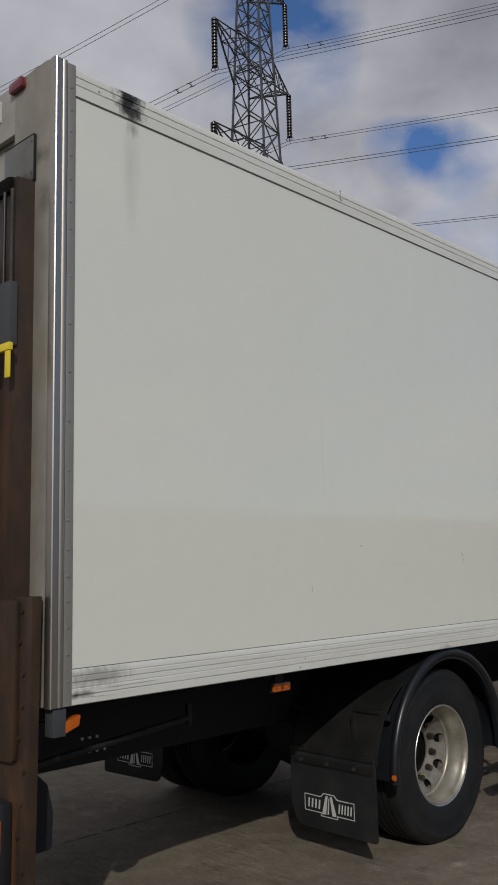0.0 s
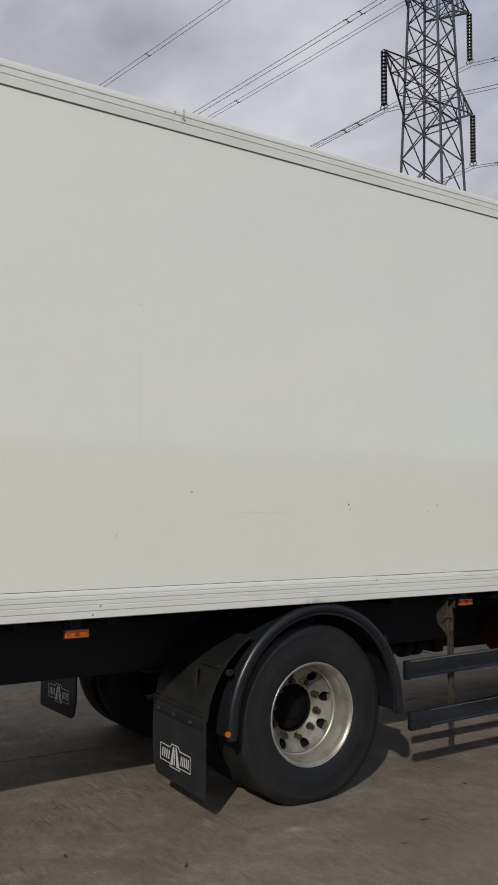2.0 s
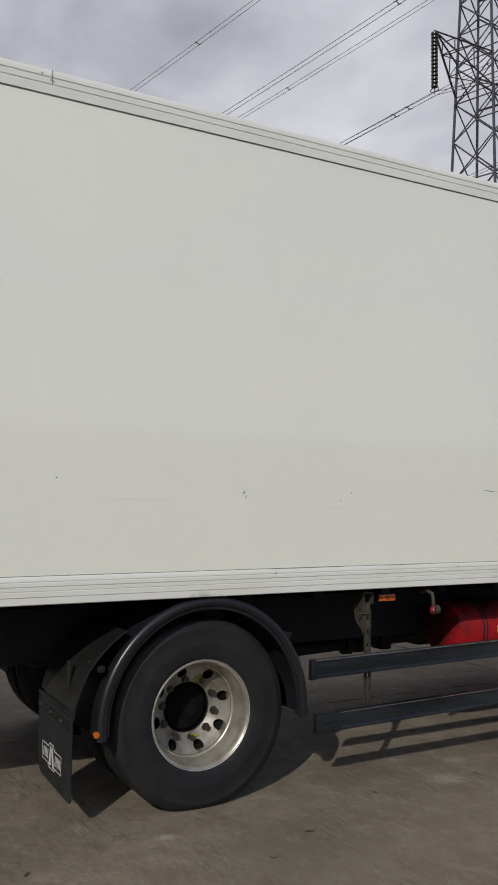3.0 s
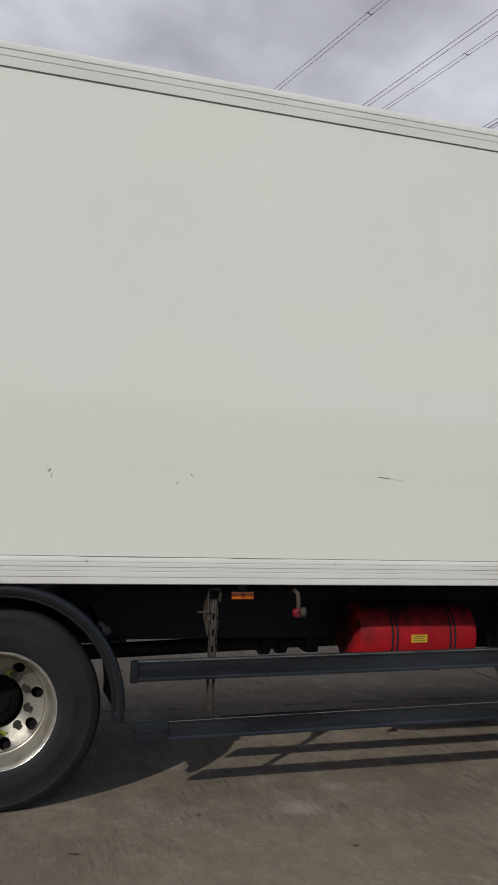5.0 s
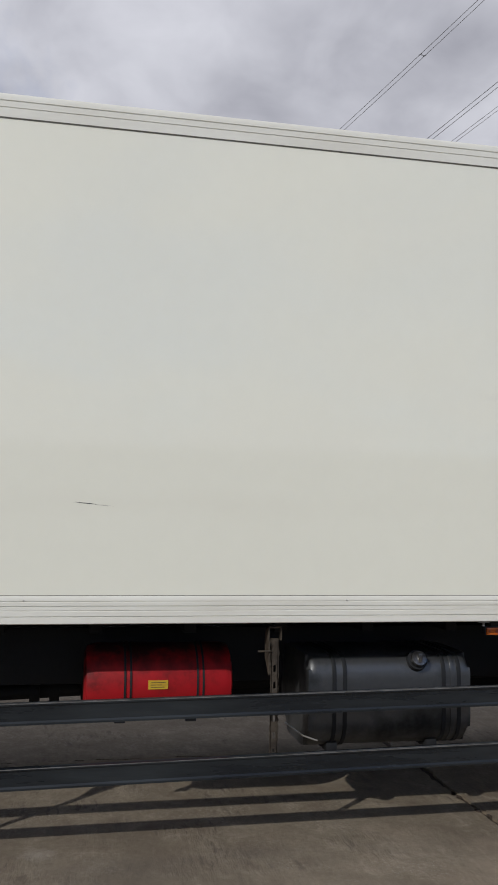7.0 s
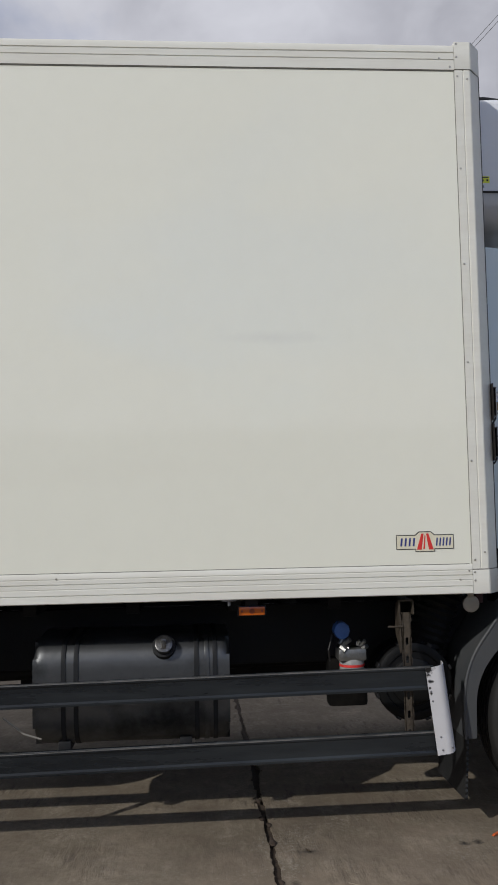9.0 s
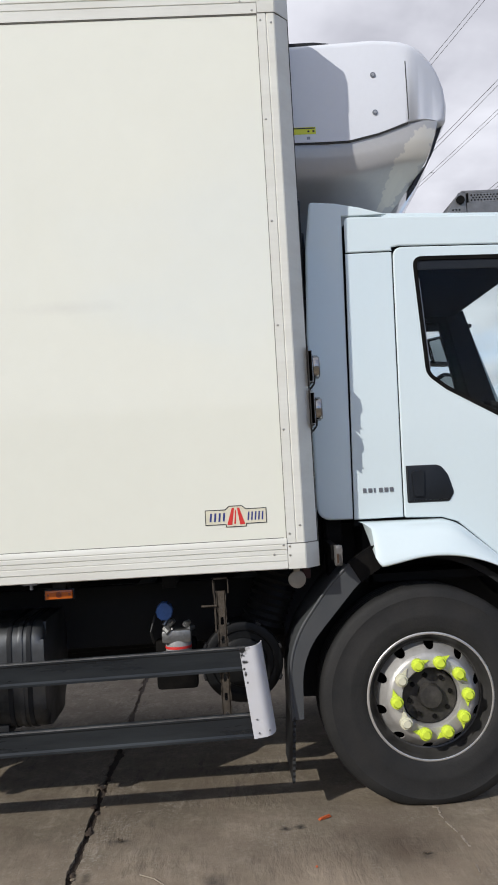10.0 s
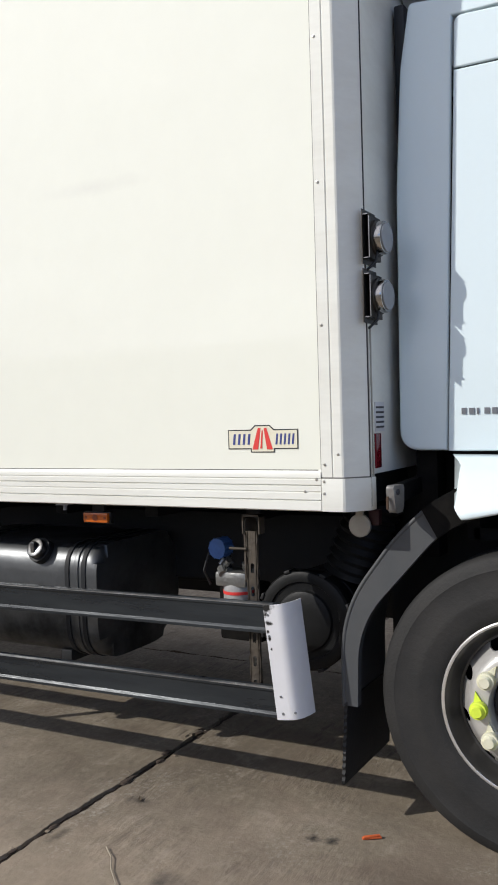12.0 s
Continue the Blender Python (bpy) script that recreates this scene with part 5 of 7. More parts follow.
for k, w in enumerate((0.08, 0.06, 0.075)):
    part("print_bar", box((-0.300, 5.21, 0.799 - 0.012 * k), (-0.2962, 5.21 + w, 0.802 - 0.012 * k)), M_ink, red_tank)
for y in (5.06, 5.45):
    part("tank_foot", box((-0.72, y - 0.03, 0.56), (-0.44, y + 0.03, 0.60), 0.006), M_chassis, red_tank)

def tank_line(d):
    """The tank's cross section, grown by d: round shoulders, a deep round belly."""
    return rounded([(-0.20 + d, 0.44 - d), (-0.20 + d, 0.945 + d), (-0.82 - d, 0.945 + d), (-0.82 - d, 0.44 - d)], [0.17, 0.13, 0.13, 0.26], 9)


tank = part("fuel_tank", prism(tank_line(0.0), 6.055, 6.995, "y", 0.055, seg=5), M_tank, lorry, "dusty grey metal fuel tank with bands and a cap", sharp=40)
for y in (6.20, 6.26, 6.835, 6.885, 6.925):
    part("tank_band", prism(tank_line(0.004), y - 0.011, y + 0.011, "y", 0.003), M_chassis if y != 6.885 else M_tank, tank, "dark tank band" if y != 6.885 else "bare metal tank band", sharp=40)
part("filler_neck", rod((-0.27, 6.68, 0.875), (-0.20, 6.68, 0.915), 0.056, n=20), M_chassis, tank)
cp = rod((-0.215, 6.68, 0.905), (-0.170, 6.68, 0.93), 0.044, n=18, bevel=0.01)
cp = box((-0.178, 6.668, 0.905), (-0.156, 6.692, 0.955), 0.005, cp)
M_cap = material("scuffed_dark_cap_metal", (0.09, 0.09, 0.09), 0.28, 0.9, grain=0.3, grain_scale=50, stain=0.6, stain_scale=30, stain_colour=(0.4, 0.4, 0.4))
part("filler_cap", cp, M_cap, tank, "scuffed metal filler cap")
for y in (6.2, 6.78):
    part("tank_bracket", box((-0.80, y - 0.03, 0.42), (-0.24, y + 0.03, 0.47), 0.006), M_chassis, tank)
part("tank_pipe", tube([(-0.19, 5.92, 0.60), (-0.17, 6.02, 0.53), (-0.18, 6.1, 0.50)], 0.0045), M_frame, tank)

bat = part("filter_unit", box((-0.46, 7.50, 0.56), (-0.36, 7.70, 0.80), 0.02), M_hub, lorry, "fuel filter with a blue cap and cast head")
part("blue_cap", prism([(7.558 + (0.039 - 0.004 * (k % 4 == 0)) * math.cos(radians(9 * k)), 0.952 + (0.042 - 0.004 * (k % 4 == 0)) * math.sin(radians(9 * k))) for k in range(40)], -0.33, -0.262, "x", 0.006), M_blue, bat, "blue screw cap")
part("cap_stem", rod((-0.35, 7.56, 0.80), (-0.33, 7.56, 0.94), 0.018), M_chassis, bat)
hd = box((-0.40, 7.54, 0.80), (-0.27, 7.68, 0.86), 0.012)
frng = random.Random(5)
hd = part("filter_head", hd, M_alu, bat, "rough cast aluminium filter head")
for k in range(12):
    a = Vector((frng.uniform(-0.37, -0.27), frng.uniform(7.54, 7.70), frng.uniform(0.82, 0.885)))
    part("fitting", rod(a, a + Vector((frng.uniform(-0.01, 0.03), frng.uniform(-0.03, 0.03), frng.uniform(-0.02, 0.03))), frng.uniform(0.010, 0.018), n=8), M_alu, bat)
M_bowl = material("dirty_white_canister", (0.33, 0.33, 0.33), 0.5, grain=0.2, stain=0.6, stain_scale=15, stain_colour=(0.12, 0.11, 0.10))
part("filter_bowl", rod((-0.33, 7.615, 0.70), (-0.33, 7.615, 0.81), 0.062, n=20, bevel=0.01), M_bowl, bat, "white filter canister")
part("canister_band", lathe([(0.0635, 0.006), (0.0635, -0.006), (0.06, -0.006), (0.06, 0.006)], (0, 0, 0), n=24, closed=True), M_redprint, bat).matrix_basis = Matrix.Translation((-0.33, 7.615, 0.775)) @ Matrix.Rotation(radians(90), 4, "Y")
part("bracket_wire", tube([(-0.30, 7.50, 0.80), (-0.27, 7.49, 0.86), (-0.28, 7.51, 0.93), (-0.3, 7.53, 0.94)], 0.005), M_hose, bat)

# Air cleaner: a drum that lies across, its clipped lid to the outside.
AIR = (-0.29, 7.92, 0.688)
air = part("air_cleaner", lathe([(0.002, -0.34), (0.150, -0.34), (0.172, -0.325), (0.176, -0.30), (0.178, -0.14), (0.183, -0.135), (0.183, -0.12), (0.178, -0.115), (0.180, -0.03), (0.002, -0.03)], AIR, n=56), M_drum, lorry, "black plastic air filter drum with ribbed hose", sharp=28)
part("filter_lid", lathe([(0.184, -0.045), (0.192, -0.040), (0.194, -0.030), (0.194, -0.012), (0.188, -0.002), (0.172, 0.004), (0.150, 0.002), (0.146, -0.006), (0.118, -0.006), (0.113, 0.004), (0.098, 0.010), (0.04, 0.013), (0.002, 0.013)], AIR, n=56), M_drum, air, "round ribbed lid", sharp=28)
for k in range(8):
    a = radians(45 * k + 20)
    p = Vector((AIR[0] - 0.022, AIR[1] + 0.195 * math.cos(a), AIR[2] + 0.195 * math.sin(a)))
    part("lid_clip", box((-0.036, -0.013, -0.006), (0.026, 0.013, 0.006), 0.003, turn=Matrix.Rotation(a - math.pi / 2, 4, "X")), M_hose, air, at=p)
hs = bmesh.new()
rings = []
for k in range(18):
    t = k / 17
    r_ = 0.098 + 0.008 * math.cos(math.pi * k)
    rings.append([hs.verts.new((-0.50 + r_ * math.cos(2 * math.pi * i / 24), 8.03 + 0.12 * t + r_ * math.sin(2 * math.pi * i / 24), 0.84 + 0.30 * t - 0.35 * r_ * math.sin(2 * math.pi * i / 24))) for i in range(24)])
for a, b in zip(rings, rings[1:]):
    for i in range(24):
        hs.faces.new((a[i], a[(i + 1) % 24], b[(i + 1) % 24], b[i]))
hs.faces.new(rings[0][::-1])
hs.faces.new(rings[-1])
part("intake_hose", hs, M_hose, air, "ribbed rubber intake hose")

M_darkred = material("dull_dark_red", (0.035, 0.006, 0.007), 0.6, grain=0.3)
part("red_tag", box((-0.25, 8.222, 1.075), (-0.215, 8.262, 1.13), 0.006), M_darkred, lorry, "dull red tag below the box corner")
# Small round lamp under the front corner, brackets there.
sl = part("corner_disc_lamp", rod((-0.21, 8.195, 1.075), (-0.195, 8.195, 1.075), 0.042, n=24, bevel=0.006), M_frame, lorry, "round pale lamp on a short stem")
part("stem", box((-0.21, 8.18, 1.10), (-0.195, 8.21, 1.15), 0.006), M_frame, sl)
M_cast = material("grey_cast_iron", (0.21, 0.205, 0.20), 0.5, 0.3, grain=0.3, stain=0.5, stain_scale=16, stain_colour=(0.08, 0.07, 0.06), bump=0.001)
hb = part("spring_hanger", prism(rounded([(-0.010, 1.236), (-0.118, 1.232), (-0.110, 1.142), (-0.030, 1.142)], [0.012, 0.01, 0.02, 0.02], 4), 8.365, 8.392, "y", 0.005), M_cast, lorry, "grey cast bracket below the cab")
part("bolt", rod((-0.045, 8.392, 1.212), (-0.045, 8.398, 1.212), 0.010, n=8), M_ink, hb)
part("arm", prism([(-0.10, 1.232), (-0.42, 1.245), (-0.42, 1.190), (-0.10, 1.165)], 8.352, 8.380, "y", 0.004), M_hub, hb)
part("reflector", prism([(8.366, 1.158), (8.374, 1.158), (8.374, 1.20), (8.366, 1.20)], -0.0135, -0.009, "x"), M_rust, hb, "small brown rusty edge")

# ---- cab ----
def cab_x(z, out=0.0):
    """The cab's side leans in a little with height."""
    return -0.284 - 0.022 * (z - 1.4) - 0.012 * max(0.0, z - 2.6) ** 2 * 8 + out


def mirror_x(x):
    return -2.5 - x


def at_share(line_, u):
    """The point at share u of a line's length."""
    seg_ = [math.dist(a, b) for a, b in zip(line_, line_[1:])]
    left = u * sum(seg_)
    for (a, b), l_ in zip(zip(line_, line_[1:]), seg_):
        if left <= l_ or b == line_[-1]:
            k = min(1.0, left / l_)
            return (a[0] + (b[0] - a[0]) * k, a[1] + (b[1] - a[1]) * k)
        left -= l_


def cab_plate(outline, holes=(), out=0.0, thick=0.03, far=False, soft=0.0):
    def placed(u, v, w):
        x = cab_x(v, out) - w
        return (mirror_x(x) if far else x, u, v)
    return plate(inset(outline, -0.0024) if soft else outline, list(holes), placed, thick, soft=soft)


WINDOW = rounded([(8.862, 2.612), (8.893, 2.02), (8.985, 1.945), (9.40, 1.705), (9.66, 1.70), (9.47, 2.60)], [0.05, 0.09, 0.10, 0.08, 0.05, 0.05], 6)
DOOR = rounded([(8.742, 1.334), (8.772, 2.662), (9.54, 2.645), (9.80, 1.62), (9.80, 0.72), (9.55, 0.72), (9.29, 1.036), (9.00, 1.30), (8.925, 1.326)], [0.01, 0.05, 0.06, 0.05, 0.03, 0.05, 0.05, 0.06, 0.04], 6)
CORNER = [(8.497, 1.336), (8.536, 2.640), (8.763, 2.640), (8.734, 1.336)]
ROOF_SIDE = rounded([(8.537, 2.648), (8.540, 2.825), (9.42, 2.80), (9.57, 2.68), (9.55, 2.654), (8.80, 2.672), (8.763, 2.665), (8.763, 2.648)], [0.0, 0.03, 0.08, 0.03, 0, 0, 0, 0], 4)
DEFLECT = rounded([(8.321, 1.340), (8.490, 1.338), (8.528, 2.832), (8.75, 2.836), (8.63, 2.874), (8.50, 2.902), (8.374, 2.914), (8.342, 2.68), (8.322, 2.25)], [0.075, 0.0, 0.0, 0.0, 0.2, 0.2, 0.02, 0.6, 1.2], 7)

cab = part("cab_shell", box((-2.16, 8.56, 1.02), (-2.13, 9.0, 1.34), 0.004), M_lining, lorry, "white day cab with dark window and wing-shaped deflectors")
for far in (False, True):
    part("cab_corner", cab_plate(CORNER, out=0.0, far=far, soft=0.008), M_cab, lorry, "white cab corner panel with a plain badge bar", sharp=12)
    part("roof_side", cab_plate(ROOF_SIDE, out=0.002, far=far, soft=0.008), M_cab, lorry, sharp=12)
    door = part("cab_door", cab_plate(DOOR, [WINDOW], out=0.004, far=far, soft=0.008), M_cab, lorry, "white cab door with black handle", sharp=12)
    part("window_rubber", cab_plate(WINDOW, [inset(WINDOW, 0.020)], out=0.006, thick=0.03, far=far), M_hub, door, "black window rubber")
    part("glass_run", cab_plate([(8.888, 2.50), (8.892, 2.50), (8.918, 2.05), (8.914, 2.05)], out=0.003, thick=0.006, far=far), M_badge, door, "thin grey glass run")
    gl = part("window_glass", cab_plate(inset(WINDOW, 0.02), out=-0.008, thick=0.004, far=far), M_glass, door, "clear side window")
    gl.visible_shadow = False
    tint = rounded([(8.885, 2.59), (8.887, 2.545), (9.485, 2.535), (9.465, 2.58)], 0.01, 3)
    part("window_run", cab_plate(tint, out=-0.002, thick=0.006, far=far), M_black, door)
    part("door_lining", cab_plate(inset(DOOR, 0.015), [inset(WINDOW, 0.004)], out=-0.030, thick=0.02, far=far), M_lining, door, "dark inner door lining")
    wing = part("cab_deflector", cab_plate(DEFLECT, out=-0.006, thick=0.04, far=far, soft=0.012), M_cab, lorry, "white side deflector behind the cab", sharp=12)
    hn = rounded([(8.762, 1.580), (8.760, 1.402), (8.962, 1.400), (8.988, 1.44), (8.965, 1.525), (8.930, 1.578)], [0.005, 0.01, 0.02, 0.03, 0.08, 0.08], 6)
    hd = part("door_handle", cab_plate(hn, out=0.012, thick=0.03, far=far, soft=0.012), M_black, door, "black moulded door handle")
    part("handle_pull", cab_plate(rounded([(8.785, 1.55), (8.79, 1.43), (8.835, 1.43), (8.845, 1.56)], 0.012, 4), out=0.024, thick=0.02, far=far), M_black, door)
    part("handle_recess", cab_plate(rounded([(8.855, 1.55), (8.862, 1.43), (8.895, 1.43), (8.885, 1.555)], 0.012, 4), out=0.0115, thick=0.01, far=far), M_ink, door)
    # Wing over the front wheel, rounded over its top edge.
    top_line = rounded([(8.512, 1.324), (8.930, 1.318), (9.00, 1.290), (9.295, 1.026), (9.44, 0.86)], [0.0, 0.06, 0.08, 0.05, 0.0], 5)
    under = [(8.560, 1.118), (8.585, 1.114)] + arc(AXLE_F + 0.06, 0.50, 0.655, 0.655, 104, 36, 14)
    fb_ = bmesh.new()
    grid = []
    for u in [0.0, 0.003, 0.008, 0.016, 0.03, 0.055] + [0.055 + 0.945 * k / 30 for k in range(1, 31)]:
        edge_k = min(1.0, 0.88 + (u / 0.03) ** 0.5 * 0.12)
        p, q = at_share(top_line, u), at_share(under, u)
        col, inner_rows = [], []
        for s, bulge in ((0.0, 0.0), (0.03, 0.035), (0.08, 0.060), (0.16, 0.085), (0.28, 0.110), (0.45, 0.135), (0.70, 0.165), (0.88, 0.182), (0.95, 0.186), (0.985, 0.183), (1.0, 0.172)):
            edge_u = max(0.0, 1 - u / 0.10)
            ease = s + (min(1.0, s / 0.15) ** 0.7 - s) * edge_u
            lift_up = 0.045 * s ** 6 * max(0.0, 1 - u / 0.04) ** 2
            y_, z_ = p[0] + (q[0] - p[0]) * ease, p[1] + (q[1] - p[1]) * s + lift_up
            col.append((cab_x(1.3, bulge * edge_k), y_, z_))
            inner_rows.append((cab_x(1.3, bulge * edge_k - 0.010), y_ + 0.002, z_))
        col += inner_rows[::-1]
        grid.append([fb_.verts.new((mirror_x(x) if far else x, y, z)) for x, y, z in col])
    for a, b in zip(grid, grid[1:]):
        for i in range(len(a)):
            j = (i + 1) % len(a)
            fb_.faces.new((a[i], b[i], b[j], a[j]))
    fb_.faces.new(grid[0])
    fb_.faces.new(grid[-1][::-1])
    fd = part("front_wing", fb_, M_cab, lorry, "white wing over the front wheel", sharp=60)
    bd = [(8.546, 1.483), (8.562, 1.483), (8.562, 1.462), (8.546, 1.462)]
    if not far:
        badge = part("badge", cab_plate(bd, out=0.004, thick=0.006), M_badge, lorry, "row of small grey badge bars")
        for k in range(1, 6):
            w = 0.018 if k != 2 else 0.008
            y = 8.546 + 0.026 * k
            part("badge_bar", cab_plate([(y, 1.482), (y + w, 1.482), (y + w, 1.461), (y, 1.461)], out=0.004, thick=0.006), M_badge, badge)
# Dark shell behind the gaps, roof, back wall, floor, windscreen, dash, seats.
for far in (False, True):
    sh = [(8.50, 1.30), (8.545, 2.80), (8.80, 2.80), (8.84, 1.32)]
    part("inner_panel", cab_plate(sh, out=-0.045, thick=0.02, far=far), M_lining, cab)
    sh = [(8.82, 1.345), (9.0, 1.32), (9.28, 1.05), (9.55, 0.74), (9.80, 0.74), (9.80, 1.60), (9.40, 1.62), (8.98, 1.86), (8.86, 2.0)]
    part("inner_panel", cab_plate(sh, out=-0.045, thick=0.02, far=far), M_lining, cab)
    part("inner_panel", cab_plate([(8.80, 2.63), (8.80, 2.80), (9.48, 2.78), (9.50, 2.63)], out=-0.045, thick=0.02, far=far), M_lining, cab)
    pil = [(9.49, 2.66), (9.62, 2.66), (9.94, 1.60), (9.74, 1.60)]
    part("front_post", cab_plate(pil, out=-0.03, thick=0.05, far=far), M_lining, cab, "dark windscreen post")
    out_p = [(9.56, 2.68), (9.62, 2.66), (9.98, 1.62), (10.02, 0.9), (9.82, 0.72), (9.82, 1.62)]
    part("cab_front_corner", cab_plate(out_p, out=0.0, thick=0.06, far=far), M_cab, lorry)
part("cab_roof", prism([(8.54, 2.74), (8.56, 2.84), (8.70, 2.86), (9.38, 2.835), (9.58, 2.72), (9.58, 2.66), (8.60, 2.70)], -2.13, -0.37, "x", 0.02), M_cab, lorry, "white cab roof")
part("roof_lining", box((-2.15, 8.58, 2.63), (-0.36, 9.56, 2.66)), M_lining, cab)
part("back_wall", box((-2.15, 8.54, 1.02), (-0.36, 8.58, 2.80)), M_lining, cab)
part("cab_floor", box((-2.15, 8.56, 1.02), (-0.36, 9.95, 1.06)), M_lining, cab)
part("cab_front", box((-2.15, 9.92, 0.75), (-0.35, 10.0, 1.62), 0.03), M_cab, lorry, "white cab front")
ws = plate([(-2.14, 0.0), (-0.36, 0.0), (-0.36, 1.0), (-2.14, 1.0)], [], lambda u, v, w: (u, 9.95 - 0.36 * v - w, 1.62 + 1.04 * v), 0.006)
wso = part("windscreen", ws, M_glass, lorry, "clear windscreen")
wso.visible_shadow = False
part("dashboard", prism([(9.52, 1.58), (9.60, 1.72), (9.75, 1.74), (9.92, 1.64), (9.9, 1.1), (9.6, 1.1)], -2.13, -0.38, "x", 0.02), M_lining, cab, "dark dashboard")
sw = None
for k in range(28):
    a, b = 2 * math.pi * k / 28, 2 * math.pi * (k + 1) / 28
    c = Vector((-0.80, 9.50, 1.76))
    e1, e2 = Vector((1, 0, 0)), Vector((0, -0.75, 0.66))
    sw = rod(c + 0.22 * (math.cos(a) * e1 + math.sin(a) * e2), c + 0.22 * (math.cos(b) * e1 + math.sin(b) * e2), 0.016, sw, n=8)
sw = rod((-1.02, 9.50, 1.76), (-0.58, 9.50, 1.76), 0.018, sw, n=8)
sw = rod((-0.80, 9.50, 1.76), (-0.80, 9.72, 1.56), 0.03, sw, n=8)
part("steering_wheel", sw, M_lining, cab, "black steering wheel")
for x in (-0.82, -1.75):
    st = part("cab_seat", box((x - 0.24, 8.72, 1.42), (x + 0.24, 9.2, 1.55), 0.05), M_seat, cab, "dark cloth seat")
    part("seat_backrest", box((x - 0.23, 8.64, 1.52), (x + 0.23, 8.78, 2.12), 0.05), M_seat, cab)
# Mirrors on the far side, seen through the cab.
mr = part("mirror_arm", tube([(-2.17, 9.68, 2.56), (-2.34, 9.63, 2.60), (-2.40, 9.61, 2.56), (-2.40, 9.61, 2.02), (-2.32, 9.66, 1.98), (-2.18, 9.72, 2.0)], 0.016), M_black, lorry, "black mirror arm with two mirrors")
for line_ in ([(9.402, 2.335), (9.615, 2.315), (9.605, 2.548), (9.410, 2.515)], [(9.410, 2.075), (9.630, 2.060), (9.640, 2.245), (9.530, 2.265), (9.415, 2.190)]):
    part("mirror_housing", prism(rounded(line_, 0.035, 5), -2.52, -2.40, "x", 0.015), M_guard, mr, "dark mirror housing")
    part("mirror_rim", prism(rounded(inset(line_, 0.012), 0.03, 5), -2.402, -2.392, "x", 0.004), M_black, mr)
    part("mirror_glass", prism(rounded(inset(line_, 0.03), 0.02, 5), -2.394, -2.389, "x"), M_mirror, mr, "mirror glass")

# Grey mudguard behind the front wheel, with a rubber flap.
GUARD = rounded([(8.131, 0.434), (8.133, 0.775), (8.34, 1.05), (8.47, 1.168), (8.60, 1.235)], [0, 0.6, 0.9, 0.5, 0], 12)
INNER = rounded([(8.187, 0.434), (8.195, 0.727), (8.488, 1.055), (8.60, 1.122)], [0, 0.5, 0.4, 0], 12)
CUT, CUT_IN = (next(k for k, q in enumerate(line) if q[0] > y) for line, y in ((GUARD, 8.43), (INNER, 8.485)))
gd = part("front_mudguard", prism(GUARD[:CUT + 1] + INNER[:CUT_IN + 1][::-1], -0.19, -0.158, "x"), M_guard, lorry, "grey plastic mudguard behind the front wheel")
part("guard_sleeve", prism([(y, z + 0.004) for y, z in GUARD[CUT:]] + [(y, z - 0.004) for y, z in INNER[CUT_IN:][::-1]], -0.20, -0.153, "x"), M_hub, gd, "black rubber sleeve on the mudguard")
part("guard_lip", tube([(-0.163, y + 0.003, z - 0.003) for y, z in GUARD[:CUT + 1]], 0.0085, n=10), M_guard, gd, "rolled outer lip", sharp=60)
part("guard_band", prism(GUARD[:CUT] + [(y + 0.012, z - 0.010) for y, z in GUARD[:CUT][::-1]], -0.56, -0.186, "x"), M_guard, gd)
teeth = [(-0.16 + 0.006 * (k % 2), 0.145 + 0.305 * k / 24) for k in range(25)]
fb = bmesh.new()
fr_, bk_ = [], []
for x, z in teeth:
    yy = 8.136 - 0.06 * (0.45 - z)
    fr_.append([fb.verts.new((xx, yy, z)) for xx in (x, -0.62)])
    bk_.append([fb.verts.new((xx, yy + 0.012, z)) for xx in (x, -0.62)])
for i in range(24):
    fb.faces.new((fr_[i][0], fr_[i][1], fr_[i + 1][1], fr_[i + 1][0]))
    fb.faces.new((bk_[i][1], bk_[i][0], bk_[i + 1][0], bk_[i + 1][1]))
    fb.faces.new((fr_[i][0], fr_[i + 1][0], bk_[i + 1][0], bk_[i][0]))
    fb.faces.new((fr_[i][1], bk_[i][1], bk_[i + 1][1], fr_[i + 1][1]))
for i in (0, 24):
    fb.faces.new((fr_[i][0], fr_[i][1], bk_[i][1], bk_[i][0]))
part("guard_flap", fb, M_flap, gd, "black rubber flap with a notched edge")
# Dark sheet added behind the front wheel to keep the arch black.
part("arch_panel", box((-0.66, 8.15, 0.42), (-0.64, 9.92, 1.30)), M_chassis, lorry, "black panel added to close the wheel arch")
# Plain dark panel, added so that no sky shows through the gap.
part("gap_panel", box((-1.45, 8.297, 0.95), (-1.15, 8.535, 2.60), 0.004), M_chassis, lorry, "black panel added to close the gap between box and cab")
part("cab_tilt_post", box((-0.45, 8.36, 0.95), (-0.34, 8.44, 1.34), 0.01), M_hub, lorry)
part("wheel_arch_liner", prism(arc(AXLE_F, 0.47, 0.63, 0.70, 40, 115, 14) + arc(AXLE_F, 0.47, 0.60, 0.67, 40, 115, 14)[::-1], -0.62, -0.215, "x"), M_chassis, lorry)

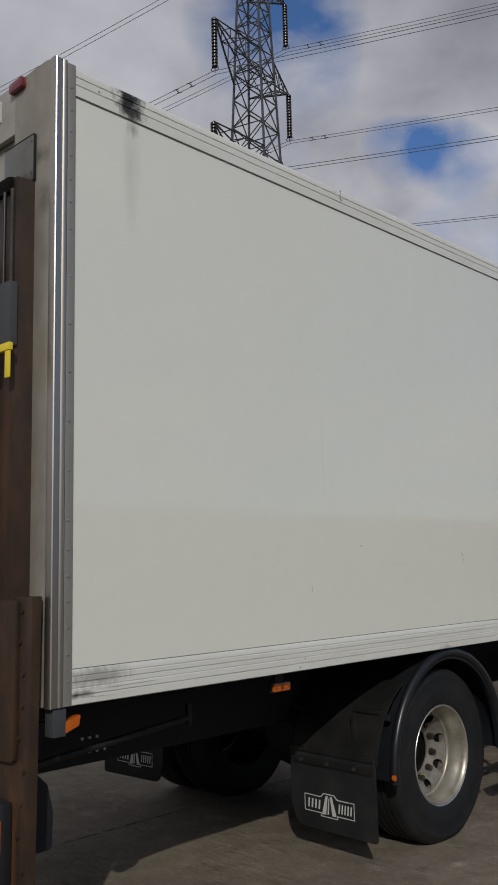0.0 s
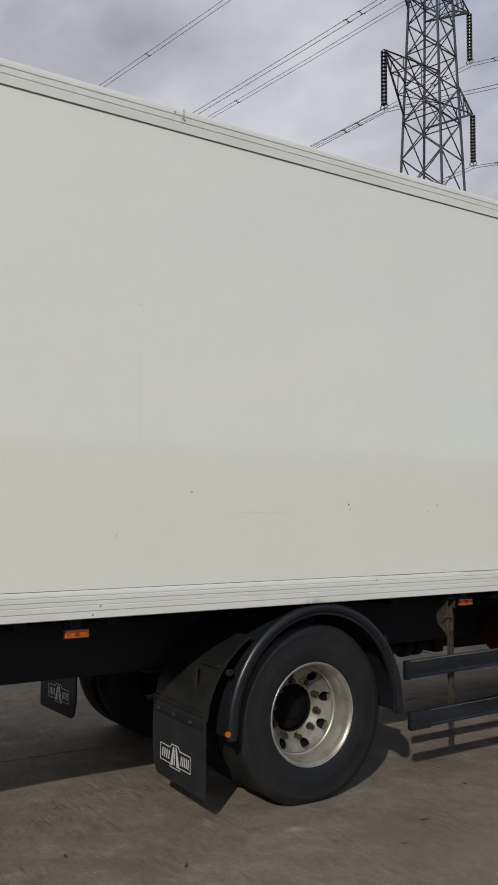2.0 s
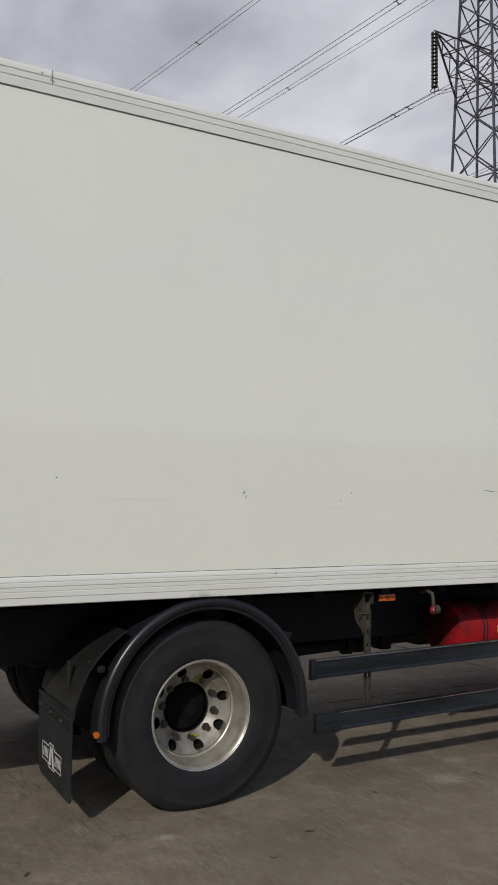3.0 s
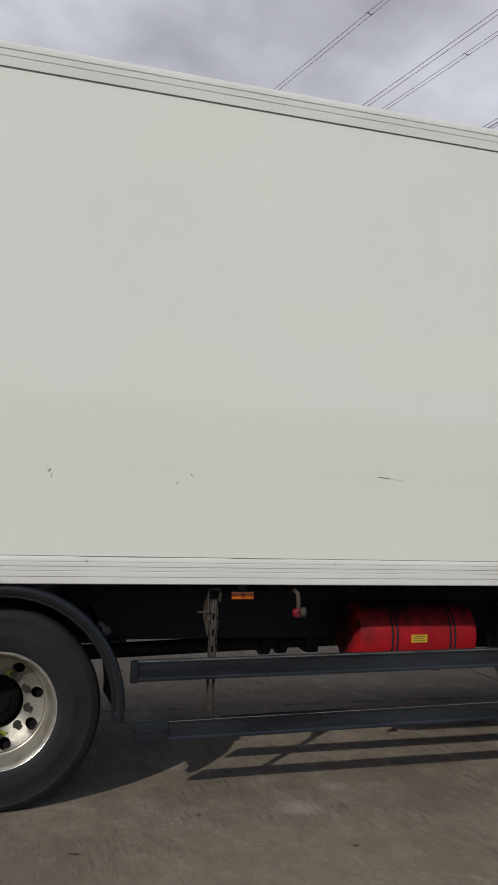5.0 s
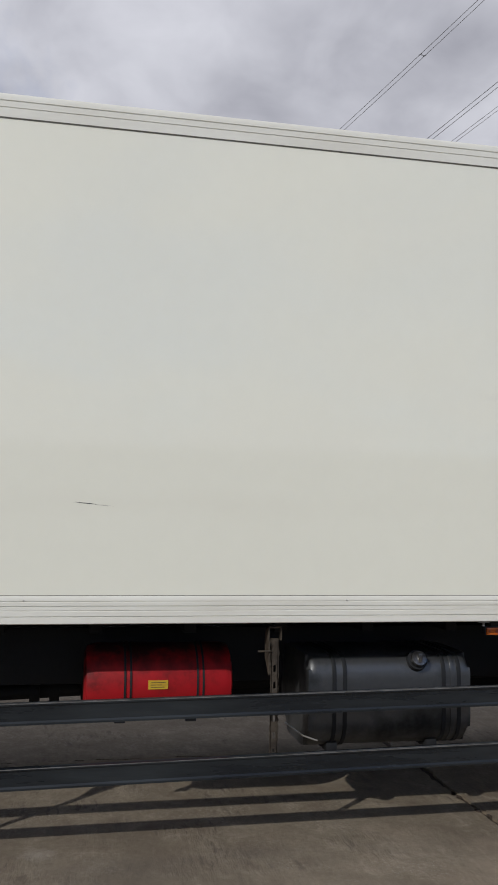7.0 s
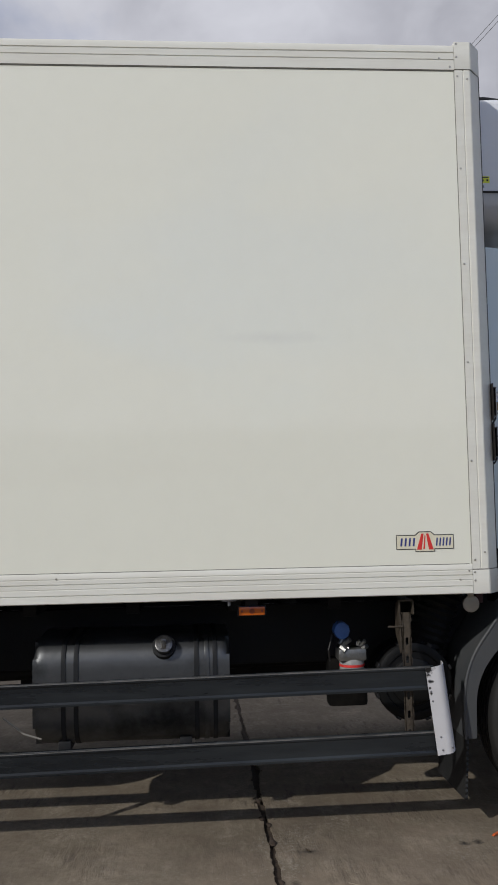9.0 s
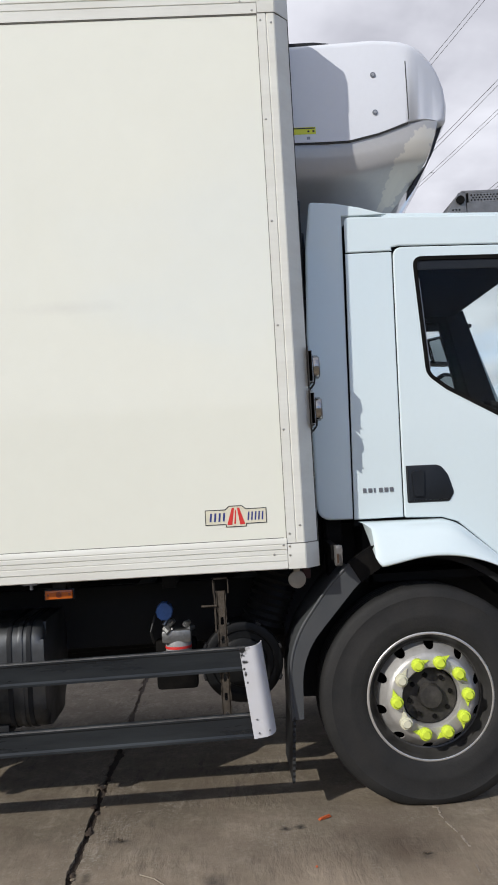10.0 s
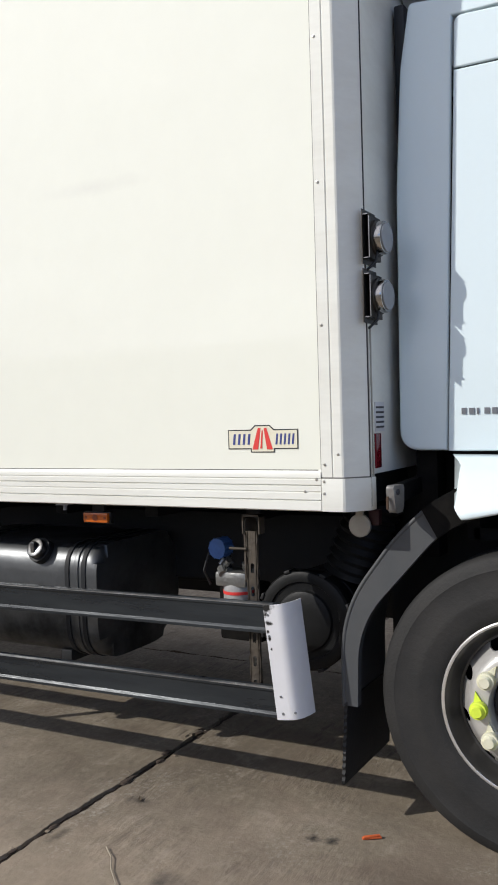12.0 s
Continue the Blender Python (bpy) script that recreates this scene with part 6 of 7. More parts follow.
# Roof light bar with perforated mesh.
M_bar = material("dull_grey_bar_metal", (0.22, 0.22, 0.22), 0.45, 0.6, grain=0.2, stain=0.4, stain_scale=12, stain_colour=(0.06, 0.058, 0.055))
rb = box((-1.95, 9.06, 2.828), (-0.50, 9.50, 2.848), 0.004)
rb = prism([(9.155, 2.985), (9.165, 3.0), (9.52, 3.0), (9.52, 2.985)], -1.95, -0.50, "x", 0.003, bm=rb)
bar = part("roof_bar", rb, M_bar, lorry, "grey roof light bar with perforated mesh")
for x in (-0.50, -1.93):
    cells = [circle(9.115 + 0.017 * i + 0.0085 * (j % 2), 2.868 + 0.016 * j, 0.0058, 6) for j in range(3) for i in range(4 - j // 2)]
    part("end_mesh", plate([(9.055, 2.846), (9.148, 2.99), (9.185, 2.99), (9.185, 2.846)], cells, lambda u, v, w: (x - w, u, v), 0.004), M_bar, bar, "perforated slanted end")
    cells = [circle(9.215 + 0.017 * i + 0.0085 * (j % 2), 2.948 + 0.013 * j, 0.0052, 6) for j in range(3) for i in range(17)]
    part("side_mesh", plate([(9.20, 2.936), (9.52, 2.936), (9.52, 2.985), (9.20, 2.985)], cells, lambda u, v, w: (x - w, u, v), 0.004), M_bar, bar, "perforated strip")
    part("side_plate", box((x - 0.006, 9.19, 2.848), (x - 0.001, 9.52, 2.936)), M_bar, bar)
    part("bar_bolt", rod((x - 0.004, 9.155, 2.95), (x + 0.012, 9.155, 2.95), 0.022, n=14), M_hub, bar)
bar.matrix_basis = Matrix.Translation((0, 0.024, -0.008))
part("slanted_face", plate([(-1.92, 0.0), (-0.51, 0.0), (-0.51, 1.0), (-1.92, 1.0)], [], lambda u, v, w: (u, 9.060 + 0.09 * v + w, 2.848 + 0.14 * v), 0.004), M_bar, bar)

# ---- refrigeration unit on the front wall ----
LOW = [(8.292, 3.230), (8.47, 3.227), (8.60, 3.230), (8.74, 3.262), (8.88, 3.312), (9.00, 3.336), (9.06, 3.338), (9.088, 3.36), (9.098, 3.44)]
HIGH = [(8.292, 3.745), (8.58, 3.757), (8.74, 3.765), (8.86, 3.755), (8.95, 3.722), (9.015, 3.665), (9.06, 3.595), (9.088, 3.52), (9.098, 3.44)]


def along(chain, y):
    for (y0, z0), (y1, z1) in zip(chain, chain[1:]):
        if y <= y1:
            return z0 + (z1 - z0) * (y - y0) / (y1 - y0)
    return chain[-1][1]


X0, X1 = -2.135, -0.365


def nose(y):
    """The unit's front bows a little further out than its side lines."""
    return y + 0.085 * max(0.0, y - 8.62)


COVER_Y = [8.292, 8.40, 8.50, 8.60, 8.67, 8.74, 8.81, 8.87, 8.92, 8.96, 9.0, 9.03, 9.055, 9.075, 9.088, 9.098]
own = bmesh.new()
rings = []
for x, k in ((X1, 0.0), (X1 - 0.006, 0.35), (X1 - 0.018, 0.62), (X1 - 0.04, 0.85), (X1 - 0.09, 1.0), (X1 - 0.35, 1.35), (-1.25, 1.5), (X0 + 0.35, 1.35), (X0 + 0.09, 1.0), (X0 + 0.04, 0.85), (X0 + 0.018, 0.62), (X0 + 0.006, 0.35), (X0, 0.0)):
    ring = []
    for y, z in [(y, along(LOW, y)) for y in COVER_Y] + [(y, along(HIGH, y)) for y in COVER_Y[-2::-1]]:
        top_k = max(0.0, (z - 3.55) / 0.2)
        nose_k = max(0.0, (y - 8.85) / 0.25)
        yy = y - 0.055 * (1 - min(k, 1.0)) * min(1, nose_k * 1.6) + 0.05 * max(0, k - 1.0) * min(1, nose_k)
        zz = z - 0.05 * (1 - min(k, 1.0)) * min(1, top_k)
        turn_in = 0.085 * max(0.0, (y - 8.90) / 0.2) ** 2 * max(0.0, 1 - max(0, k - 0.8) * 2)
        ring.append(own.verts.new((x - turn_in if x > -1.25 else x + turn_in, nose(yy), zz)))
    rings.append(ring)
n = len(rings[0])
for a, b in zip(rings, rings[1:]):
    for i in range(n):
        own.faces.new((a[i], a[(i + 1) % n], b[(i + 1) % n], b[i]))
for ring in (rings[0], rings[-1]):
    for i in range(len(COVER_Y) - 1):
        own.faces.new(list(dict.fromkeys((ring[i], ring[i + 1], ring[n - 2 - i], ring[n - 1 - i]))))
fridge = part("fridge_unit", own, M_cowl, lorry, "white refrigeration unit with grey lower cowl", sharp=50)
low_side = [(8.292, 3.224), (8.47, 3.221), (8.60, 3.224), (8.74, 3.256), (8.88, 3.306), (8.97, 3.326), (9.03, 3.328)]
# Each level: share of the drop, inset of the side, y of the ridge, y of the front at the middle.
LEVELS = [(0.0, 0.0, 9.03, 9.09), (0.15, 0.004, 9.01, 9.075), (0.30, 0.018, 8.985, 9.05), (0.38, 0.045, 8.965, 9.03), (0.45, 0.10, 8.94, 9.01), (0.60, 0.21, 8.885, 8.955), (0.80, 0.28, 8.80, 8.88), (1.0, 0.31, 8.70, 8.80)]
own = bmesh.new()
rings = []
for f, inn, y_ridge, y_mid in LEVELS:
    half = []
    for y, z in low_side:
        tuck = 0.085 * max(0.0, (y - 8.90) / 0.2) ** 2 * (1 - f)
        half.append((X1 - 0.012 - inn - tuck, 8.292 + (y - 8.292) * (y_ridge - 8.292) / (9.03 - 8.292), z + (2.80 - z) * f))
    for u in (0.12, 0.45, 1.0):
        x = half[6][0] + (-1.25 - half[6][0]) * u
        half.append((x, y_ridge + (y_mid - y_ridge) * (1 - (1 - u) ** 2), half[6][2]))
    ring = half + [(-2.5 - x, y, z) for x, y, z in half[-2::-1]]
    rings.append([own.verts.new((x, nose(y), z)) for x, y, z in ring])
n = len(rings[0])
for a, b in zip(rings, rings[1:]):
    for i in range(n):
        own.faces.new((a[i], a[(i + 1) % n], b[(i + 1) % n], b[i]))
own.faces.new(rings[0][::-1])
own.faces.new(rings[-1])
part("lower_cowl", own, M_under, fridge, "glossy grey lower cowl with pale sloping patches", sharp=40)
part("cowl_joint", prism([(nose(y), z + 0.007) for y, z in low_side[:5]] + [(nose(y), z - 0.002) for y, z in low_side[:5][::-1]], X0 + 0.004, X1 - 0.0035, "x"), M_groove, fridge, "dark joint line")
part("nose_grille", prism([(nose(y), z) for y, z in ((9.055, 3.33), (9.075, 3.345), (9.02, 3.20), (8.93, 3.03), (8.91, 3.03), (8.99, 3.19))], -1.9, -0.52, "x"), M_ink, fridge, "dark air slot")
for z in (3.56, 3.367):
    bo = part("cover_bolt", rod((X1 - 0.004, 8.737, z), (X1 + 0.004, 8.737, z), 0.014, n=12), M_badge, fridge)
    part("bolt_head", rod((X1 + 0.003, 8.737, z), (X1 + 0.007, 8.737, z), 0.008, n=6), M_steel, fridge)
part("cover_seam", box((X1 - 0.003, 8.903, 3.325), (X1 + 0.0015, 8.907, 3.625)), M_groove, fridge, "thin dark seam")
part("warning_label", box((X1 - 0.002, 8.300, 3.270), (X1 + 0.0012, 8.432, 3.306)), M_yellowgreen, fridge, "yellow warning label with dark bars")
part("print_bar", box((X1, 8.305, 3.297), (X1 + 0.002, 8.427, 3.303)), M_ink, fridge)
for y in (8.39, 8.415):
    part("print_bar", box((X1, y, 3.279), (X1 + 0.002, y + 0.01, 3.289)), M_ink, fridge)
part("warning_mark", box((X1 - 0.001, 8.385, 3.243), (X1 + 0.001, 8.402, 3.257)), M_badge, fridge)
part("top_grille", prism([(8.30, 3.768), (8.30, 3.785), (8.46, 3.788), (8.54, 3.778)], -2.0, -0.46, "x"), M_chassis, fridge, "black mesh on top")
for k in range(5):
    x = -0.55 - 0.12 * k
    part("unit_hose", tube([(x, 8.34, 2.82), (x - 0.02, 8.35, 2.5), (x + 0.03, 8.34, 2.1), (x, 8.35, 1.5), (x, 8.34, 1.1)], 0.020), M_hose, fridge)
part("hose_cover", box((-0.62, 8.295, 2.45), (-0.40, 8.335, 2.95), 0.01), M_black, fridge, "black hose cover")

# Twin work lamps on the box front, each in a steel channel that straddles the corner seam.
for zc in (2.062, 1.866):
    br = box((-0.165, 8.2905, zc - 0.090), (-0.042, 8.2935, zc + 0.090))
    br = box((-0.165, 8.294, zc + 0.070), (-0.048, 8.311, zc + 0.073), 0, br)
    br = box((-0.165, 8.294, zc - 0.073), (-0.048, 8.311, zc - 0.070), 0, br)
    br = box((-0.165, 8.3075, zc - 0.073), (-0.058, 8.311, zc + 0.073), 0, br)
    br = box((-0.168, 8.2905, zc - 0.073), (-0.165, 8.311, zc + 0.073), 0, br)
    wk = part("work_lamp", br, M_bracket, lorry, "round chrome work lamp in a brown steel bracket")
    part("bracket_edge", box((-0.0595, 8.3105, zc - 0.073), (-0.0565, 8.3125, zc + 0.073)), M_chrome, wk)
    for z in (zc + 0.0705, zc - 0.0725):
        part("bracket_edge", box((-0.049, 8.294, z), (-0.0465, 8.311, z + 0.0025)), M_chrome, wk)
    ax_ = Vector((0.05, 1.0, 0)).normalized()
    c0 = Vector((-0.130, 8.311, zc + 0.002))
    part("lamp_rear", rod(c0 - ax_ * 0.003, c0 + ax_ * 0.010, 0.062, n=28, bevel=0.005), M_bracket, wk, "dark rear ring")
    part("lamp_body", rod(c0, c0 + ax_ * 0.036, 0.056, n=32, bevel=0.008), M_chrome, wk, "chrome lamp rim")
    part("lamp_lens", rod(c0 + ax_ * 0.035, c0 + ax_ * 0.040, 0.048, n=28), M_lens, wk, "grey ribbed lens")
    part("lamp_cable", tube([c0 + Vector((0.03, 0.012, -0.052)), c0 + Vector((0.032, 0.008, -0.080)), c0 + Vector((0.045, -0.008, -0.100)), c0 + Vector((0.048, -0.020, -0.110))], 0.0045), M_hose, wk)
for x, z0, z1 in ((-0.076, 1.16, 1.765), (-0.101, 1.16, 1.765)):
    part("conduit", rod((x, 8.290, z0), (x, 8.290, z1), 0.0035, n=8), M_frame, lorry, "thin grey conduit")
part("front_reflector", box((-0.184, 8.2815, 1.285), (-0.133, 8.290, 1.404), 0.002), M_redlens, lorry, "red reflector strip")
nt_ = part("data_plate", box((-0.226, 8.2815, 1.410), (-0.140, 8.287, 1.512), 0.001), M_white, lorry, "small plate with print bars")
for k in range(5):
    part("print_bar", box((-0.220, 8.286, 1.422 + 0.017 * k), (-0.146, 8.2885, 1.429 + 0.017 * k)), M_ink, nt_)

# ---- rear frame and tail lift ----
part("rear_wall", box((FAR + 0.03, REAR + 0.02, BOX_B), (-0.06, REAR + 0.06, BOX_T)), M_frame, lorry, "grey rear frame")
part("rear_frame_post", prism([(-0.03, -0.084), (-0.03, -0.07), (-0.30, -0.07), (-0.30, -0.092), (-0.05, -0.092)], 1.15, 3.84, "z"), M_post, lorry, "grey stained rear door post")
part("rear_frame_post", box((-2.48, -0.09, 1.15), (-2.2, -0.06, 3.84)), M_frame, lorry)
part("rear_header", box((-2.2, -0.09, 3.6), (-0.30, -0.06, 3.84), 0.004), M_frame, lorry)
part("rear_top_lamp", box((-0.32, -0.118, 3.785), (-0.21, -0.085, 3.832), 0.010), M_redlens, lorry, "red rear top lamp")
part("number_bar", box((-0.62, -0.096, 3.70), (-0.42, -0.09, 3.80)), M_whiteprint, lorry)
cv = part("hinge_cover", box((-0.36, -0.106, 3.325), (-0.1225, -0.088, 3.53), 0.003), M_cover, lorry, "grey riveted hinge cover")
part("cover_edge", box((-0.36, -0.1075, 3.527), (-0.1240, -0.090, 3.532), 0.001), M_chassis, cv)
part("cover_edge", box((-0.1240, -0.1055, 3.323), (-0.1210, -0.088, 3.532), 0.001), M_chassis, cv)
for z in (3.355, 3.50):
    part("rivet", rod((-0.137, -0.107, z), (-0.137, -0.103, z), 0.006, n=8), M_ink, cv)
lift = part("tail_lift", prism([(-0.129, -0.092), (-0.145, -0.17), (-0.30, -0.17), (-0.30, -0.092)], 1.0, 3.325, "z", 0.003), M_rust, lorry, "rusty brown tail lift mast and platform")
part("lift_slide", rod((-0.140, -0.192, 2.85), (-0.140, -0.192, 3.26), 0.008, n=12), M_zinc, lift, "bare steel slide rod")
part("lift_slide", rod((-0.195, -0.195, 2.85), (-0.195, -0.195, 3.26), 0.008, n=12), M_bracket, lift)
part("lift_cap", box((-0.34, -0.19, 3.26), (-0.17, -0.10, 3.335), 0.02), M_hub, lift)
part("lift_plate", prism([(-0.60, 0.10), (-0.047, 0.10), (-0.016, 1.575), (-0.60, 1.575)], -0.15, -0.105, "y", 0.006), M_rust, lift, "rusty lower plate")
part("lift_plate_face", prism(rounded([(-0.10, 0.95), (-0.60, 0.92), (-0.60, 1.56), (-0.10, 1.56)], 0.02, 3), -0.175, -0.15, "y", 0.006), M_rust, lift)

lrng = random.Random(9)
for k in range(12):
    z = 0.2 + 0.12 * k
    xb = -0.075 + lrng.uniform(-0.02, 0.02)
    part("leg_bolt", rod((xb, -0.158, z), (xb, -0.14, z), 0.010, n=8), M_rust, lift)
part("lift_platform", box((-2.30, -0.26, 1.05), (-0.32, -0.19, 3.0), 0.01), M_rust, lift, "folded tail lift platform")
part("lift_block", box((-0.255, -0.205, 2.59), (-0.13, -0.165, 2.86), 0.006), M_guard, lift, "grey lift lock block")
yl = box((-0.235, -0.225, 2.592), (-0.118, -0.205, 2.625), 0.004)
yl = box((-0.155, -0.222, 2.48), (-0.122, -0.212, 2.592), 0.004, yl)
yl = box((-0.24, -0.222, 2.50), (-0.21, -0.212, 2.592), 0.004, yl)
bmesh.ops.translate(yl, vec=(0.025, 0, -0.035), verts=yl.verts)
part("lift_handle", yl, M_yellow, lift, "yellow lever")
part("tail_lamp", box((-0.34, -0.20, 0.50), (-0.13, -0.152, 0.80), 0.01), M_chassis, lift, "tail lamp cluster")
part("lens", box((-0.22, -0.215, 0.62), (-0.135, -0.195, 0.74), 0.006), M_amber, lift, "amber lens")
part("lens", box((-0.22, -0.215, 0.52), (-0.135, -0.195, 0.60), 0.006), M_redlens, lift, "red lens")
part("lift_ram", rod((-0.32, -0.02, 0.62), (-0.32, 0.05, 1.05), 0.05, n=16), M_chassis, lift)
part("ram_foot", prism(rounded([(-0.05, 0.58), (0.036, 0.58), (0.042, 0.72), (0.015, 0.83), (-0.05, 0.89)], [0.01, 0.012, 0.03, 0.04, 0.01], 4), -0.27, -0.15, "x", 0.008), M_chassis, lift, "black lift arm beside the leg")

# ---- litter ----
crng = random.Random(33)
chip_mesh = None
for k in range(16):
    x, y = crng.uniform(-0.9, 1.3), 7.17 + crng.uniform(-0.05, 0.05)
    s_ = crng.uniform(0.004, 0.010)
    if chip_mesh is None:
        cb = bmesh.new()
        bmesh.ops.create_icosphere(cb, subdivisions=1, radius=1.0)
        for v in cb.verts:
            v.co = v.co * crng.uniform(0.7, 1.15)
            v.co.z = v.co.z * 0.35
        bmesh.ops.translate(cb, vec=(0, 0, 0.30), verts=cb.verts)
        bmesh.ops.scale(cb, vec=(0.011, 0.011, 0.011), verts=cb.verts)
        chip = part("concrete_chip", cb, M_ground, None, at=(x, y, -0.001), sharp=10)
        chip_mesh = chip.data
    else:
        chip = put_mesh("concrete_chip", chip_mesh, None, at=(x, y, -0.001), turn=Matrix.Rotation(crng.uniform(0, 6), 4, "Z") @ Matrix.Scale(s_ / 0.011, 4))
    tagged(chip, "small broken concrete chip beside the slab joint", "stone", "chips along the joint")
drng = random.Random(21)
M_crumb = material("pale_concrete_crumbs", (0.31, 0.265, 0.215), 0.9, grain=0.5, grain_scale=90, stain=0.6, stain_scale=25, stain_colour=(0.10, 0.08, 0.06), bump=0.003)
for x, y, size in ((-0.115, 7.180, 0.030), (-0.444, 7.155, 0.026), (-0.352, 7.183, 0.020), (-0.709, 7.158, 0.026), (-0.16, 7.178, 0.018), (0.315, 7.178, 0.018), (0.52, 7.172, 0.018)):
    cl = bmesh.new()
    bmesh.ops.create_icosphere(cl, subdivisions=2, radius=size)
    for v in cl.verts:
        v.co *= drng.uniform(0.72, 1.2)
        v.co = Vector((v.co.x * 1.35, v.co.y * 0.62, max(v.co.z * 0.25, -0.002)))
    tagged(part("soil_clump", cl, M_joint, None, at=(x, y, 0.001), sharp=60), "dark brown crumbly soil clump in the slab joint", "soil", "soil clumps along the joint")
M_leaf = material("dead_brown_leaf", (0.07, 0.05, 0.03), 0.8, grain=0.4, grain_scale=80)
for x, y in ((0.124, 3.811), (0.45, 3.15), (0.646, 2.817), (0.30, 1.75), (0.62, 4.45), (0.0, 7.334), (0.343, 8.616), (0.70, 5.6), (-0.109, 1.311)):
    a, l_ = drng.uniform(0, 3.1), drng.uniform(0.014, 0.024)
    lf = bmesh.new()
    rim_ = [lf.verts.new((l_ * math.cos(k * 0.785) * (1.0 if k % 4 else 1.35), 0.4 * l_ * math.sin(k * 0.785), 0.003 + 0.006 * abs(math.cos(k * 0.785)))) for k in range(8)]
    mid_ = lf.verts.new((0, 0, 0.002))
    low_v = lf.verts.new((0, 0, 0.0))
    for k in range(8):
        lf.faces.new((rim_[k], rim_[(k + 1) % 8], mid_))
        lf.faces.new((rim_[(k + 1) % 8], rim_[k], low_v))
    lo = part("dead_leaf", lf, M_leaf, None, at=(x, y, 0.0))
    lo.rotation_euler = (0, 0, a)
    tagged(lo, "small curled dead leaf on concrete", "leaf", "fallen leaves")
lt = bmesh.new()
lt = box((-0.034, -0.007, 0.0), (0.034, 0.007, 0.006), 0.002, lt, turn=Matrix.Rotation(radians(122), 4, "Z"))
lt = box((-0.03, -0.006, 0.004), (0.03, 0.006, 0.011), 0.002, lt, turn=Matrix.Rotation(radians(130), 4, "Z"))
tagged(part("plastic_scrap", lt, M_litter, None, at=(-0.10, 8.25, 0.0)), "small broken orange plastic piece on concrete", "litter")
for points in (((-0.15, 8.754), (-0.06, 8.762), (0.0, 8.768)), ((0.03, 8.770), (0.11, 8.783), (0.16, 8.793)), ((0.19, 8.795), (0.31, 8.801)), ((0.47, 8.775), (0.55, 8.768))):
    for a, b in zip(points, points[1:]):
        one = ragged(a, b, 0.012, 0.0022)
        two = [(x, y + rng.uniform(0.003, 0.010)) for x, y in one]
        part("crack", prism(one + two[::-1], -0.004, 0.0018, "z"), M_crumb, ground, "pale crumbling crack")
for x, y in ((0.39, 8.16), (0.625, 8.175)):
    tagged(part("plastic_crumb", box((-0.005, -0.004, 0.0), (0.006, 0.004, 0.004), 0.001), M_litter, None, at=(x, y, 0.0)), "tiny orange plastic crumb on concrete", "litter")
tw = tube([(0.358, 7.454, 0.004), (0.41, 7.515, 0.007), (0.47, 7.56, 0.005), (0.53, 7.625, 0.006), (0.592, 7.673, 0.004)], 0.0022, n=6)
tagged(part("twig", tw, M_twig), "thin pale dry twig lying on concrete", "twig")

# Small fitting under the bottom rail.
sf = part("rail_fitting", box((-0.045, 6.955, 1.138), (-0.008, 7.02, 1.146), 0.002), M_badge, lorry, "small pale metal fitting under the bottom rail")
part("fitting_bolt", rod((-0.026, 6.99, 1.118), (-0.026, 6.99, 1.139), 0.008, n=8), M_badge, sf)

# ---- pylon and overhead lines ----
P0 = Vector(PYLON_AT)
ARM = Vector((math.cos(radians(PYLON_TURN)), math.sin(radians(PYLON_TURN)), 0))     # along the cross arms
LINE = Vector((-ARM.y, ARM.x, 0))                                                    # along the wires
TIERS = list(zip(PYLON_Z, PYLON_ARM))


def half(z):
    """Half the width of the tower's square body at a height."""
    return PYLON_HALF[0] + (PYLON_HALF[1] - PYLON_HALF[0]) * (z - PYLON_Z[0]) / (PYLON_Z[2] - PYLON_Z[0]) if z > 8 else 4.5


def body(a, b, z):
    h = half(z)
    return P0 + ARM * (a * h) + LINE * (b * h) + Vector((0, 0, z))


unit = rod((0, 0, -0.5), (0, 0, 0.5), 1.0, n=4)
unit_mesh = bpy.data.meshes.new("strut")
unit.to_mesh(unit_mesh)
unit.free()
unit_mesh.materials.append(M_galv)


def strut(name, owner, p, q, r):
    """One steel angle of the lattice from p to q."""
    turn = (q - p).to_track_quat("Z", "Y").to_matrix().to_4x4() @ Matrix.Diagonal((r, r, (q - p).length, 1))
    return put_mesh(name, unit_mesh, owner, at=(p + q) / 2, turn=turn)


pylon = thing("pylon", P0, "grey galvanised lattice electricity pylon with insulator strings", "pylon")
levels = [0.0, 6.0, 11.0, 15.0, 18.5]
z = 18.5
while z < PYLON_Z[2] + 7:
    z += half(z) * 1.75
    levels.append(z)
CORNERS = [(-1, -1), (1, -1), (1, 1), (-1, 1)]
for a, b in CORNERS:
    for z0, z1 in zip(levels, levels[1:]):
        strut("leg", pylon, body(a, b, z0), body(a, b, z1), 0.105)
for i in range(4):
    (a0, b0), (a1, b1) = CORNERS[i], CORNERS[(i + 1) % 4]
    for k, (z0, z1) in enumerate(zip(levels, levels[1:])):
        strut("brace", pylon, body(a0, b0, z0), body(a1, b1, z1), 0.06)
        strut("brace", pylon, body(a1, b1, z0), body(a0, b0, z1), 0.06)
        if k % 2 == 0:
            strut("brace", pylon, body(a0, b0, z0), body(a1, b1, z0), 0.055)

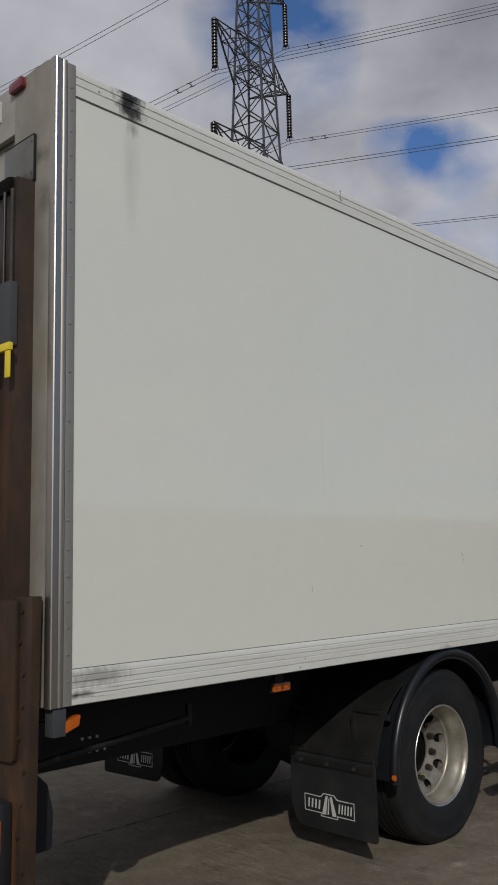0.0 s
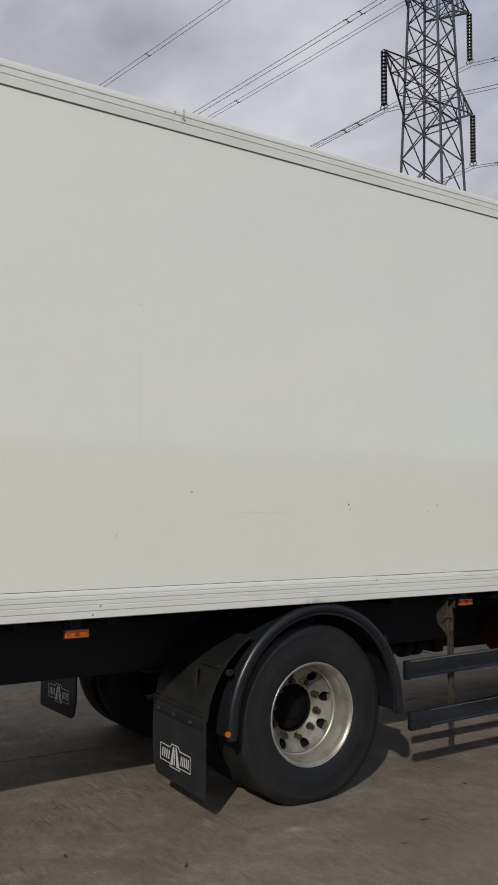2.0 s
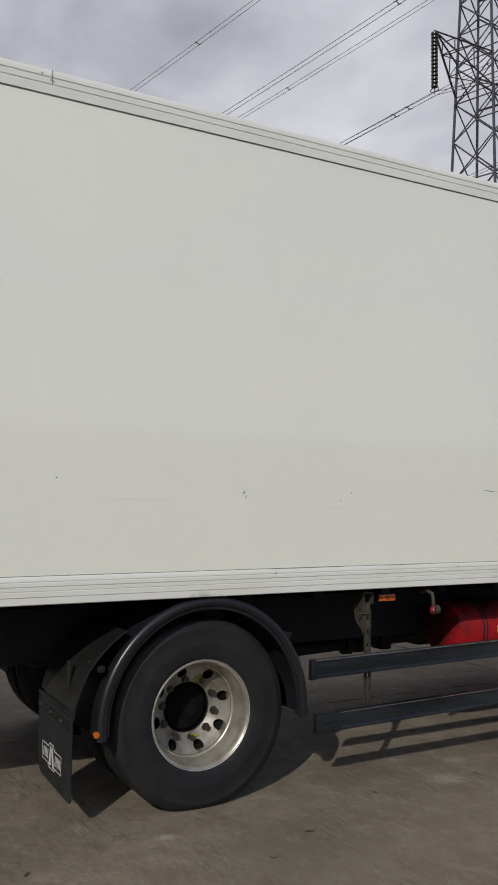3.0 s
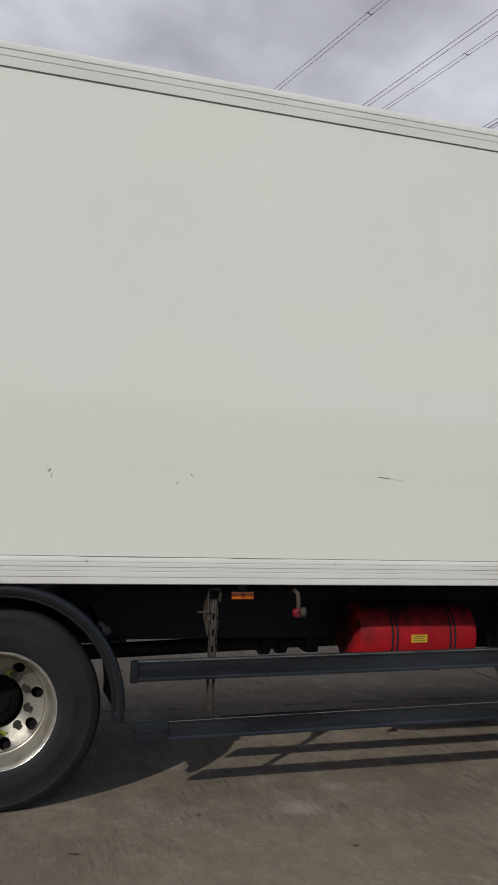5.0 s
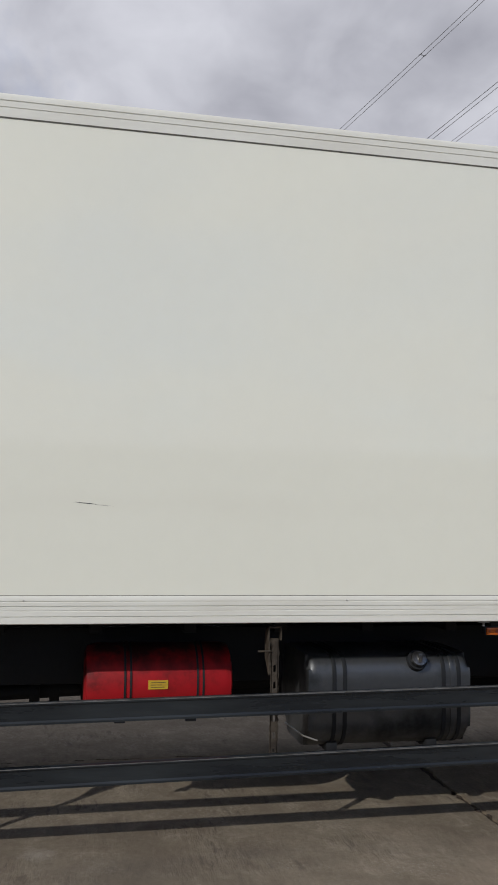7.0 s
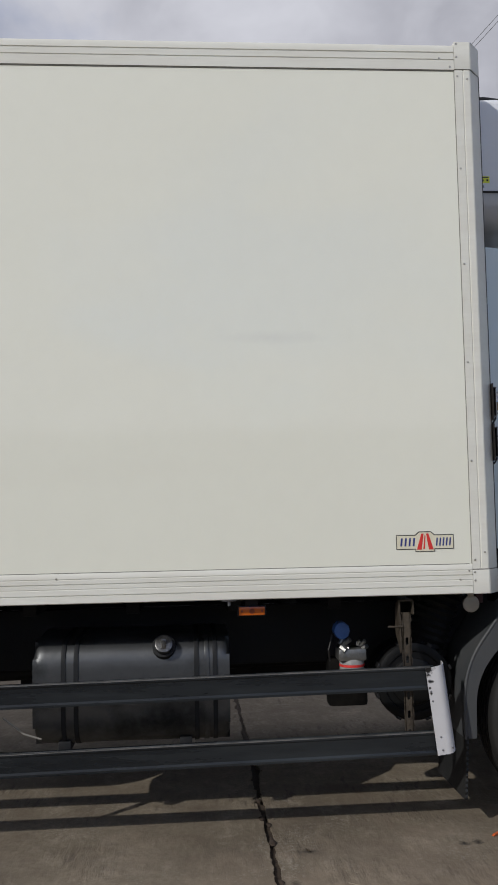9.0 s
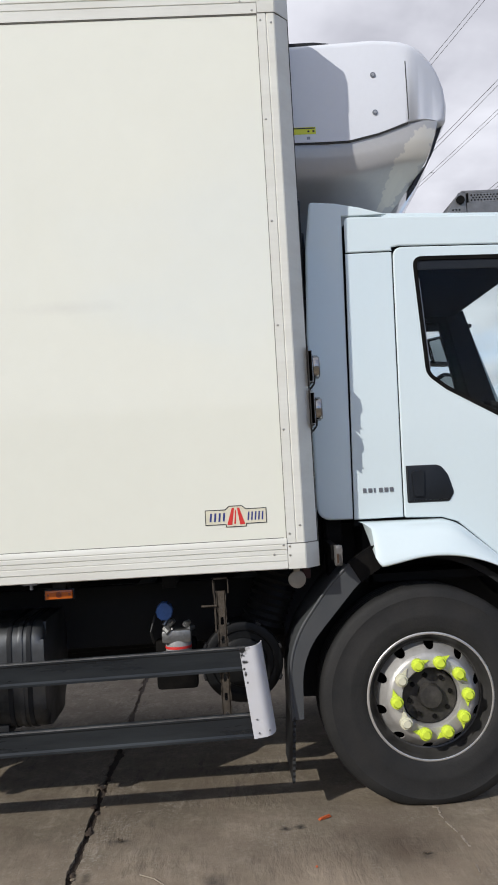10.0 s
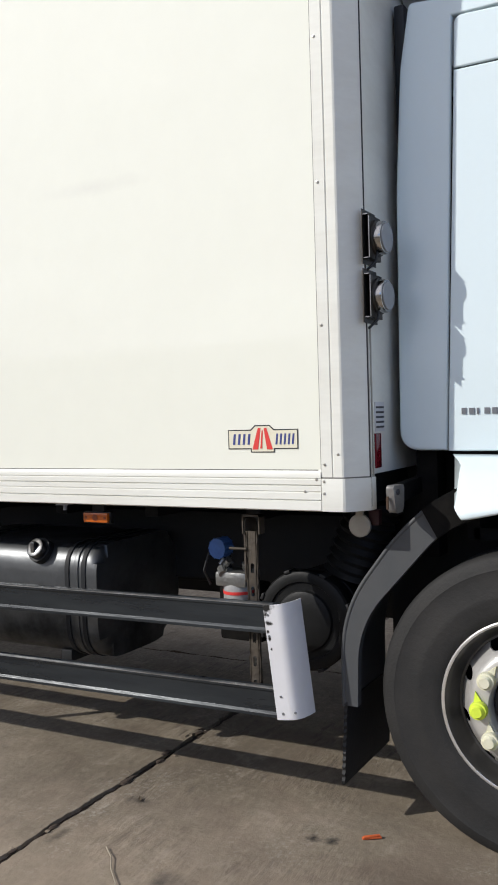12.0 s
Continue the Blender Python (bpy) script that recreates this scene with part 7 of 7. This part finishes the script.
ins = lathe([(0.03, 0.0), (0.03, -0.1), (0.06, -0.12)] + sum([[(0.24, -0.16 - PITCH * k), (0.24, -0.30 - PITCH * k), (0.05, -0.325 - PITCH * k), (0.05, -0.41 - PITCH * k)] for k in range(STRING_N)], []) + [(0.03, -0.3 - PITCH * STRING_N), (0.03, -0.5 - PITCH * STRING_N)], (0, 0, 0), n=12)
bmesh.ops.rotate(ins, matrix=Matrix.Rotation(radians(-90), 3, "Y"), verts=ins.verts)
STRING = 0.5 + PITCH * STRING_N
ring_pts = [(0.34 * math.cos(2 * math.pi * k / 12), 0, 0.16 * math.sin(2 * math.pi * k / 12)) for k in range(13)]
first = None
hang = []
for z, reach in TIERS:
    for s in (-1, 1):
        tip = P0 + ARM * (s * reach) + Vector((0, 0, z))
        arm = strut("cross_arm", pylon, body(s, -1, z - 2.6), tip, 0.085)
        for b in (-1, 1):
            up_ = body(s, b, z)
            lo_ = body(s, b, z - 2.6)
            strut("arm_strut", pylon, up_, tip, 0.075)
            if b == 1:
                strut("arm_strut", pylon, lo_, tip, 0.085)
            for t in (0.33, 0.66):
                strut("arm_strut", pylon, up_.lerp(tip, t), lo_.lerp(tip, t), 0.045)
                strut("arm_strut", pylon, up_.lerp(tip, t - 0.33), lo_.lerp(tip, t), 0.045)
        for t in (0.0, 0.33, 0.66):
            strut("arm_strut", pylon, body(s, -1, z).lerp(tip, t), body(s, 1, z).lerp(tip, t), 0.045)
            strut("arm_strut", pylon, body(s, -1, z - 2.6).lerp(tip, t), body(s, 1, z - 2.6).lerp(tip, t), 0.045)
            strut("arm_strut", pylon, body(s, -1, z - 2.6).lerp(tip, t), body(s, 1, z - 2.6).lerp(tip, min(t + 0.33, 0.97)), 0.04)
        if first is None:
            first = part("insulator", ins, M_insul, pylon, "brown insulator string", at=tip)
        else:
            put_mesh("insulator", first.data, pylon, at=tip)
        low_ = tip - Vector((0, 0, STRING))
        turnm = Matrix.Rotation(math.atan2(LINE.y, LINE.x), 4, "Z")
        part("grading_ring", tube([low_ + turnm @ Vector(p) + Vector((0, 0, 0.3)) for p in ring_pts], 0.035, n=6), M_galv, pylon)
        hang.append((low_, s, z))
wire_label = "thin aluminium overhead conductor between pylons"


def span(low_, way, length, drop, sag, off):
    pts = []
    n = 36
    for k in range(n + 1):
        t = (k / n) ** 1.6
        pts.append(low_ + way * (length * t) + off + Vector((0, 0, drop * t - sag * 4 * t * (1 - t))))
    return pts


FAR_WAY = (Matrix.Rotation(radians(FAR_BEND), 3, "Z") @ LINE).normalized()
for low_, s, z in hang:
    for way, drop, sag, length in ((FAR_WAY, FAR_DROP, FAR_SAG, 330.0), (-LINE, 0.0, NEAR_SAG, 330.0)):
        side_ = Vector((-way.y, way.x, 0)) * 0.25
        for off in (side_, -side_):
            w = part("power_line", tube(span(low_, way, length, drop, sag, off), 0.024, n=5), M_wire)
            tagged(w, wire_label, "power line", "overhead lines")
        for d in (2.2, 3.4, 26.0, 62.0, 100.0):
            k = d / length
            p = low_ + way * d + Vector((0, 0, drop * k - sag * 4 * k * (1 - k)))
            sp_ = rod(p - side_, p + side_, 0.035, n=6)
            for q in (-1, 1):
                sp_ = rod(p + q * side_ - way * 0.22, p + q * side_ + way * 0.2, 0.045, sp_, n=6)
            tagged(part("line_spacer", sp_, M_wire), "small clamp spacing two overhead conductors", "line spacer", "line spacers")
